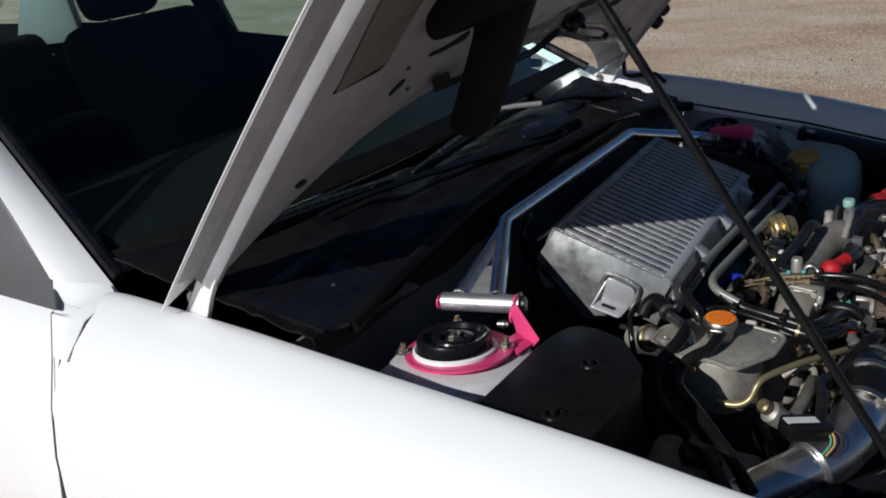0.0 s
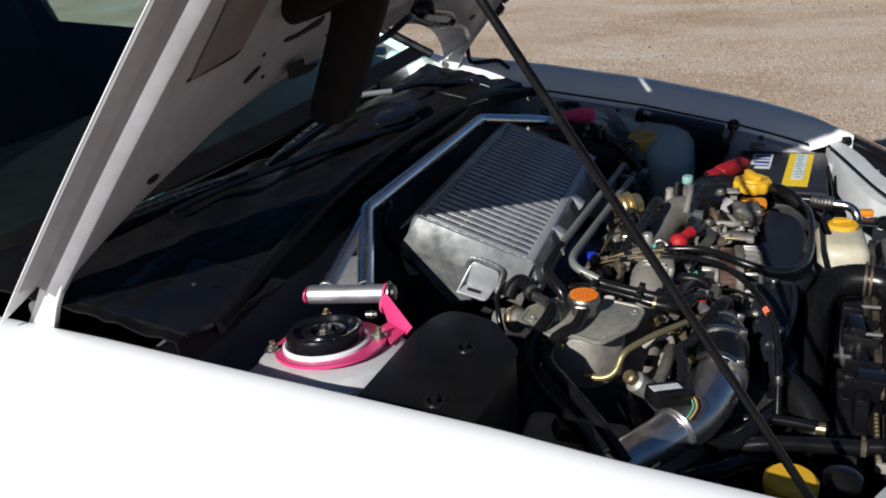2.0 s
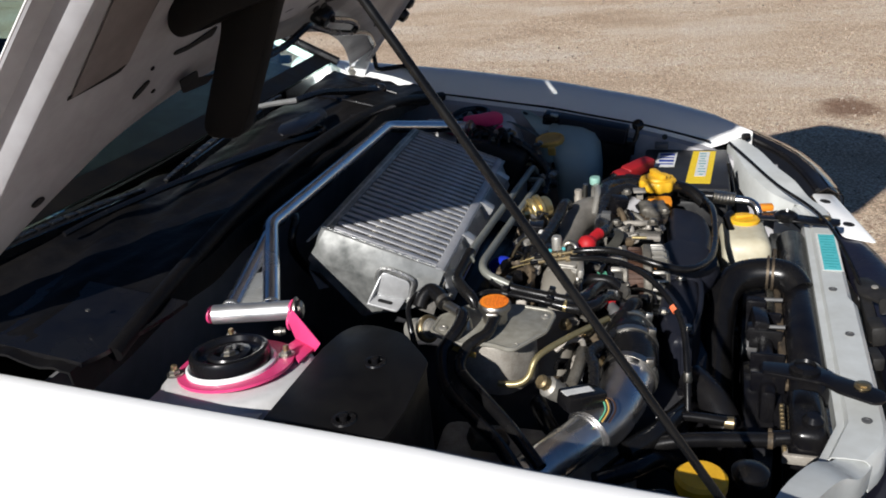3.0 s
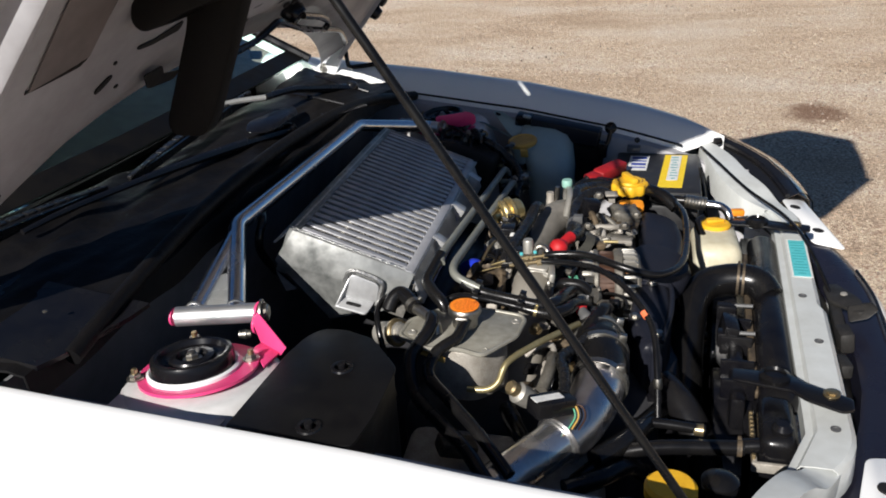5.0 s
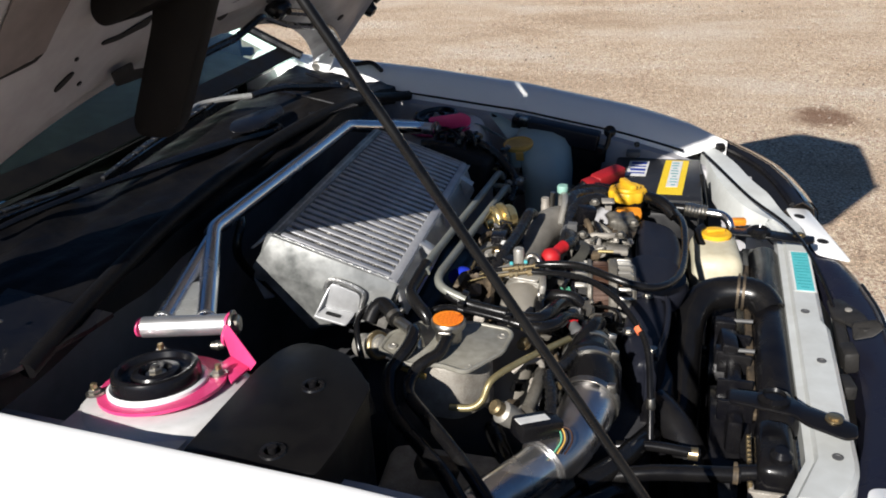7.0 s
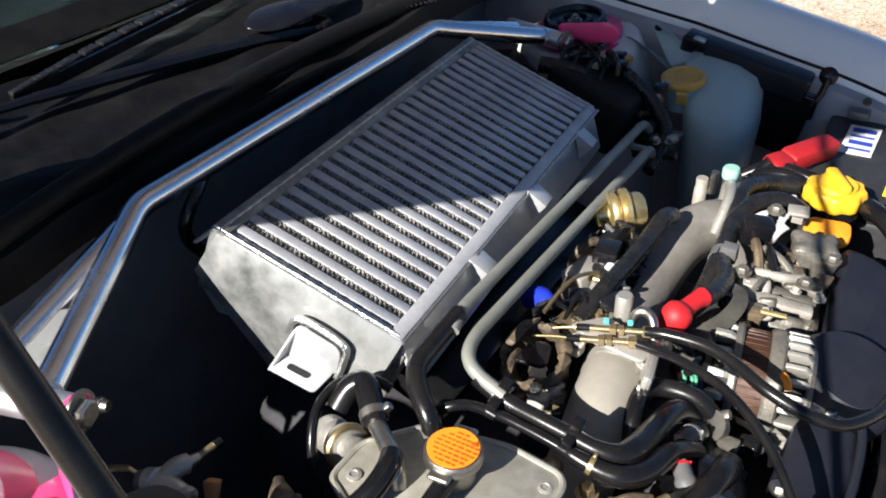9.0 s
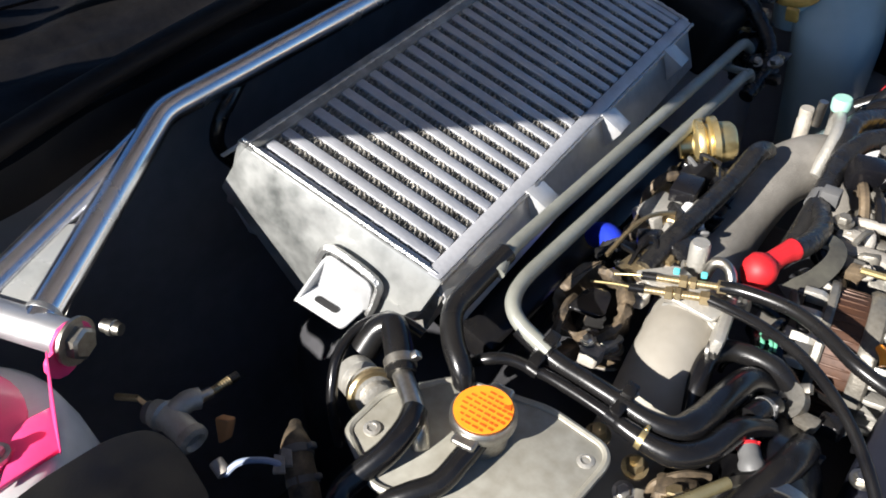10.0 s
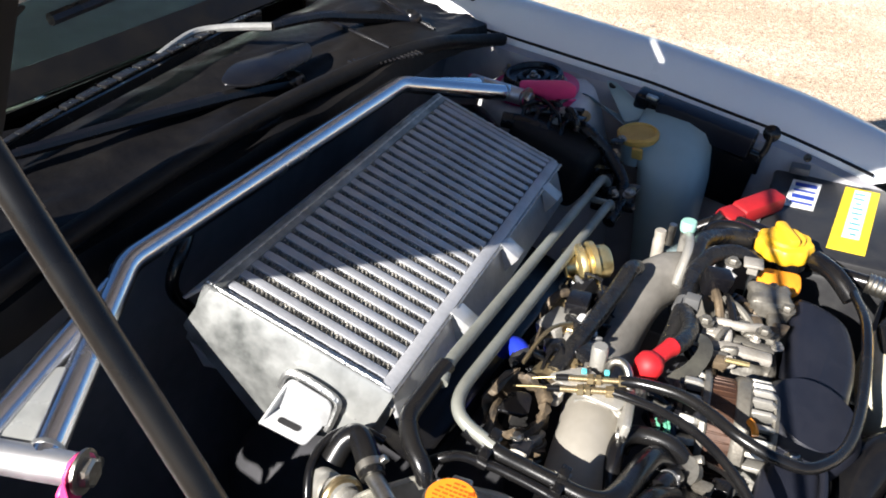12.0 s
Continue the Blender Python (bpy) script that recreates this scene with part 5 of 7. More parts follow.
part("drain_hose", tube([(0.349, -0.303, 0.838), (0.3485, -0.322, 0.836), (0.345, -0.342, 0.830), (0.333, -0.357, 0.826), (0.323, -0.37, 0.819), (0.322, -0.395, 0.805), (0.354, -0.425, 0.794), (0.402, -0.465, 0.777), (0.446, -0.505, 0.755)], 0.0078, 12), "rubber", ht, "long black rubber hose")

# diverter valve and pipes below the intercooler bracket
dv = thing("diverter_valve", (0.26, -0.3, 0.74), "small gold-ringed vacuum valve with black hose", "valve")
part("valve_body", lathe([(0.012, -0.034), (0.016, -0.033), (0.016, -0.02), (0.012, -0.018), (0.012, -0.008), (0.018, -0.006), (0.018, 0.004), (0.012, 0.006), (0.012, 0.014), (0.008, 0.016), (0, 0.016)], (0.245, -0.292, 0.80), (0.8, -0.35, 0.3), 28), "cast_light", dv)
part("valve_ring", lathe([(0.0182, -0.002), (0.02, 0.0), (0.02, 0.003), (0.0182, 0.005)], (0.245, -0.292, 0.80), (0.8, -0.35, 0.3), 28), "brass", dv, "brass crimp ring")
part("vacuum_hose", tube([(0.262, -0.25, 0.836), (0.244, -0.253, 0.842), (0.227, -0.262, 0.84), (0.219, -0.278, 0.835), (0.222, -0.301, 0.828), (0.232, -0.32, 0.805), (0.24, -0.325, 0.77)], 0.0042, 10), "rubber", dv, "looped thin black vacuum hose")

# ---- engine ----
def rough(bm, amp=0.0015, scale=60.0, cuts=0):
    """Uneven surface of an old casting."""
    if cuts:
        bmesh.ops.subdivide_edges(bm, edges=bm.edges[:], cuts=cuts, use_grid_fill=True)
    bm.normal_update()
    for v in bm.verts:
        v.co += v.normal * amp * noise.noise(v.co * scale) + v.normal * amp * 0.5 * noise.noise(v.co * scale * 2.7)
    return bm


eng = thing("engine", (0.42, 0, 0.32), "dusty flat-four engine with cast aluminium inlet manifold", "engine")
part("block", box((0.42, 0.0, 0.52), (0.36, 0.62, 0.34), None, 0.04, None, 3), "bay_wall", eng, "dark grimy engine block")
part("bell_housing", box((0.14, 0.0, 0.5), (0.3, 0.4, 0.32), None, 0.08, None, 3), "bay_wall", eng)
part("front_case", box((0.6, 0.02, 0.52), (0.05, 0.5, 0.34), None, 0.02), "plastic", eng)
# plenum with runners
part("manifold_runner", tube([(0.385, -0.04, 0.765), (0.395, -0.08, 0.772), (0.40, -0.12, 0.768), (0.402, -0.16, 0.745), (0.398, -0.21, 0.70), (0.39, -0.25, 0.62)], 0.032, 24), "cast_smooth", eng, "thick grey cast manifold runner")
part("manifold_neck", tube([(0.43, 0.26, 0.70), (0.415, 0.245, 0.755), (0.395, 0.215, 0.772), (0.375, 0.165, 0.77), (0.368, 0.10, 0.758), (0.372, 0.03, 0.755), (0.385, -0.04, 0.762)], 0.031, 24), "cast_grey", eng, "thick grey curved inlet neck")
part("runner_base", box((0.40, 0.02, 0.70), (0.16, 0.30, 0.06), rot(0, 4, 0), 0.02, None, 3), "bay_wall", eng)
part("runner_flange", box((0.425, -0.088, 0.797), (0.010, 0.055, 0.040), rot(0, 10, 10), 0.006), "cast_light", eng, "bright machined flange")
for q in ((0.43, -0.06, 0.81), (0.428, -0.11, 0.80)):
    part("flange_bolt", hexbolt(q, (1, 0, 0.3), 0.006, 0.006), "steel", eng)
tb_axis = V(-0.15, -0.5, 0.85)
thr = part("throttle_body", rough(lathe([(0.027, -0.03), (0.031, -0.012), (0.034, 0.0), (0.031, 0.005), (0.0265, 0.003), (0.024, -0.008), (0.023, -0.022)], (0.326, -0.112, 0.794), tb_axis, 64), 0.0055, 95), "brown", eng, "grimy brown throttle body")
part("throttle_bore", lathe([(0.027, -0.02), (0.0, -0.02)], (0.326, -0.112, 0.794), tb_axis, 28), "deep_black", thr)
part("throttle_plate", rough(prism(rounded([(0.312, -0.128, 0.792), (0.318, -0.104, 0.80), (0.336, -0.10, 0.80), (0.342, -0.12, 0.79)], 0.006), (0.002, 0.0, 0.005), 0.001), 0.002, 120), "black_paint", thr)
part("throttle_lever", prism(rounded([(0.300, -0.122, 0.806), (0.305, -0.10, 0.816), (0.318, -0.088, 0.816), (0.312, -0.102, 0.81), (0.308, -0.122, 0.804)], 0.003), (0.003, 0.002, 0.004), 0.001), "brown", thr)
part("throttle_stop", box((0.350, -0.10, 0.806), (0.010, 0.018, 0.014), rot(10, 20, 40), 0.002), "brown", thr)
part("cable_bracket", prism(rounded([(0.345, -0.078, 0.812), (0.375, -0.06, 0.82), (0.425, -0.072, 0.812), (0.42, -0.092, 0.808), (0.37, -0.09, 0.812)], 0.005), (0, 0, 0.004), 0.001), "cast_light", eng, "bright throttle cable bracket")
part("manifold_boss", lathe([(0.008, -0.02), (0.0085, 0.014), (0.007, 0.017), (0, 0.017)], (0.383, -0.042, 0.822), (0, 0, 1), 16), "cast_light", eng)
part("manifold_hook", tube([(0.392, -0.05, 0.80), (0.397, -0.047, 0.826), (0.406, -0.046, 0.83), (0.415, -0.052, 0.826), (0.42, -0.06, 0.81)], 0.0045, 10), "steel", eng, "bent steel hook pipe")

# throttle and cruise cables
cb = thing("throttle_cables", (0.42, -0.09, 0.78), "two black throttle cables with brass adjusters", "cables")
c1 = part("cable", tube([(0.412, -0.066, 0.824), (0.431, -0.062, 0.826), (0.466, -0.064, 0.829), (0.495, -0.076, 0.830), (0.525, -0.094, 0.829), (0.56, -0.098, 0.822), (0.59, -0.085, 0.815), (0.615, -0.03, 0.806), (0.622, 0.06, 0.802), (0.616, 0.17, 0.806), (0.60, 0.25, 0.795)], 0.0056, 12), "rubber", cb, "black sheathed cable")
part("cable", tube([(0.405, -0.081, 0.821), (0.43, -0.084, 0.823), (0.46, -0.093, 0.827), (0.495, -0.112, 0.831), (0.53, -0.138, 0.826), (0.56, -0.168, 0.812), (0.585, -0.205, 0.79), (0.595, -0.25, 0.75), (0.60, -0.29, 0.70)], 0.0044, 12), "rubber", cb, "black sheathed cable")


def adjuster(a, b, tip):
    """A threaded brass sleeve with two nuts, a dark stop and the bare inner wire."""
    a, b, tip = V(*a), V(*b), V(*tip)
    d = (b - a).normalized()
    sleeve = part("brass_adjuster", ribbed([a, a.lerp(b, 0.5), b], 0.0030, 0.0024, 0.025, 10), "brass", cb, "threaded brass cable adjuster")
    for f, r, w in ((0.42, 0.0056, 0.0028), (0.56, 0.0054, 0.0022), (0.97, 0.0060, 0.0035)):
        part("adjuster_nut", lathe([(0.003, -w - 0.0006), (r, -w), (r, w), (0.003, w + 0.0006)], a.lerp(b, f), d, 6), "brass", sleeve)
    part("dust_stop", tube([a - d * 0.010, a - d * 0.004, a + d * 0.002], 0.0034, 10), "rubber", cb)
    part("inner_wire", tube([tip, tip.lerp(a, 0.5) + V(0, 0, 0.001), a - d * 0.004], 0.0010, 6), "gold", cb)
    return sleeve


adjuster((0.364, -0.082, 0.821), (0.415, -0.065, 0.824), (0.326, -0.089, 0.810))
adjuster((0.361, -0.097, 0.818), (0.408, -0.081, 0.821), (0.318, -0.100, 0.806))
for q in ((0.378, -0.073, 0.828), (0.398, -0.066, 0.829)):
    part("cable_clip", box(q, (0.005, 0.005, 0.004), rot(10, 0, 20), 0.001), "teal", cb, "small teal clip")
part("orange_marker", tube([(0.571, -0.183, 0.803), (0.576, -0.190, 0.799)], 0.0056, 8), "coral", cb, "coral cable marker")
part("end_fitting", lathe([(0.0055, -0.006), (0.006, 0.005), (0.0045, 0.008)], (0.597, -0.262, 0.74), (0.1, -0.3, -0.9), 12), "steel", cb)

# small parts round the manifold
reg = thing("fuel_pressure_regulator", (0.32, 0.147, 0.76), "gold fuel pressure regulator", "regulator")
part("regulator_body", lathe([(0.012, -0.032), (0.014, -0.020), (0.023, -0.018), (0.0255, -0.015), (0.0255, -0.010), (0.020, -0.007), (0.020, -0.004), (0.0265, -0.002), (0.0265, 0.004), (0.021, 0.006), (0.0195, 0.018), (0.016, 0.022), (0, 0.023)], (0.315, 0.147, 0.806), (0.75, 0.55, 0.12), 40), "gold", reg)
part("regulator_stem", tube([(0.29, 0.16, 0.80), (0.3, 0.155, 0.802)], 0.006, 10), "steel", reg)
part("regulator_hose", tube([(0.285, 0.165, 0.798), (0.27, 0.19, 0.785), (0.28, 0.22, 0.76)], 0.006, 10), "rubber", reg)
red = thing("terminal_boot", (0.423, -0.02, 0.79), "bright red rubber terminal boot", "terminal boot")
part("boot_ball", lathe([(0, -0.016), (0.009, -0.0135), (0.0136, -0.006), (0.0148, 0.0015), (0.0127, 0.009), (0.0065, 0.0136), (0, 0.0146)], (0.428, -0.024, 0.819), (0.3, 0.2, 1), 24), "red", red)
part("boot_neck", tube([(0.432, -0.013, 0.821), (0.437, 0.0, 0.823), (0.442, 0.012, 0.823)], [0.0095, 0.009, 0.0088, 0.0086, 0.0085, 0.0085, 0.0085, 0.0086, 0.0088, 0.009, 0.0094, 0.0097, 0.0098], 14), "red", red)
part("boot_lead", tube([(0.442, 0.010, 0.822), (0.449, 0.035, 0.818), (0.448, 0.075, 0.808), (0.436, 0.11, 0.80)], 0.0092, 12), "tape", red)
grn = thing("vacuum_port", (0.399, 0.271, 0.76), "steel port with a mint green cap", "port cap")
part("port_pipe", tube([(0.41, 0.18, 0.785), (0.412, 0.215, 0.81), (0.407, 0.25, 0.812), (0.399, 0.268, 0.80), (0.396, 0.272, 0.75)], 0.0065, 12), "cast_light", grn)
part("port_stem", lathe([(0.008, -0.03), (0.008, 0.004)], (0.399, 0.272, 0.81), (0, 0, 1), 14), "steel", grn)
part("mint_cap", lathe([(0.0095, 0), (0.0102, 0.003), (0.0102, 0.011), (0.0088, 0.0135), (0, 0.0135)], (0.399, 0.272, 0.811), (0, 0, 1), 18), "mint", grn, "mint green plastic cap")
brf = thing("coolant_fitting", (0.363, 0.295, 0.74), "brass coloured pipe fitting", "fitting")
part("fitting_stub", lathe([(0.008, -0.05), (0.0082, -0.008), (0.007, -0.006), (0.0078, 0.004), (0.007, 0.007), (0, 0.007)], (0.363, 0.295, 0.782), (0, 0, 1), 16), "cast", brf)
part("fitting_side", tube([(0.375, 0.298, 0.77), (0.377, 0.298, 0.8)], 0.005, 10), "steel", brf)

# wiring and connectors behind the manifold
loom = thing("wiring_loom", (0.36, 0.05, 0.74), "taped black wiring loom with grey and white connectors", "wiring loom")
part("loom_branch", tube([(0.345, -0.055, 0.80), (0.352, -0.01, 0.812), (0.357, 0.04, 0.814), (0.362, 0.09, 0.818), (0.366, 0.125, 0.826), (0.368, 0.15, 0.815)], 0.0095, 10), "tape", loom)
part("loom_branch", tube([(0.43, 0.06, 0.78), (0.432, 0.10, 0.795), (0.43, 0.15, 0.80), (0.428, 0.19, 0.805), (0.44, 0.225, 0.812), (0.465, 0.245, 0.812), (0.49, 0.25, 0.80)], 0.0105, 12), "tape", loom)
part("loom_branch", tube([(0.428, 0.19, 0.80), (0.42, 0.25, 0.81), (0.44, 0.30, 0.80), (0.47, 0.32, 0.795)], 0.011, 12), "tape", loom)
part("loom_band", clamp_ring((0.431, 0.125, 0.797), (0, 1, 0.1), 0.0107, 0.016), "cable_grey", loom, "grey tape band")
rng = random.Random(11)
for k, (x, y, z, c) in enumerate(((0.33, 0.055, 0.805, "plastic"), (0.325, 0.09, 0.80, "plastic"), (0.342, 0.02, 0.80, "tape"), (0.352, 0.005, 0.795, "cast_light"), (0.332, -0.02, 0.795, "plastic"), (0.338, -0.05, 0.79, "brass"), (0.318, 0.03, 0.79, "cast_light"), (0.36, -0.02, 0.80, "tape"), (0.315, 0.115, 0.79, "plastic"))):
    part("connector", box((x, y, z), (rng.uniform(0.02, 0.03), rng.uniform(0.025, 0.04), rng.uniform(0.02, 0.028)), rot(rng.uniform(-20, 20), rng.uniform(-25, 25), rng.uniform(-40, 40)), 0.003), c, loom)
part("connector_white", box((0.35, 0.022, 0.806), (0.02, 0.026, 0.018), rot(15, 20, 30), 0.004), "lab_white", loom, "dirty white connector")
for k in range(9):
    a = V(rng.uniform(0.31, 0.36), rng.uniform(-0.06, 0.12), rng.uniform(0.785, 0.81))
    b = V(rng.uniform(0.31, 0.37), rng.uniform(-0.08, 0.12), rng.uniform(0.78, 0.815))
    part("wire", tube([a, a.lerp(b, 0.5) + V(rng.uniform(-0.02, 0.02), 0, rng.uniform(0.005, 0.02)), b], 0.0022, 6), rng.choice(["rubber", "cable_grey", "brass", "rubber", "tape"]), loom)
blu = thing("silicone_hose", (0.3, 0.0, 0.74), "blue silicone boost hose with steel clamp", "hose")
part("hose_body", tube([(0.262, 0.02, 0.748), (0.282, 0.008, 0.762), (0.303, -0.01, 0.752), (0.33, -0.03, 0.725)], 0.0125, 18), "blue", blu)
part("hose_clamp", clamp_ring((0.293, -0.001, 0.759), (0.9, -0.75, 0), 0.0128, 0.012), "steel", blu)

# black hoses at the engine's middle
hs = thing("heater_hoses", (0.47, -0.12, 0.74), "moulded black rubber hoses bending round the manifold", "hoses")
part("moulded_hose", tube([(0.437, -0.155, 0.76), (0.43, -0.132, 0.785), (0.428, -0.107, 0.79), (0.44, -0.09, 0.79), (0.472, -0.087, 0.788), (0.492, -0.088, 0.77)], 0.0085, 14), "rubber", hs)
part("hose_clamp", clamp_ring((0.490, -0.098, 0.773), (0.4, 0.5, -0.6), 0.014, 0.008), "steel", hs)
part("moulded_hose", tube([(0.515, -0.14, 0.78), (0.512, -0.17, 0.79), (0.50, -0.21, 0.785), (0.48, -0.25, 0.76), (0.455, -0.28, 0.72)], 0.0115, 12), "rubber", hs)
for k, (x, y) in enumerate(((0.4515, -0.0615), (0.4535, -0.066), (0.4575, -0.0575), (0.4605, -0.0565), (0.4595, -0.0635), (0.4625, -0.0625))):
    part("green_mark", tube([(x - 0.0022, y + 0.006, 0.7855), (x + 0.0006, y + 0.001, 0.787), (x + 0.002, y - 0.005, 0.7845)], 0.0014, 6), "green", hs, "green painted mark")
part("mark_plate", box((0.455, -0.055, 0.777), (0.024, 0.036, 0.012), rot(8, 0, 24), 0.003), "black_paint", hs)
part("mark_stub", tube([(0.44, -0.035, 0.77), (0.455, -0.052, 0.771), (0.475, -0.07, 0.765)], 0.009, 10), "plastic", hs)

# alternator
alt = thing("alternator", (0.52, 0.03, 0.68), "alternator with copper windings and bright slotted end frame", "alternator")
AX = V(1, 0.15, 0).normalized()
ac = V(0.500, 0.0, 0.748)
part("winding", lathe([(0.046, -0.013), (0.053, -0.012), (0.0535, 0.012), (0.046, 0.013)], ac, AX, 48), "copper", alt, "dusty copper windings")
part("stator", lathe([(0.044, 0.011), (0.056, 0.012), (0.0585, 0.015), (0.0585, 0.024), (0.055, 0.027), (0.044, 0.028)], ac, AX, 48), "cast_dark", alt)
part("rear_ring", lathe([(0.044, -0.011), (0.056, -0.012), (0.0575, -0.014), (0.0572, -0.019), (0.044, -0.021)], ac, AX, 48), "cast_dark", alt)
part("rotor_core", lathe([(0.0, -0.046), (0.04, -0.046), (0.045, -0.03), (0.045, 0.03), (0.043, 0.048), (0, 0.05)], ac, AX, 36), "deep_black", alt, "dark inside of the alternator")
part("rear_frame", lathe([(0.02, -0.052), (0.046, -0.050), (0.0535, -0.042), (0.0535, -0.036), (0.042, -0.034)], ac, AX, 36), "black_paint", alt)
side = AX.orthogonal().normalized()
up2 = AX.cross(side)


def around(k, n, x0, x1, r0, r1, half, taper=0.003):
    """One bar of a slotted frame, standing out from the axis."""
    a = 2 * math.pi * k / n
    out = side * math.cos(a) + up2 * math.sin(a)
    tn = AX.cross(out)
    return prism([ac + AX * x0 + out * r0 - tn * half, ac + AX * x0 + out * r1 - tn * half, ac + AX * (x1 - 0.006) + out * r1 - tn * half, ac + AX * x1 + out * (r1 - taper) - tn * half, ac + AX * x1 + out * r0 - tn * half], tn * half * 2, 0.0009)


for k in range(26):
    part("frame_finger", around(k, 26, 0.026, 0.050, 0.043, 0.0585, 0.0024, 0.006), "cast_light", alt)
for k in range(16):
    part("rear_finger", around(k, 16, -0.038, -0.018, 0.045, 0.0568, 0.0036), "cast_light", alt)
for k in range(44):
    part("winding_rib", around(k, 44, -0.0118, 0.0118, 0.052, 0.0541, 0.0011, 0.0005), "copper", alt)
part("front_frame", lathe([(0.04, 0.046), (0.052, 0.047), (0.053, 0.049), (0.05, 0.053), (0.02, 0.054), (0, 0.054)], ac, AX, 36), "cast_dark", alt)
path = spline([(0.449, -0.014, 0.797), (0.458, -0.002, 0.801), (0.466, 0.014, 0.804), (0.471, 0.034, 0.808), (0.4695, 0.050, 0.811), (0.461, 0.058, 0.811), (0.451, 0.056, 0.809)], 5)
rows = []
for i, q in enumerate(path):
    d = (path[min(i + 1, len(path) - 1)] - path[max(i - 1, 0)]).normalized()
    n2 = d.cross(V(0.25, -0.1, 1)).normalized() * (0.0095 - 0.0035 * i / len(path))
    rows.append([q - n2, q + V(0, 0, 0.0006), q + n2])
part("cable_strap", sheet(rows, 0.0018), "strap", alt, "bent flat grey-olive strap")
part("orange_wire", tube([(0.530, -0.030, 0.797), (0.535, -0.037, 0.797), (0.538, -0.043, 0.793)], 0.0036, 8), "orange_plastic", alt)
part("through_bolt", tube([(0.492, 0.040, 0.806), (0.515, 0.044, 0.805)], 0.0028, 8), "gold", alt)

# power steering pump / bracket block behind it
psp = thing("power_steering_pump", (0.5, 0.15, 0.70), "grey cast power steering pump and bracket", "pump")
part("pump_body", rough(box((0.495, 0.13, 0.745), (0.085, 0.11, 0.06), rot(0, 4, 8), 0.02, None, 3), 0.004, 70, 3), "cast_dark", psp)
part("pump_bracket", box((0.49, 0.082, 0.79), (0.09, 0.016, 0.01), rot(0, 6, 10), 0.003), "cast", psp)
part("pump_bracket", box((0.485, 0.105, 0.786), (0.1, 0.014, 0.012), rot(0, 6, 4), 0.003), "cast_dark", psp)
part("pump_rib", box((0.50, 0.135, 0.782), (0.07, 0.012, 0.016), rot(0, 0, -18), 0.003), "cast_dark", psp)
part("pump_rib", box((0.525, 0.155, 0.785), (0.014, 0.06, 0.02), rot(0, 0, 10), 0.003), "cast_dark", psp)
part("pump_block", rough(box((0.515, 0.185, 0.79), (0.045, 0.04, 0.035), rot(0, 0, 14), 0.006), 0.004, 70, 3), "cast_dark", psp)
part("pump_boss", lathe([(0.018, -0.02), (0.018, 0.008), (0.015, 0.011), (0.01, 0.008), (0, 0.007)], (0.48, 0.145, 0.785), (0, 0.1, 1), 22), "cast_dark", psp)
part("pump_pipe", tube([(0.46, 0.12, 0.79), (0.475, 0.112, 0.80), (0.50, 0.115, 0.80), (0.515, 0.13, 0.795)], 0.005, 10), "cast", psp)
for q in ((0.46, 0.095, 0.806), (0.52, 0.105, 0.806), (0.535, 0.17, 0.80), (0.515, 0.205, 0.80), (0.465, 0.21, 0.818)):
    part("bracket_bolt", hexbolt(q, (0, 0, 1), 0.0065, 0.007), "cast_dark", psp)
part("sensor_plug", box((0.455, 0.17, 0.812), (0.03, 0.022, 0.03), rot(10, 10, 30), 0.004), "plastic", psp)
part("metal_tab", box((0.487, 0.215, 0.822), (0.022, 0.02, 0.004), rot(0, 0, 10), 0.001), "cast", psp)
part("metal_tab", box((0.487, 0.224, 0.812), (0.012, 0.003, 0.022), None, 0.001), "cast", psp)

# small castings, tabs, pipes and nuts crowding the top of the engine
def clutter(parent, x0, x1, y0, y1, z0, z1, n, seed, mats):
    r = random.Random(seed)
    for _ in range(n):
        c = V(r.uniform(x0, x1), r.uniform(y0, y1), r.uniform(z0, z1))
        kind = r.random()
        m = r.choice(mats)
        if kind < 0.3:
            part("bracket_tab", prism(rounded([c + V(-0.008, -0.006, 0), c + V(0.009, -0.007, 0.002), c + V(0.011, 0.006, 0.003), c + V(-0.006, 0.008, 0.001)], 0.003), V(r.uniform(-0.004, 0.004), r.uniform(-0.004, 0.004), -r.uniform(0.003, 0.012)), 0.0008), m, parent)
        elif kind < 0.5:
            d = V(r.uniform(-1, 1), r.uniform(-1, 1), r.uniform(-0.3, 0.3)).normalized() * r.uniform(0.014, 0.03)
            part("small_pipe", tube([c - d, c + V(0, 0, 0.006), c + d, c + d * 1.2 - V(0, 0, 0.014)], r.uniform(0.0022, 0.005), 8), m, parent)
        elif kind < 0.75:
            part("small_nut", hexbolt(c, V(r.uniform(-0.5, 0.5), r.uniform(-0.8, 0.3), 1).normalized(), r.uniform(0.004, 0.007), r.uniform(0.004, 0.008)), r.choice(["steel", "brass", "cast"]), parent)
        else:
            part("casting_lump", rough(box(c - V(0, 0, 0.006), (r.uniform(0.012, 0.03), r.uniform(0.012, 0.026), r.uniform(0.01, 0.02)), rot(r.uniform(-25, 25), r.uniform(-25, 25), r.uniform(0, 90)), 0.003), 0.0025, 120, 1), m, parent)


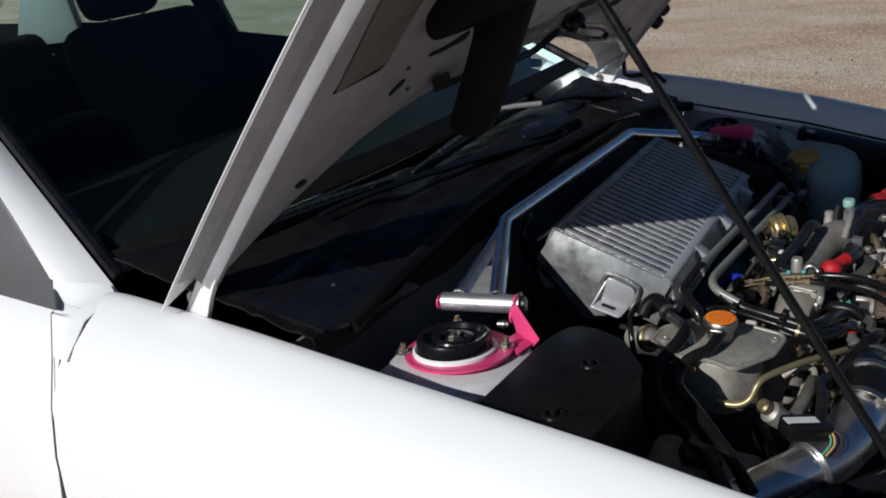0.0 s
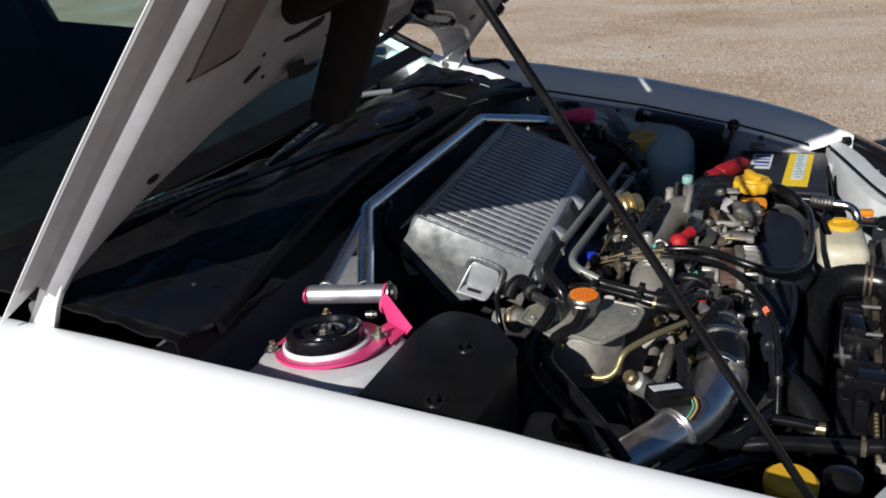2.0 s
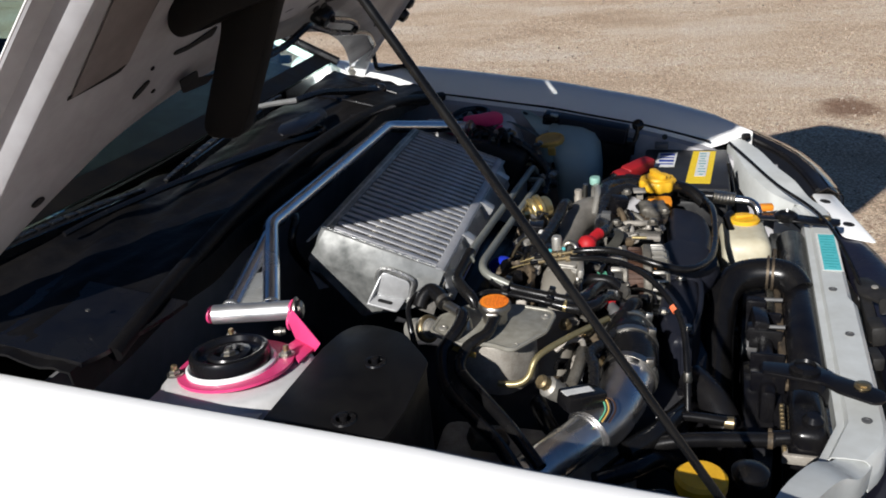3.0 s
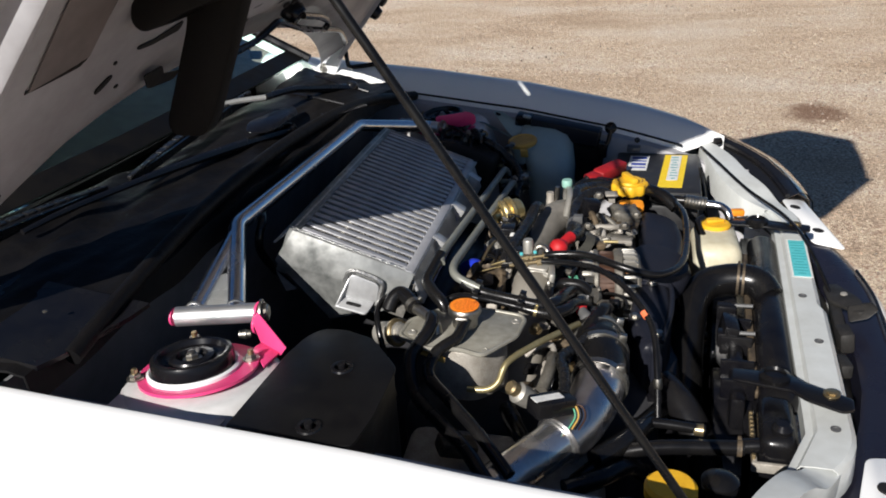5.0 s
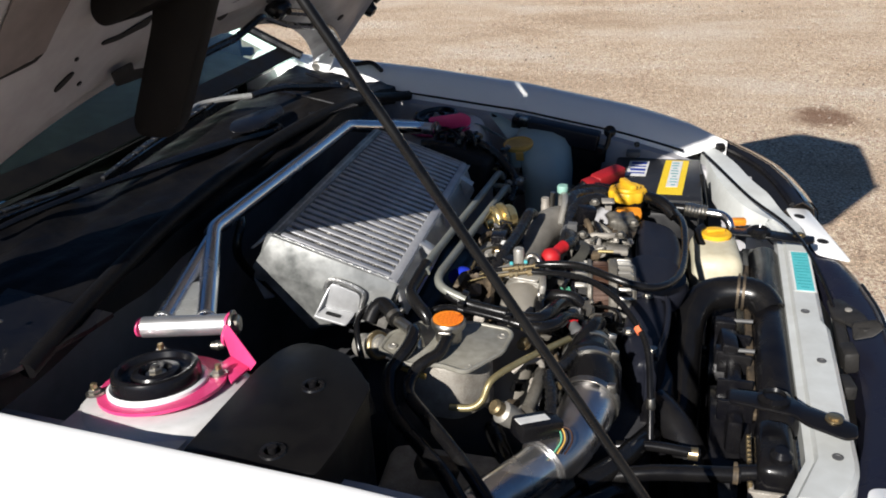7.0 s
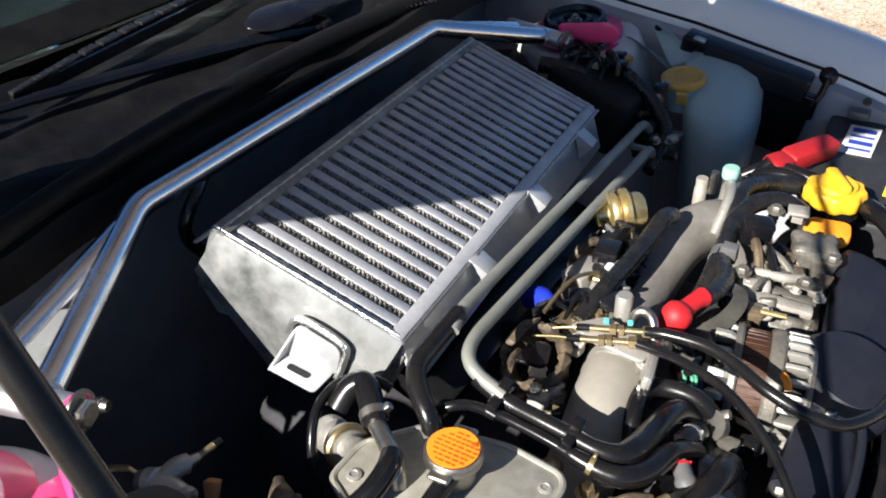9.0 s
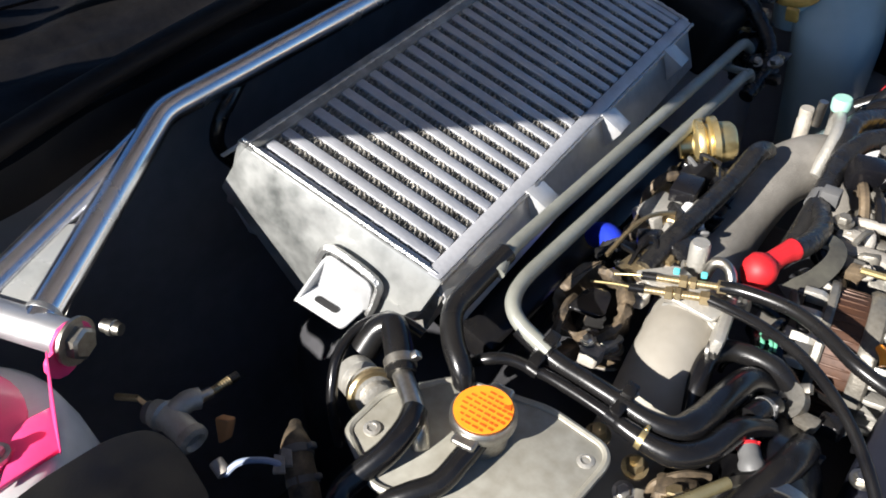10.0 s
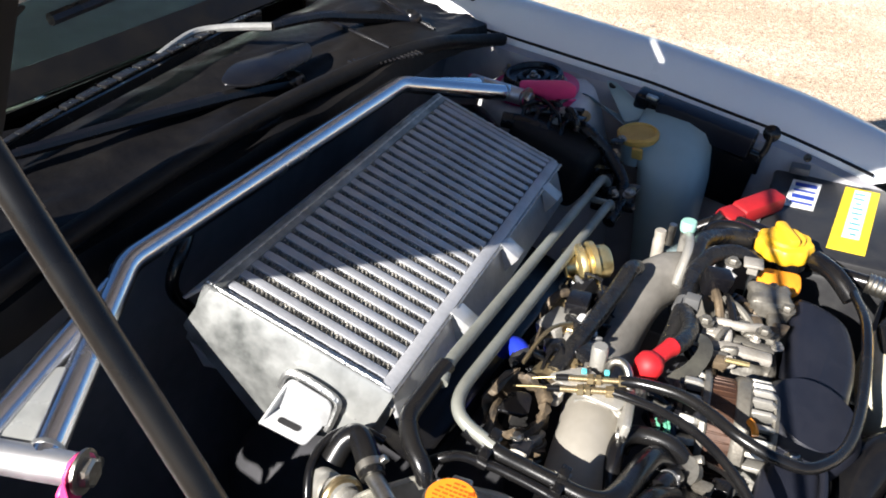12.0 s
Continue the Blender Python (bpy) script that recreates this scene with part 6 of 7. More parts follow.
clutter(psp, 0.455, 0.54, 0.045, 0.205, 0.785, 0.802, 34, 3, ["cast_dark", "cast_dark", "cast", "black_paint", "brown"])
clutter(psp, 0.44, 0.50, -0.045, 0.05, 0.772, 0.792, 14, 8, ["cast_dark", "black_paint", "plastic", "black_paint"])
clutter(loom, 0.30, 0.36, -0.045, 0.12, 0.782, 0.805, 36, 4, ["tape", "plastic", "brown", "cast", "tape"])
clutter(eng, 0.30, 0.36, -0.16, -0.06, 0.76, 0.785, 16, 5, ["brown", "black_paint", "cast"])
clutter(eng, 0.345, 0.43, -0.10, -0.03, 0.792, 0.806, 14, 6, ["cast", "cast_light", "cast", "brown"])
clutter(eng, 0.42, 0.52, -0.30, -0.18, 0.735, 0.775, 24, 7, ["cast", "black_paint", "brown", "rubber"])
clutter(hs, 0.44, 0.53, -0.19, -0.06, 0.755, 0.775, 22, 9, ["cast_dark", "black_paint", "rubber", "black_paint"])

# belt covers
def cover(name, pts, depth, label):
    ob = thing(name, (sum(p[0] for p in pts) / len(pts), sum(p[1] for p in pts) / len(pts), 0.6), label, "engine cover", "belt covers")
    part("cover_shell", prism(rounded(pts, 0.03, 6), depth, 0.012, None, 4), "cover", ob)
    return ob


cv = cover("belt_cover", [(0.535, 0.235, 0.79), (0.60, 0.215, 0.785), (0.618, 0.14, 0.782), (0.612, 0.02, 0.778), (0.572, -0.02, 0.78), (0.55, 0.06, 0.784)], (0, 0, -0.16), "dark blue-black plastic belt cover with soft corners")
part("cover_bulge", lathe([(0.05, -0.03), (0.052, 0.0), (0.044, 0.012), (0, 0.014)], (0.582, 0.02, 0.778), (0.25, -0.1, 1), 32), "cover", cv)
cv2 = cover("belt_cover", [(0.55, -0.03, 0.772), (0.60, -0.01, 0.77), (0.61, -0.10, 0.765), (0.60, -0.19, 0.757), (0.575, -0.20, 0.755), (0.545, -0.14, 0.762)], (0, 0, -0.2), "dark blue-black lower belt cover")
for q in ((0.575, -0.03, 0.772), (0.592, -0.165, 0.760), (0.556, -0.13, 0.765)):
    part("cover_bolt", hexbolt(q, (0, 0, 1), 0.006, 0.005), "steel", cv2)
part("cover_lip", tube([(0.552, -0.035, 0.771), (0.598, -0.02, 0.769), (0.607, -0.10, 0.765), (0.597, -0.182, 0.757)], 0.004, 8), "cover", cv2)

# oil filler
of = thing("oil_filler", (0.512, 0.315, 0.6), "black oil filler neck with a yellow knurled cap", "oil filler")
part("filler_tube", tube([(0.515, 0.29, 0.60), (0.514, 0.30, 0.70), (0.512, 0.312, 0.79)], 0.024, 20), "plastic", of)
part("neck_collar", lathe([(0.030, -0.012), (0.031, 0.0), (0.028, 0.004)], (0.512, 0.312, 0.79), (0, 0.05, 1), 28), "plastic", of)
own = bmesh.new()
n_k = 48
prof = [(0.9, -0.004), (1.0, 0.0), (1.0, 0.012), (0.94, 0.016), (0.7, 0.017), (0.66, 0.021), (0.3, 0.022)]
rings = []
for kr, h in prof:
    rings.append([own.verts.new((0.512 + 0.034 * kr * (1 + 0.05 * math.cos(9 * a) * (kr > 0.85)) * math.cos(a), 0.312 + 0.034 * kr * (1 + 0.05 * math.cos(9 * a) * (kr > 0.85)) * math.sin(a), 0.794 + h)) for a in [2 * math.pi * k / n_k for k in range(n_k)]])
for a, b in zip(rings, rings[1:]):
    for k in range(n_k):
        own.faces.new((a[k], a[(k + 1) % n_k], b[(k + 1) % n_k], b[k]))
own.faces.new(rings[-1])
own.faces.new(rings[0])
part("filler_cap", own, "yellow", of, "yellow knurled oil filler cap")
part("cap_grip", box((0.512, 0.312, 0.818), (0.014, 0.05, 0.012), rot(0, 0, 30), 0.004), "yellow", of)
ds = thing("dipstick", (0.517, 0.258, 0.6), "orange dipstick handle ring", "dipstick")
part("dipstick_handle", prism(rounded([(0.495, 0.262, 0.784), (0.54, 0.268, 0.784), (0.545, 0.242, 0.778), (0.532, 0.230, 0.775), (0.505, 0.228, 0.775), (0.492, 0.242, 0.778)], 0.008), (0, 0, 0.010), 0.003), "orange_plastic", ds)
part("dipstick_tube", tube([(0.517, 0.25, 0.775), (0.515, 0.255, 0.6)], 0.005, 8), "steel", ds)

# power steering and air-conditioning hoses at the far side
fh = thing("pressure_hoses", (0.5, 0.38, 0.7), "black hoses with a crimped steel end", "hoses")
part("hose", tube([(0.40, 0.35, 0.775), (0.43, 0.36, 0.79), (0.47, 0.362, 0.788), (0.51, 0.355, 0.78), (0.56, 0.335, 0.772), (0.615, 0.325, 0.772)], 0.0095, 12), "rubber", fh)
part("hose", tube([(0.415, 0.295, 0.785), (0.425, 0.32, 0.797), (0.45, 0.328, 0.80), (0.475, 0.325, 0.795), (0.505, 0.34, 0.775)], 0.0095, 12), "rubber", fh)
part("hose", tube([(0.55, 0.30, 0.80), (0.575, 0.275, 0.80), (0.60, 0.255, 0.785)], 0.0115, 12), "rubber", fh)
part("crimp_collar", ribbed([(0.615, 0.325, 0.772), (0.635, 0.323, 0.77), (0.655, 0.322, 0.768)], 0.0125, 0.012, 0.06, 16), "steel", fh, "crimped steel collar")
part("metal_pipe", tube([(0.655, 0.322, 0.768), (0.68, 0.318, 0.766), (0.695, 0.305, 0.755), (0.70, 0.30, 0.72)], 0.008, 12), "polished", fh)
part("hose", ribbed([(0.285, 0.33, 0.76), (0.288, 0.37, 0.775), (0.278, 0.405, 0.79), (0.25, 0.425, 0.815), (0.215, 0.43, 0.84), (0.17, 0.45, 0.85)], 0.009, 0.006, 0.06, 12), "tape", fh)

# ---- washer bottle ----
wb = thing("washer_bottle", (0.29, 0.5, 0.56), "milky plastic washer bottle with an amber cap", "washer bottle")
rows = []
for z, sx, sy, ox, oy in ((0.56, 0.036, 0.052, 0.330, 0.510), (0.66, 0.043, 0.062, 0.332, 0.513), (0.745, 0.048, 0.070, 0.330, 0.517), (0.785, 0.048, 0.069, 0.325, 0.520), (0.805, 0.046, 0.063, 0.314, 0.527), (0.816, 0.036, 0.052, 0.297, 0.538), (0.82, 0.016, 0.026, 0.280, 0.55)):
    ring = []
    for k in range(33):
        a = 2 * math.pi * k / 32
        c, s = math.cos(a), math.sin(a)
        e = 0.62
        y_w = oy + sy * math.copysign(abs(s) ** e, s)
        ring.append(V(ox + sx * math.copysign(abs(c) ** e, c), y_w, z + 0.26 * max(0.0, y_w - 0.47) * max(0.0, (z - 0.66) / 0.15)))
    rows.append(ring)
own = sheet(rows)
bmesh.ops.remove_doubles(own, verts=own.verts, dist=0.0005)
bmesh.ops.holes_fill(own, edges=[e for e in own.edges if e.is_boundary], sides=0)
part("bottle_body", own, "bottle", wb, "milky bluish plastic body")
part("filler_neck", lathe([(0.024, -0.03), (0.024, 0.01)], (0.272, 0.492, 0.815), (-0.05, -0.12, 1), 24), "bottle", wb)
part("washer_cap", lathe([(0.029, -0.003), (0.031, 0.0), (0.031, 0.006), (0.027, 0.009), (0.025, 0.006), (0, 0.006)], (0.272, 0.490, 0.824), (-0.05, -0.12, 1), 32), "amber", wb, "amber plastic snap cap")
part("cap_tab", box((0.282, 0.456, 0.812), (0.016, 0.006, 0.02), rot(20, 0, 0), 0.002), "amber", wb)
part("mounting_lug", prism(rounded([(0.186, 0.582, 0.866), (0.204, 0.57, 0.872), (0.222, 0.562, 0.866), (0.272, 0.555, 0.835), (0.24, 0.525, 0.825)], 0.01), (0.004, 0.004, -0.006), 0.002), "bottle", wb)
part("mounting_lug", prism(rounded([(0.158, 0.548, 0.85), (0.172, 0.535, 0.856), (0.192, 0.527, 0.852), (0.255, 0.515, 0.818), (0.23, 0.55, 0.825)], 0.01), (0.004, 0.004, -0.006), 0.002), "bottle", wb)
for q in ((0.203, 0.57, 0.8625), (0.177, 0.538, 0.8435)):
    part("lug_hole", lathe([(0.006, 0), (0.006, 0.002)], q, (0.3, -0.3, 1), 14), "deep_black", wb)

# ---- battery ----
bt = thing("battery", (0.56, 0.47, 0.58), "black car battery with yellow label and red terminal cover", "battery")
BTURN = rot(0, 0, 2)
part("case", box((0.555, 0.475, 0.672), (0.165, 0.235, 0.175), BTURN, 0.008), "battery", bt)
part("case_lid", box((0.555, 0.475, 0.772), (0.172, 0.242, 0.03), BTURN, 0.006), "battery", bt)
part("label", prism([(0.567, 0.578, 0.7875), (0.614, 0.580, 0.7875), (0.607, 0.382, 0.7875), (0.560, 0.380, 0.7875)], (0, 0, 0.0006), 0), "lab_yellow", bt, "yellow battery label")
part("label_panel", prism([(0.580, 0.572, 0.7885), (0.602, 0.573, 0.7885), (0.597, 0.42, 0.7885), (0.575, 0.418, 0.7885)], (0, 0, 0.0005), 0), "lab_white", bt)
for k in range(9):
    part("label_bar", box((0.588, 0.43 + 0.016 * k, 0.7893), (0.014 if k % 3 else 0.008, 0.004, 0.0004), BTURN, 0), "teal_dark", bt)
part("label", prism([(0.495, 0.565, 0.7875), (0.535, 0.567, 0.7875), (0.533, 0.475, 0.7875), (0.493, 0.473, 0.7875)], (0, 0, 0.0006), 0), "lab_white", bt, "white and blue battery label")
for k in range(4):
    part("label_bar", box((0.515, 0.49 + 0.02 * k, 0.7887), (0.03, 0.012 if k % 2 else 0.006, 0.0004), BTURN, 0), "lab_blue", bt)
part("terminal_cover", box((0.464, 0.418, 0.804), (0.03, 0.085, 0.026), rot(0, 8, -30), 0.007), "shaded_red", bt, "red plastic terminal cover, darkened for shade")
part("terminal_cover", box((0.436, 0.370, 0.80), (0.03, 0.035, 0.028), rot(0, 8, -30), 0.007), "shaded_red", bt)
part("battery_lead", tube([(0.43, 0.355, 0.812), (0.415, 0.348, 0.785), (0.40, 0.34, 0.74)], 0.009, 10), "rubber", bt)
part("hold_down_rod", tube([(0.64, 0.47, 0.80), (0.655, 0.45, 0.72), (0.66, 0.43, 0.6)], 0.004, 8), "rubber", bt)
part("tray", box((0.555, 0.475, 0.57), (0.2, 0.27, 0.03), BTURN, 0.006), "black_paint", bt)
bt.location.z -= 0.011

# fuse box on the far inner wing and small brackets
fb = thing("relay_box", (0.36, 0.62, 0.74), "long black relay box on the inner wing", "relay box")
part("box_body", box((0.335, 0.572, 0.828), (0.19, 0.035, 0.045), rot(6, 10, -1), 0.006, None, 3), "plastic", fb)
part("box_lid", box((0.352, 0.565, 0.83), (0.15, 0.032, 0.036), rot(6, 10, -1), 0.004), "cover", fb)
part("box_skirt", box((0.35, 0.572, 0.77), (0.17, 0.02, 0.10), rot(0, 10, -1), 0.004), "black_paint", fb)
part("box_clip", box((0.27, 0.556, 0.862), (0.018, 0.010, 0.006), rot(0, 10, 0), 0.002), "steel", fb)
ck = thing("wing_clip", (0.50, 0.625, 0.74), "black plastic wiring clip on the inner wing", "clip")
part("clip_head", lathe([(0.012, 0), (0.013, 0.006), (0.008, 0.01), (0, 0.01)], (0.449, 0.586, 0.832), (0, -1, 0.3), 16), "plastic", ck)
part("clip_strap", tube([(0.449, 0.578, 0.83), (0.446, 0.574, 0.81), (0.44, 0.57, 0.795), (0.437, 0.57, 0.77)], 0.005, 8), "plastic", ck)
part("clip_head", lathe([(0.006, 0), (0.006, 0.006), (0, 0.007)], (0.506, 0.584, 0.807), (0, -1, 0.2), 12), "plastic", ck)
part("clip_bracket", box((0.50, 0.575, 0.79), (0.028, 0.02, 0.012), None, 0.002), "cable_grey", ck)

# ---- radiator, fans and front panel ----
rad = thing("radiator", (0.74, 0, 0.36), "black radiator with plastic top tank and hoses", "radiator")
part("radiator_core", box((0.735, 0.0, 0.53), (0.03, 0.66, 0.34), None, 0.003), "black_paint", rad)
part("top_tank", sweep([(0.752, -0.26, 0.716), (0.752, -0.25, 0.716), (0.752, 0.25, 0.716), (0.752, 0.26, 0.716)], [0.018, 0.025, 0.025, 0.018], 24), "plastic", rad, "black plastic top tank")
part("core_edge", box((0.722, -0.01, 0.716), (0.010, 0.44, 0.012), None, 0.002), "brown", rad, "tan crimped core edge")
for y in (-0.105, -0.02):
    part("shroud_pin", tube([(0.70, y, 0.738), (0.726, y - 0.004, 0.741)], 0.003, 8), "cable_grey", rad)
    part("shroud_tab", box((0.688, y, 0.728), (0.03, 0.022, 0.024), None, 0.004), "plastic", rad)
part("tank_flange", box((0.735, 0, 0.69), (0.055, 0.64, 0.012), None, 0.003), "plastic", rad)
part("end_box", box((0.744, -0.305, 0.712), (0.044, 0.105, 0.05), None, 0.014, None, 4), "black_paint", rad, "dusty radiator end box with metal crimps")
part("crimp_strip", box((0.742, -0.362, 0.70), (0.056, 0.006, 0.014), None, 0.002), "cast", rad)
part("crimp_strip", box((0.718, -0.31, 0.70), (0.006, 0.105, 0.014), None, 0.002), "cast", rad)
part("crimp_strip", box((0.769, -0.31, 0.706), (0.004, 0.10, 0.012), None, 0.001), "cast", rad)
part("outlet_stub", tube([(0.70, -0.342, 0.712), (0.735, -0.338, 0.716)], 0.010, 14), "black_paint", rad)
part("drain_lug", lathe([(0.012, -0.01), (0.013, 0.02), (0.008, 0.026), (0, 0.026)], (0.748, -0.335, 0.722), (0, 0, 1), 18), "black_paint", rad)
for k in range(11):
    part("crimp_tab", box((0.7165, -0.355 + 0.009 * k, 0.708), (0.005, 0.005, 0.010), None, 0.001), "brass", rad)
part("top_hose", tube([(0.752, 0.04, 0.725), (0.735, 0.06, 0.74), (0.70, 0.065, 0.742), (0.66, 0.055, 0.735), (0.638, 0.02, 0.72), (0.632, -0.04, 0.69), (0.632, -0.12, 0.65), (0.63, -0.2, 0.6)], 0.0255, 20), "rubber", rad, "thick black top radiator hose")
for x in (0.714, 0.706):
    part("hose_clamp", clamp_ring((x, 0.065, 0.742), (1, -0.05, 0), 0.0258, 0.004), "brown", rad)
part("side_hose", tube([(0.705, -0.345, 0.712), (0.66, -0.352, 0.712), (0.60, -0.362, 0.71), (0.55, -0.375, 0.70), (0.50, -0.42, 0.68), (0.46, -0.47, 0.66)], 0.0098, 14), "rubber", rad, "straight black hose")
part("hose_clamp", clamp_ring((0.70, -0.346, 0.712), (1, 0, 0), 0.0102, 0.006), "brown", rad)
part("side_hose", tube([(0.66, -0.30, 0.70), (0.60, -0.302, 0.705), (0.56, -0.305, 0.70)], 0.007, 12), "rubber", rad)
part("hose_end", lathe([(0.0078, -0.006), (0.0085, 0.006)], (0.652, -0.30, 0.70), (1, 0, 0), 14), "brass", rad)
part("lower_hose", tube([(0.60, -0.20, 0.70), (0.63, -0.235, 0.69), (0.655, -0.27, 0.66), (0.675, -0.29, 0.6)], 0.022, 16), "plastic", rad)


def fan(cy):
    fn = thing("radiator_fan", (0.69, cy, 0.42), "black plastic electric radiator fan and shroud", "fan", "radiator fans")
    part("shroud", lathe([(0.135, -0.02), (0.15, -0.018), (0.15, 0.02), (0.135, 0.02), (0.135, -0.02)], (0.69, cy, 0.54), (1, 0, 0), 40), "plastic", fn)
    part("motor", lathe([(0.035, -0.035), (0.038, 0.01), (0.03, 0.02), (0, 0.02)], (0.685, cy, 0.54), (1, 0, 0), 24), "plastic", fn)
    for k in range(5):
        a = 2 * math.pi * k / 5 + 0.3
        d = V(0, math.cos(a), math.sin(a))
        part("blade", prism([V(0.69, cy, 0.54) + d * 0.035 - V(0, d.z, -d.y) * 0.012, V(0.69, cy, 0.54) + d * 0.13 - V(0, d.z, -d.y) * 0.03, V(0.70, cy, 0.54) + d * 0.13 + V(0, d.z, -d.y) * 0.03, V(0.70, cy, 0.54) + d * 0.035 + V(0, d.z, -d.y) * 0.012], (0.003, 0, 0), 0), "plastic", fn)
    for k in range(4):
        a = math.pi / 4 + k * math.pi / 2
        part("shroud_arm", tube([(0.675, cy + 0.03 * math.cos(a), 0.54 + 0.03 * math.sin(a)), (0.675, cy + 0.14 * math.cos(a), 0.54 + 0.14 * math.sin(a))], 0.006, 6), "plastic", fn)


fan(-0.17)
fan(0.17)
part("fan_shroud_top", box((0.70, -0.14, 0.70), (0.02, 0.24, 0.05), None, 0.006), "plastic", rad)
for y in (-0.06, -0.115, -0.18, -0.23):
    part("shroud_rib", box((0.70, y, 0.722), (0.045, 0.006, 0.03), None, 0.002), "plastic", rad)
part("fan_plug", box((0.69, -0.09, 0.735), (0.022, 0.05, 0.03), rot(0, 10, 5), 0.004), "plastic", rad, "black fan wiring plug")

# front panel
panel_rows = []
for i in range(45):
    y = -0.405 + 0.81 * i / 44
    bend = max(0.0, abs(y) - 0.33)
    x_r, x_f = 0.774 - 0.35 * bend, (0.831 if y < 0.0 else 0.825) - 5.0 * bend ** 2
    z = 0.742
    panel_rows.append([V(x_r, y, z - 0.03), V(x_r + 0.001, y, z - 0.008), V(x_r + 0.002, y, z - 0.0075), V(x_r + 0.010, y, z - 0.0075), V(x_r + 0.014, y, z - 0.001), V((x_r + x_f) / 2, y, z), V(x_f - 0.006, y, z - 0.0005), V(x_f, y, z - 0.006), V(x_f + 0.002, y, z - 0.045)])
front_panel = part("front_panel", sheet(panel_rows, 0.0015), "dusty_white", car, "white painted front crossmember")
part("panel_sticker", prism([(0.790, 0.235, 0.7427), (0.822, 0.235, 0.7427), (0.822, 0.085, 0.7427), (0.790, 0.085, 0.7427)], (0, 0, 0.0005), 0), "lab_white", front_panel)
part("panel_sticker", prism([(0.793, 0.23, 0.7433), (0.819, 0.23, 0.7433), (0.819, 0.088, 0.7433), (0.793, 0.088, 0.7433)], (0, 0, 0.0006), 0), "teal", front_panel, "teal service sticker")
for k in range(12):
    part("sticker_bar", box((0.806, 0.098 + 0.011 * k, 0.7441), (0.021 if k % 4 else 0.012, 0.0022, 0.0004), None, 0), "teal_dark", front_panel)
for y, w in ((0.27, 0.0), (-0.25, -0.035)):
    ends = [(0.69, y - 0.010, 0.752), (0.762, y - 0.018 + w * 0.2, 0.753), (0.777, y - 0.024 + w * 0.5, 0.753), (0.818, y - 0.022 + w, 0.750), (0.832, y - 0.014 + w, 0.749), (0.834, y + 0.010 + w, 0.749), (0.777, y + 0.012 + w * 0.4, 0.753), (0.762, y + 0.016, 0.753), (0.69, y + 0.018, 0.752)]
    st = part("radiator_strap", prism(rounded(ends, 0.005), (0, 0, 0.005), 0.002), "black_paint", car, "black radiator retaining strap")
    part("strap_bolt", hexbolt((0.808, y + 0.003 + w * 0.75, 0.757), (0, 0, 1), 0.007, 0.004), "brass", st)
    part("strap_rubber", lathe([(0.019, -0.004), (0.02, 0.006), (0.014, 0.010), (0.012, 0.006), (0, 0.006)], (0.742, y + 0.0, 0.757), (0, 0, 1), 18), "rubber", st)
for y, x in ((0.02, 0.80), (-0.118, 0.81), (-0.328, 0.808)):
    part("panel_stamp", lathe([(0.006, 0), (0.0064, 0.001), (0.004, 0.0012), (0.0036, 0.0003), (0, 0.0003)], (x, y, 0.7425), (0, 0, 1), 18), "cable_grey", front_panel)
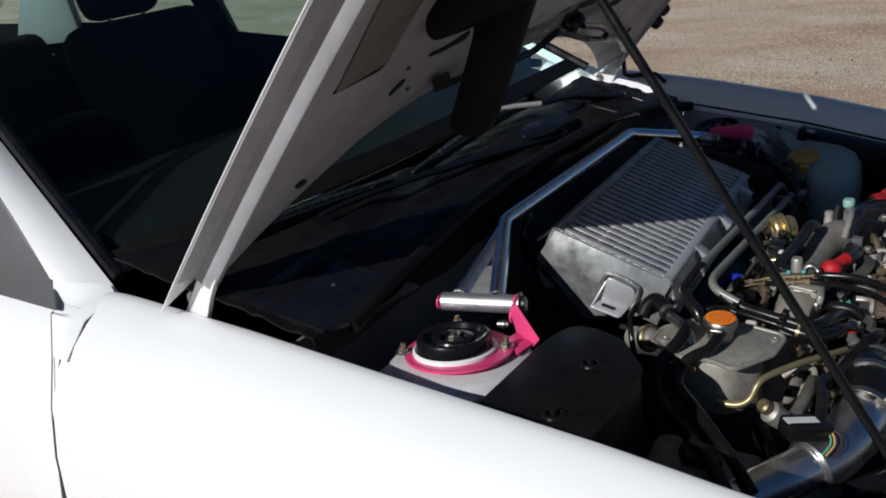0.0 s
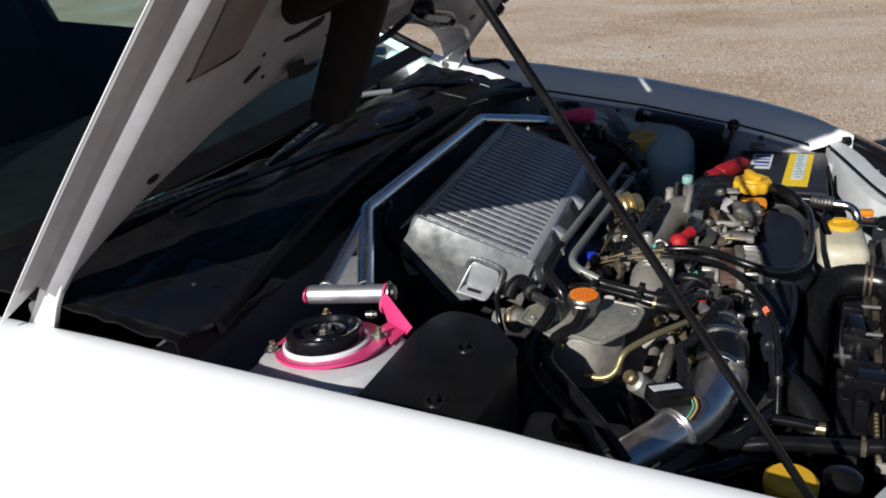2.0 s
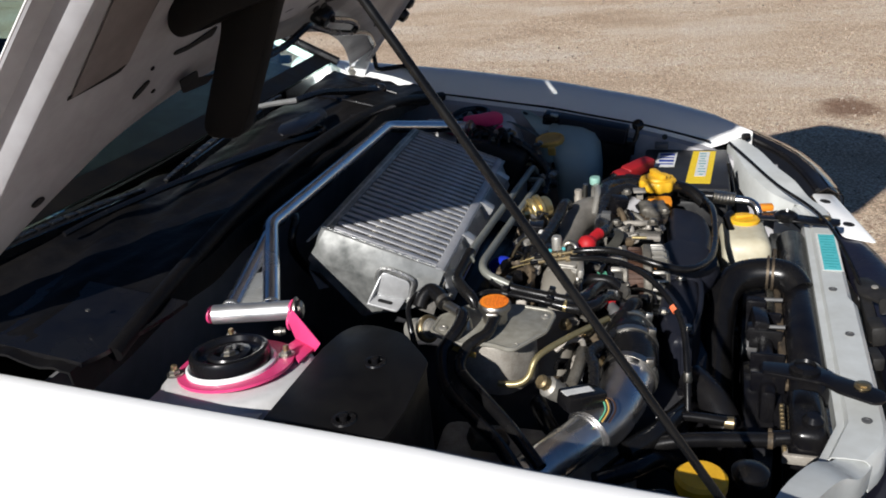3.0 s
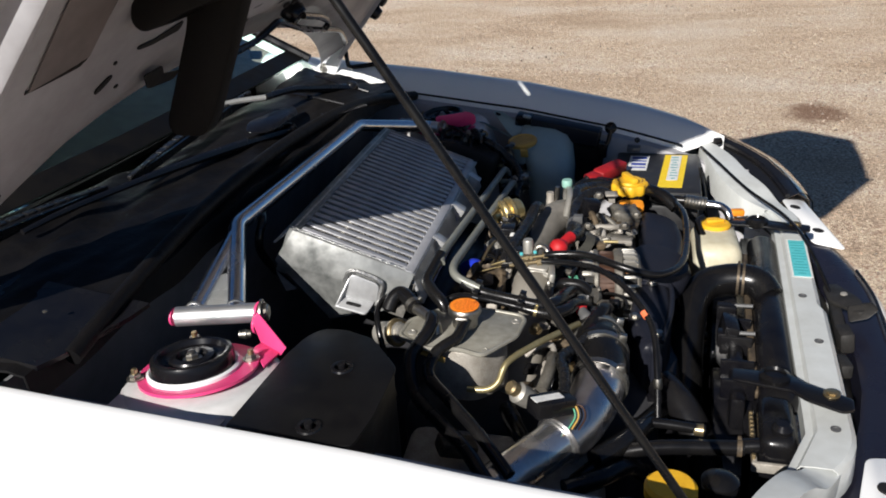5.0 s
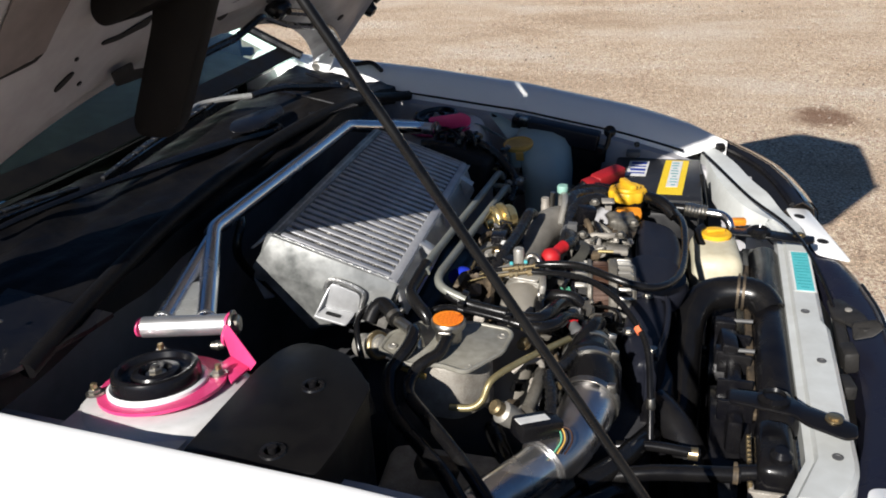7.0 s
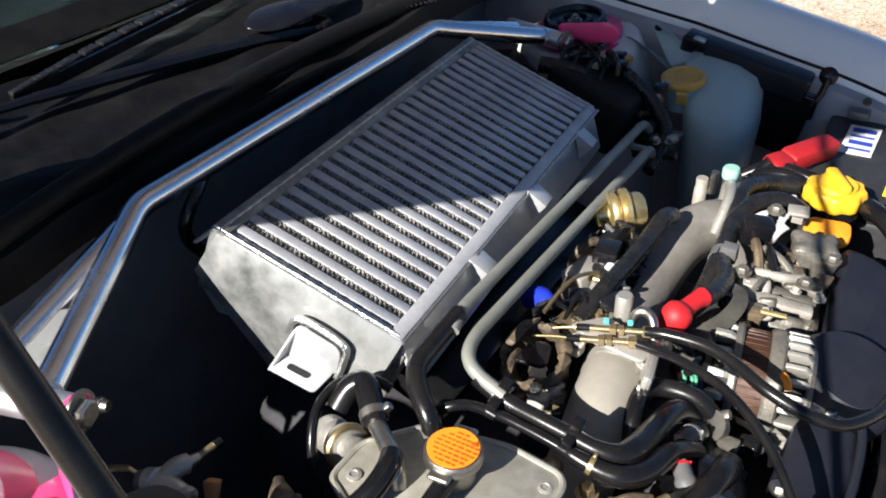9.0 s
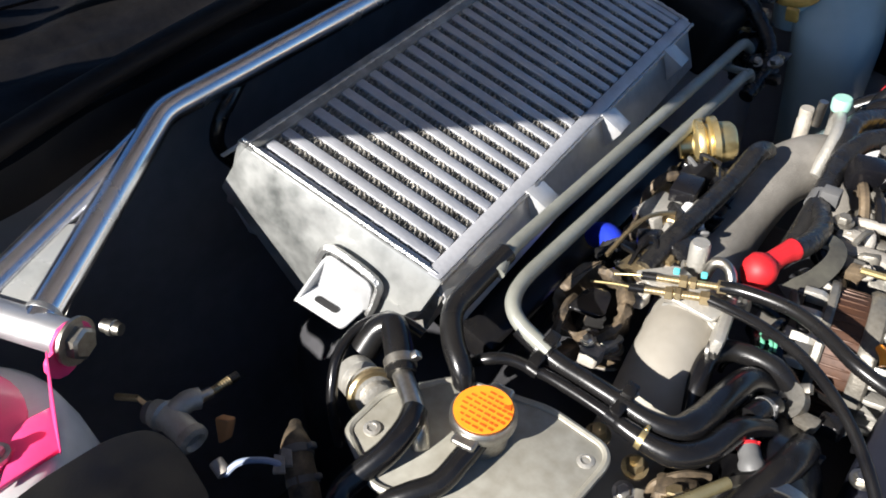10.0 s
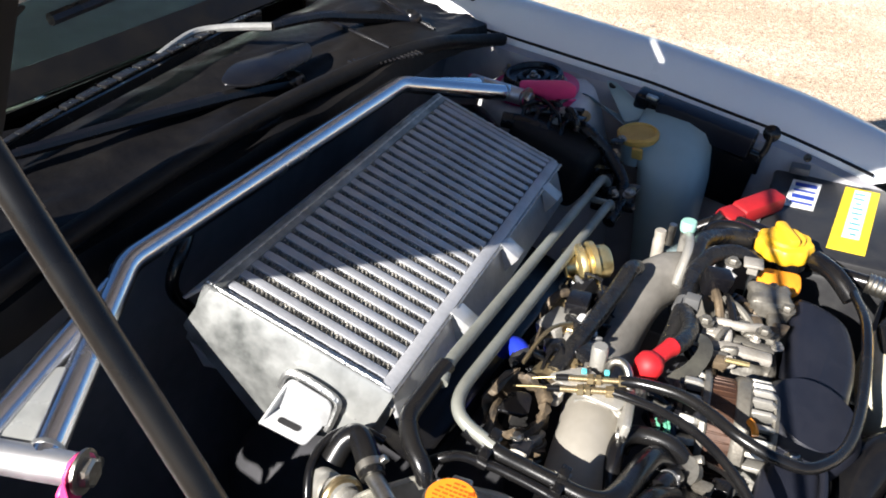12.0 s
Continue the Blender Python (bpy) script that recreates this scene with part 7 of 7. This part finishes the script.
# strips that carry the headlights, headlights, bumper
STRIP = [((0.640, 0.652, 0.785), (0.658, 0.662, 0.785)), ((0.655, 0.575, 0.774), (0.702, 0.60, 0.774)), ((0.679, 0.487, 0.765), (0.734, 0.52, 0.766)), ((0.716, 0.415, 0.753), (0.766, 0.465, 0.757)), ((0.738, 0.398, 0.746), (0.792, 0.43, 0.736)), ((0.763, 0.374, 0.7425), (0.820, 0.37, 0.731))]
for sgn in (-1, 1):
    rows = []
    for a, b in STRIP:
        a, b = V(a[0], sgn * a[1], a[2]), V(b[0], sgn * b[1], b[2])
        if sgn < 0:
            a = a.lerp(b, 0.45)
        d = (a - b).normalized()
        rows.append([a + d * 0.006 + V(0, 0, -0.05), a + d * 0.004 + V(0, 0, -0.014), a + d * 0.001 + V(0, 0, -0.004), a, a.lerp(b, 0.5) + V(0, 0, 0.002), b, b + V(0, 0, -0.03)])
    rows = [spline(col, 4) for col in zip(*rows)]
    part("headlight_panel", sheet([list(r) for r in zip(*rows)], 0.0015), "dusty_white", car, "white headlight carrier panel")
    tab = part("headlight_tab", prism(rounded([(0.804, sgn * 0.513, 0.712), (0.848, sgn * 0.533, 0.704), (0.904, sgn * 0.308, 0.698), (0.847, sgn * 0.322, 0.702)], 0.012), (0, 0, -0.003), 0.001), "white", car, "white headlight mounting tab")
    for q in ((0.828, sgn * 0.481, 0.7065), (0.862, sgn * 0.378, 0.7015)):
        part("tab_grommet", lathe([(0.011, 0), (0.0105, 0.002), (0.006, 0.0022), (0, 0.0018)], q, (0.12, 0, 1), 18), "deep_black", tab)
    LAMP = [(0.690, 0.715, 0.782), (0.712, 0.705, 0.774), (0.750, 0.685, 0.762), (0.786, 0.655, 0.75), (0.815, 0.61, 0.737), (0.834, 0.570, 0.725), (0.846, 0.542, 0.715)]
    body_rows, lens_rows = [], []
    for x, y, z in LAMP:
        body_rows.append([V(x - 0.06, sgn * (y - 0.05), z - 0.02), V(x - 0.035, sgn * (y - 0.028), z - 0.003), V(x - 0.008, sgn * (y - 0.006), z + 0.002), V(x + 0.018, sgn * (y + 0.014), z - 0.02), V(x + 0.03, sgn * (y + 0.02), z - 0.13)])
        lens_rows.append([V(x - 0.006, sgn * (y - 0.003), z + 0.004), V(x + 0.012, sgn * (y + 0.011), z - 0.005), V(x + 0.026, sgn * (y + 0.021), z - 0.026), V(x + 0.04, sgn * (y + 0.028), z - 0.13)])
    hl = part("headlight", sheet(body_rows, 0.003), "lens_dark", car, "dark headlight unit with clear lens")
    part("headlight_lens", sheet(lens_rows, 0.0025), "lens", hl)
    part("headlight_rib", tube([(x - 0.03, sgn * (y - 0.024), z + 0.002) for x, y, z in LAMP], 0.006, 8), "plastic", hl)
    part("adjuster", box((0.672, sgn * 0.655, 0.788), (0.018, 0.02, 0.014), rot(0, 0, 30 * sgn), 0.003), "plastic", hl)
part("bump_stop", lathe([(0.019, -0.005), (0.020, 0.006), (0.012, 0.012), (0, 0.013)], (0.672, -0.492, 0.77), (0, 0, 1), 20), "rubber", car, "black rubber bump stop")
part("stay", box((0.742, -0.392, 0.66), (0.026, 0.006, 0.09), rot(8, 0, 0), 0.001), "shaded_white", car, "small white stay")


def bumper_row(dx, z):
    return [V(0.908 + dx - 0.46 * max(0, abs(y) - 0.1) ** 1.6, y, z) for y in [-0.74 + 0.074 * j for j in range(21)]]


bumper = part("bumper", sheet([bumper_row(dx, z) for dx, z in ((-0.042, 0.66), (-0.036, 0.686), (-0.018, 0.696), (0.004, 0.697), (0.020, 0.691), (0.030, 0.678))], 0.003), "bumper", car, "black upper bumper cover, tinted blue for sky reflection")
part("bumper_face", sheet([bumper_row(dx, z) for dx, z in ((0.0285, 0.6815), (0.036, 0.676), (0.046, 0.655), (0.056, 0.58), (0.058, 0.45), (0.043, 0.28))], 0.003), "white", bumper, "white lower bumper face")
part("bumper_groove", tube([(0.924 - 0.46 * max(0, abs(y) - 0.1) ** 1.6, y, 0.6975) for y in [-0.22 + 0.04 * j for j in range(12)]], 0.0025, 6), "plastic", car)
lt = thing("bonnet_latch", (0.86, -0.02, 0.68), "black bonnet latch mechanism behind the grille", "latch")
part("latch_plate", box((0.855, 0.02, 0.700), (0.016, 0.10, 0.04), rot(0, -10, 0), 0.004), "latch", lt)
part("latch_arm", prism(rounded([(0.838, 0.095, 0.722), (0.858, 0.098, 0.724), (0.885, 0.045, 0.728), (0.893, 0.005, 0.728), (0.880, 0.0, 0.724), (0.858, 0.03, 0.72), (0.842, 0.05, 0.718)], 0.006), (0, 0, 0.006), 0.002), "latch", lt)
part("latch_hook", prism(rounded([(0.865, 0.02, 0.73), (0.898, 0.012, 0.742), (0.906, -0.002, 0.738), (0.892, -0.008, 0.725), (0.866, -0.006, 0.715)], 0.005), (0, 0.006, 0), 0.002), "latch", lt)
part("latch_block", box((0.858, -0.035, 0.704), (0.022, 0.038, 0.034), rot(0, -8, 8), 0.006), "latch", lt)
part("latch_bracket", box((0.848, -0.105, 0.698), (0.018, 0.036, 0.022), rot(0, 0, 12), 0.004), "latch", lt)
part("latch_rivet", lathe([(0.006, 0), (0.006, 0.003), (0, 0.004)], (0.866, 0.06, 0.7285), (0, 0, 1), 14), "cast", lt)
part("latch_cable", tube([(0.85, 0.06, 0.72), (0.82, 0.18, 0.76), (0.79, 0.30, 0.762), (0.73, 0.42, 0.765), (0.67, 0.53, 0.785), (0.64, 0.6, 0.79)], 0.0032, 8), "rubber", lt)

# overflow bottle
ov = thing("overflow_bottle", (0.665, 0.25, 0.58), "aged cream coolant overflow bottle with a yellow cap", "overflow bottle")
part("bottle_body", box((0.672, 0.215, 0.711), (0.082, 0.13, 0.09), rot(0, 0, 6), 0.024, None, 4), "cream", ov)
part("bottle_neck", lathe([(0.022, -0.02), (0.021, 0.006)], (0.67, 0.25, 0.752), (0, 0, 1), 22), "cream", ov)
part("bottle_cap", lathe([(0.026, -0.003), (0.0275, 0.0), (0.0275, 0.004), (0.024, 0.007), (0, 0.007)], (0.67, 0.25, 0.755), (0, 0, 1), 18), "yellow", ov, "yellow ribbed cap")
part("cap_grip", box((0.67, 0.25, 0.765), (0.032, 0.008, 0.006), rot(0, 0, 20), 0.002), "yellow", ov)
part("overflow_hose", tube([(0.648, 0.262, 0.765), (0.64, 0.24, 0.762), (0.655, 0.205, 0.748), (0.68, 0.19, 0.742), (0.705, 0.2, 0.735)], 0.0065, 10), "rubber", ov, "thin black overflow hose")
yc = thing("yellow_clip", (0.71, 0.32, 0.72), "yellow plastic clip beside the overflow bottle", "clip")
part("clip_body", box((0.705, 0.315, 0.757), (0.034, 0.016, 0.012), rot(0, 0, 12), 0.003), "orange_plastic", yc)
part("clip_leg", box((0.695, 0.312, 0.745), (0.012, 0.014, 0.03), None, 0.003), "orange_plastic", yc)
pc = thing("coolant_reservoir", (0.60, -0.50, 0.6), "dark reservoir with a yellow plastic cap", "reservoir")
part("cap_top", lathe([(0.026, -0.006), (0.028, 0.0), (0.028, 0.010), (0.024, 0.014), (0, 0.015)], (0.622, -0.512, 0.765), (0, 0, 1), 28), "yellow", pc)
part("cap_neck", lathe([(0.023, -0.06), (0.023, 0.0)], (0.622, -0.512, 0.76), (0, 0, 1), 24), "plastic", pc)
part("reservoir_body", box((0.60, -0.515, 0.65), (0.1, 0.12, 0.12), None, 0.02), "plastic", pc)

# ---- intake pipe ----
ip = thing("intake_pipe", (0.5, -0.36, 0.64), "polished metal intake pipe with black silicone coupling", "intake pipe")
line = spline([(0.49, -0.12, 0.735), (0.505, -0.165, 0.755), (0.516, -0.225, 0.765), (0.522, -0.265, 0.762)], 6)
part("elbow", sweep(line, [0.0345 + 0.0012 * math.sin(k * 1.6) for k in range(len(line))], 28), "rubber", ip, "dark rubber intake elbow")
part("coupling", sweep(spline([(0.519, -0.238, 0.764), (0.524, -0.268, 0.762), (0.524, -0.305, 0.757)], 6), 0.036, 28), "rubber", ip, "black coupling")
part("polished_pipe", sweep(spline([(0.524, -0.29, 0.758), (0.522, -0.325, 0.753), (0.509, -0.37, 0.746), (0.487, -0.41, 0.74)], 6), 0.033, 30), "chrome_pipe", ip, "polished metal pipe section")
for q, ax in (((0.520, -0.244, 0.764), (0.1, -1, 0)), ((0.524, -0.300, 0.757), (-0.1, -1, -0.1)), ((0.512, -0.20, 0.760), (0.2, -1, 0.15))):
    part("band_clamp", clamp_ring(q, ax, 0.0355, 0.010), "steel", ip, "worm drive band clamp")
mf = part("air_meter", sweep(spline([(0.487, -0.408, 0.74), (0.468, -0.437, 0.737), (0.440, -0.475, 0.733)], 6), 0.027, 28), "meter", ip, "silver cast air meter body")
part("meter_cover", box((0.478, -0.405, 0.788), (0.055, 0.03, 0.022), rot(0, 10, 42), 0.004), "plastic", mf, "black sensor plug")
part("meter_flange", lathe([(0.0272, -0.004), (0.0292, -0.003), (0.0292, 0.003), (0.0272, 0.004)], (0.487, -0.409, 0.74), (0.55, 0.83, 0.07), 30), "meter", mf)
part("meter_label", box((0.474, -0.409, 0.8), (0.04, 0.012, 0.001), rot(0, 10, 42), 0), "lab_white", mf)
part("air_duct", sweep(spline([(0.445, -0.468, 0.734), (0.42, -0.505, 0.725), (0.39, -0.545, 0.70), (0.37, -0.58, 0.66)], 5), 0.0275, 24), "meter", ip, "shaded metal intake duct")
for k, (mname, off) in enumerate((("amber", 0.0), ("rubber", 0.004), ("green", -0.004), ("copper", 0.008))):
    part("sensor_wire", tube([(0.492, -0.400, 0.788), (0.505 + off, -0.398, 0.785), (0.511 + off, -0.41, 0.778), (0.505 + off, -0.425, 0.770)], 0.0011, 6), mname, ip)
part("sensor_loom", ribbed([(0.49, -0.385, 0.79), (0.485, -0.35, 0.80), (0.475, -0.31, 0.795), (0.49, -0.27, 0.79), (0.50, -0.24, 0.79)], 0.007, 0.006, 0.1, 10), "tape", ip)
vl = thing("idle_valve", (0.45, -0.33, 0.72), "bright metal idle valve with brass cap", "valve")
part("valve_body", lathe([(0.012, -0.02), (0.014, 0.0), (0.014, 0.012), (0.010, 0.016), (0, 0.017)], (0.435, -0.36, 0.765), (-0.5, -0.4, 0.6), 24), "cast_light", vl)
part("valve_cap", lathe([(0.009, 0.0), (0.0095, 0.010), (0.007, 0.013), (0, 0.013)], (0.427, -0.367, 0.777), (-0.5, -0.4, 0.6), 18), "brass", vl)
part("valve_pipe", tube([(0.455, -0.345, 0.765), (0.46, -0.30, 0.775), (0.455, -0.25, 0.76), (0.44, -0.2, 0.72)], 0.008, 12), "cast_dark", vl)
low = thing("lower_engine_hoses", (0.5, -0.35, 0.55), "dark hoses and brackets low beside the engine", "hoses")
for pts, r in (([(0.40, -0.30, 0.70), (0.43, -0.36, 0.70), (0.47, -0.40, 0.68), (0.52, -0.44, 0.66)], 0.012), ([(0.53, -0.40, 0.71), (0.56, -0.36, 0.71), (0.585, -0.30, 0.70), (0.60, -0.24, 0.68)], 0.014), ([(0.50, -0.45, 0.70), (0.54, -0.42, 0.70), (0.57, -0.38, 0.69), (0.60, -0.36, 0.66)], 0.012), ([(0.55, -0.46, 0.69), (0.58, -0.45, 0.69), (0.60, -0.44, 0.67)], 0.01)):
    part("hose", tube(pts, r, 12), "rubber", low)
part("rocker_cover", box((0.41, -0.39, 0.64), (0.26, 0.1, 0.11), rot(14, 0, 0), 0.02, None, 3), "cast", low, "grimy rocker cover")
part("bracket", box((0.36, -0.42, 0.72), (0.05, 0.03, 0.02), rot(0, 20, 30), 0.004), "brown", low)

# ---- black battery-side cover plate by the near wing ----
bp = thing("cover_plate", (0.24, -0.53, 0.72), "matt black cover plate over the inner wing", "cover plate")
outl = [(0.189, -0.50), (0.196, -0.460), (0.210, -0.440), (0.235, -0.439), (0.276, -0.452), (0.324, -0.508), (0.329, -0.60), (0.325, -0.652), (0.186, -0.652)]
part("plate", prism(rounded([(x, y, 0.887) for x, y in outl], 0.010), (0, 0, -0.004), 0.0015), "plate_black", bp)
part("plate_skirt", prism([(0.5 * 0.26 + 0.5 * x + (x - 0.26) * 0.46, -0.55 + (y + 0.55) * 0.96, 0.8835) for x, y in outl], (0, 0, -0.13), 0.004), "plate_black", bp)
for x, y in ((0.264, -0.52), (0.272, -0.63)):
    part("plate_bolt", lathe([(0.0135, 0), (0.0125, 0.002), (0.0085, 0.0025), (0.007, -0.001), (0.0045, -0.001), (0.0045, 0.006), (0, 0.0065)], (x, y, 0.887), (0, 0, 1), 20), "plastic", bp)

# actuator and fittings in the dark gap
ac2 = thing("clutch_fittings", (0.17, -0.36, 0.72), "dusty hydraulic fittings low in the bay", "fitting")
part("fitting_body", tube([(0.130, -0.398, 0.799), (0.142, -0.395, 0.80), (0.164, -0.396, 0.797)], 0.0105, 18), "cast_light", ac2, "silver cast cylinder")
part("fitting_end", lathe([(0.0105, 0), (0.0118, 0.002), (0.0118, 0.007), (0.008, 0.009), (0.006, 0.005), (0, 0.005)], (0.163, -0.396, 0.797), (1, -0.1, -0.15), 20), "cast", ac2)
part("fitting_rib", lathe([(0.0105, -0.002), (0.0125, 0), (0.0105, 0.002)], (0.138, -0.396, 0.80), (1, 0.1, 0), 20), "cast_light", ac2)
part("fitting_arm", tube([(0.143, -0.392, 0.802), (0.146, -0.38, 0.806), (0.149, -0.372, 0.804)], 0.0082, 14), "cast_light", ac2)
part("fitting_neck", tube([(0.149, -0.371, 0.804), (0.150, -0.362, 0.802)], 0.0045, 12), "steel", ac2)
part("fitting_stud", ribbed([(0.150, -0.362, 0.802), (0.1505, -0.353, 0.801), (0.151, -0.345, 0.80)], 0.0032, 0.003, 0.15, 10), "brass", ac2)
part("fitting_cap", tube([(0.151, -0.345, 0.80), (0.1515, -0.338, 0.799)], 0.0040, 10), "rubber", ac2)
part("fitting_spigot", tube([(0.124, -0.400, 0.798), (0.131, -0.398, 0.799)], 0.0085, 12), "cable_grey", ac2)
part("brass_tee", tube([(0.095, -0.405, 0.80), (0.108, -0.40, 0.803), (0.112, -0.398, 0.803)], 0.0028, 8), "brass", ac2)
part("brass_tee", tube([(0.112, -0.398, 0.803), (0.121, -0.397, 0.80)], 0.0020, 8), "brass", ac2)
part("orange_plug", prism(rounded([(0.160, -0.371, 0.789), (0.171, -0.367, 0.789), (0.170, -0.374, 0.772), (0.165, -0.377, 0.768)], 0.002), (0.002, 0.006, 0), 0.0008), "copper_orange", ac2)
stub = part("hose_stub", tube([(0.211, -0.339, 0.782), (0.214, -0.342, 0.790), (0.222, -0.350, 0.791), (0.236, -0.362, 0.786), (0.252, -0.374, 0.776), (0.262, -0.383, 0.755)], [0.0048] * 8 + [0.0048 + 0.0062 * min(1, k / 6) for k in range(23)], 14), "brown", ac2, "grimy brown hose elbow")
part("hose_band", clamp_ring((0.231, -0.358, 0.788), (0.75, -0.6, -0.25), 0.0112, 0.006), "cable_grey", stub)
part("hose_band", clamp_ring((0.246, -0.369, 0.780), (0.7, -0.55, -0.45), 0.0112, 0.005), "cable_grey", stub)
for off in (0.0, 0.007):
    part("stub_tab", prism([(0.226, -0.366 - off, 0.797), (0.234, -0.364 - off, 0.799), (0.241, -0.371 - off, 0.794), (0.232, -0.375 - off, 0.791)], (0, 0, 0.003), 0.0006), "cast", stub)
part("thin_wire", tube([(0.206, -0.402, 0.792), (0.212, -0.392, 0.800), (0.224, -0.381, 0.800), (0.236, -0.374, 0.796)], 0.0024, 8), "wire_blue", ac2, "pale blue wire")
part("wire_end", tube([(0.196, -0.400, 0.797), (0.206, -0.402, 0.793)], 0.0052, 10), "cast", ac2)
part("pipe_union", lathe([(0.0055, -0.008), (0.0055, -0.003), (0.0068, -0.002), (0.0068, 0.002), (0.0055, 0.003), (0.005, 0.008)], (0.060, -0.374, 0.826), (1, 0.3, 0.0), 16), "steel", ac2, "bright steel union")

# brake master cylinder shapes behind the far side of the intercooler
bm_t = thing("brake_servo", (0.1, 0.42, 0.66), "black brake servo and hoses in shade", "brake servo")
part("servo_drum", lathe([(0.10, -0.05), (0.105, -0.02), (0.105, 0.02), (0.08, 0.05), (0, 0.055)], (0.04, 0.36, 0.76), (1, 0, 0.12), 36), "black_paint", bm_t)
part("modulator_block", box((0.165, 0.418, 0.795), (0.13, 0.075, 0.09), rot(0, 14, -8), 0.012, None, 3), "deep_black", bm_t)
for k in range(4):
    part("brake_pipe", tube([(0.12 + 0.02 * k, 0.40, 0.84 - 0.006 * k), (0.118 + 0.02 * k, 0.42, 0.865 - 0.006 * k), (0.13 + 0.018 * k, 0.445, 0.862 - 0.006 * k), (0.15 + 0.016 * k, 0.455, 0.83)], 0.0035, 8), "black_paint", bm_t)
part("servo_hose", tube([(0.09, 0.40, 0.845), (0.14, 0.41, 0.84), (0.18, 0.42, 0.82), (0.215, 0.44, 0.80), (0.24, 0.43, 0.77), (0.25, 0.40, 0.74)], 0.012, 12), "tape", bm_t)
part("servo_hose", tube([(0.12, 0.43, 0.855), (0.16, 0.45, 0.85), (0.20, 0.46, 0.83), (0.225, 0.45, 0.79), (0.255, 0.40, 0.77)], 0.009, 12), "tape", bm_t)
clutter(bm_t, 0.13, 0.20, 0.43, 0.47, 0.845, 0.862, 10, 21, ["tape", "plastic", "black_paint"])
clutter(bm_t, 0.20, 0.265, 0.415, 0.455, 0.79, 0.835, 14, 22, ["tape", "plastic", "black_paint", "tape"])
clutter(bm_t, 0.25, 0.30, 0.36, 0.40, 0.765, 0.79, 10, 23, ["tape", "plastic", "cable_grey"])
part("line_bracket", box((0.135, 0.475, 0.855), (0.022, 0.014, 0.006), rot(0, 0, 30), 0.002), "brass", bm_t)
part("blue_fitting", box((0.262, 0.39, 0.785), (0.012, 0.04, 0.012), rot(20, 0, 10), 0.003), "tape", bm_t)
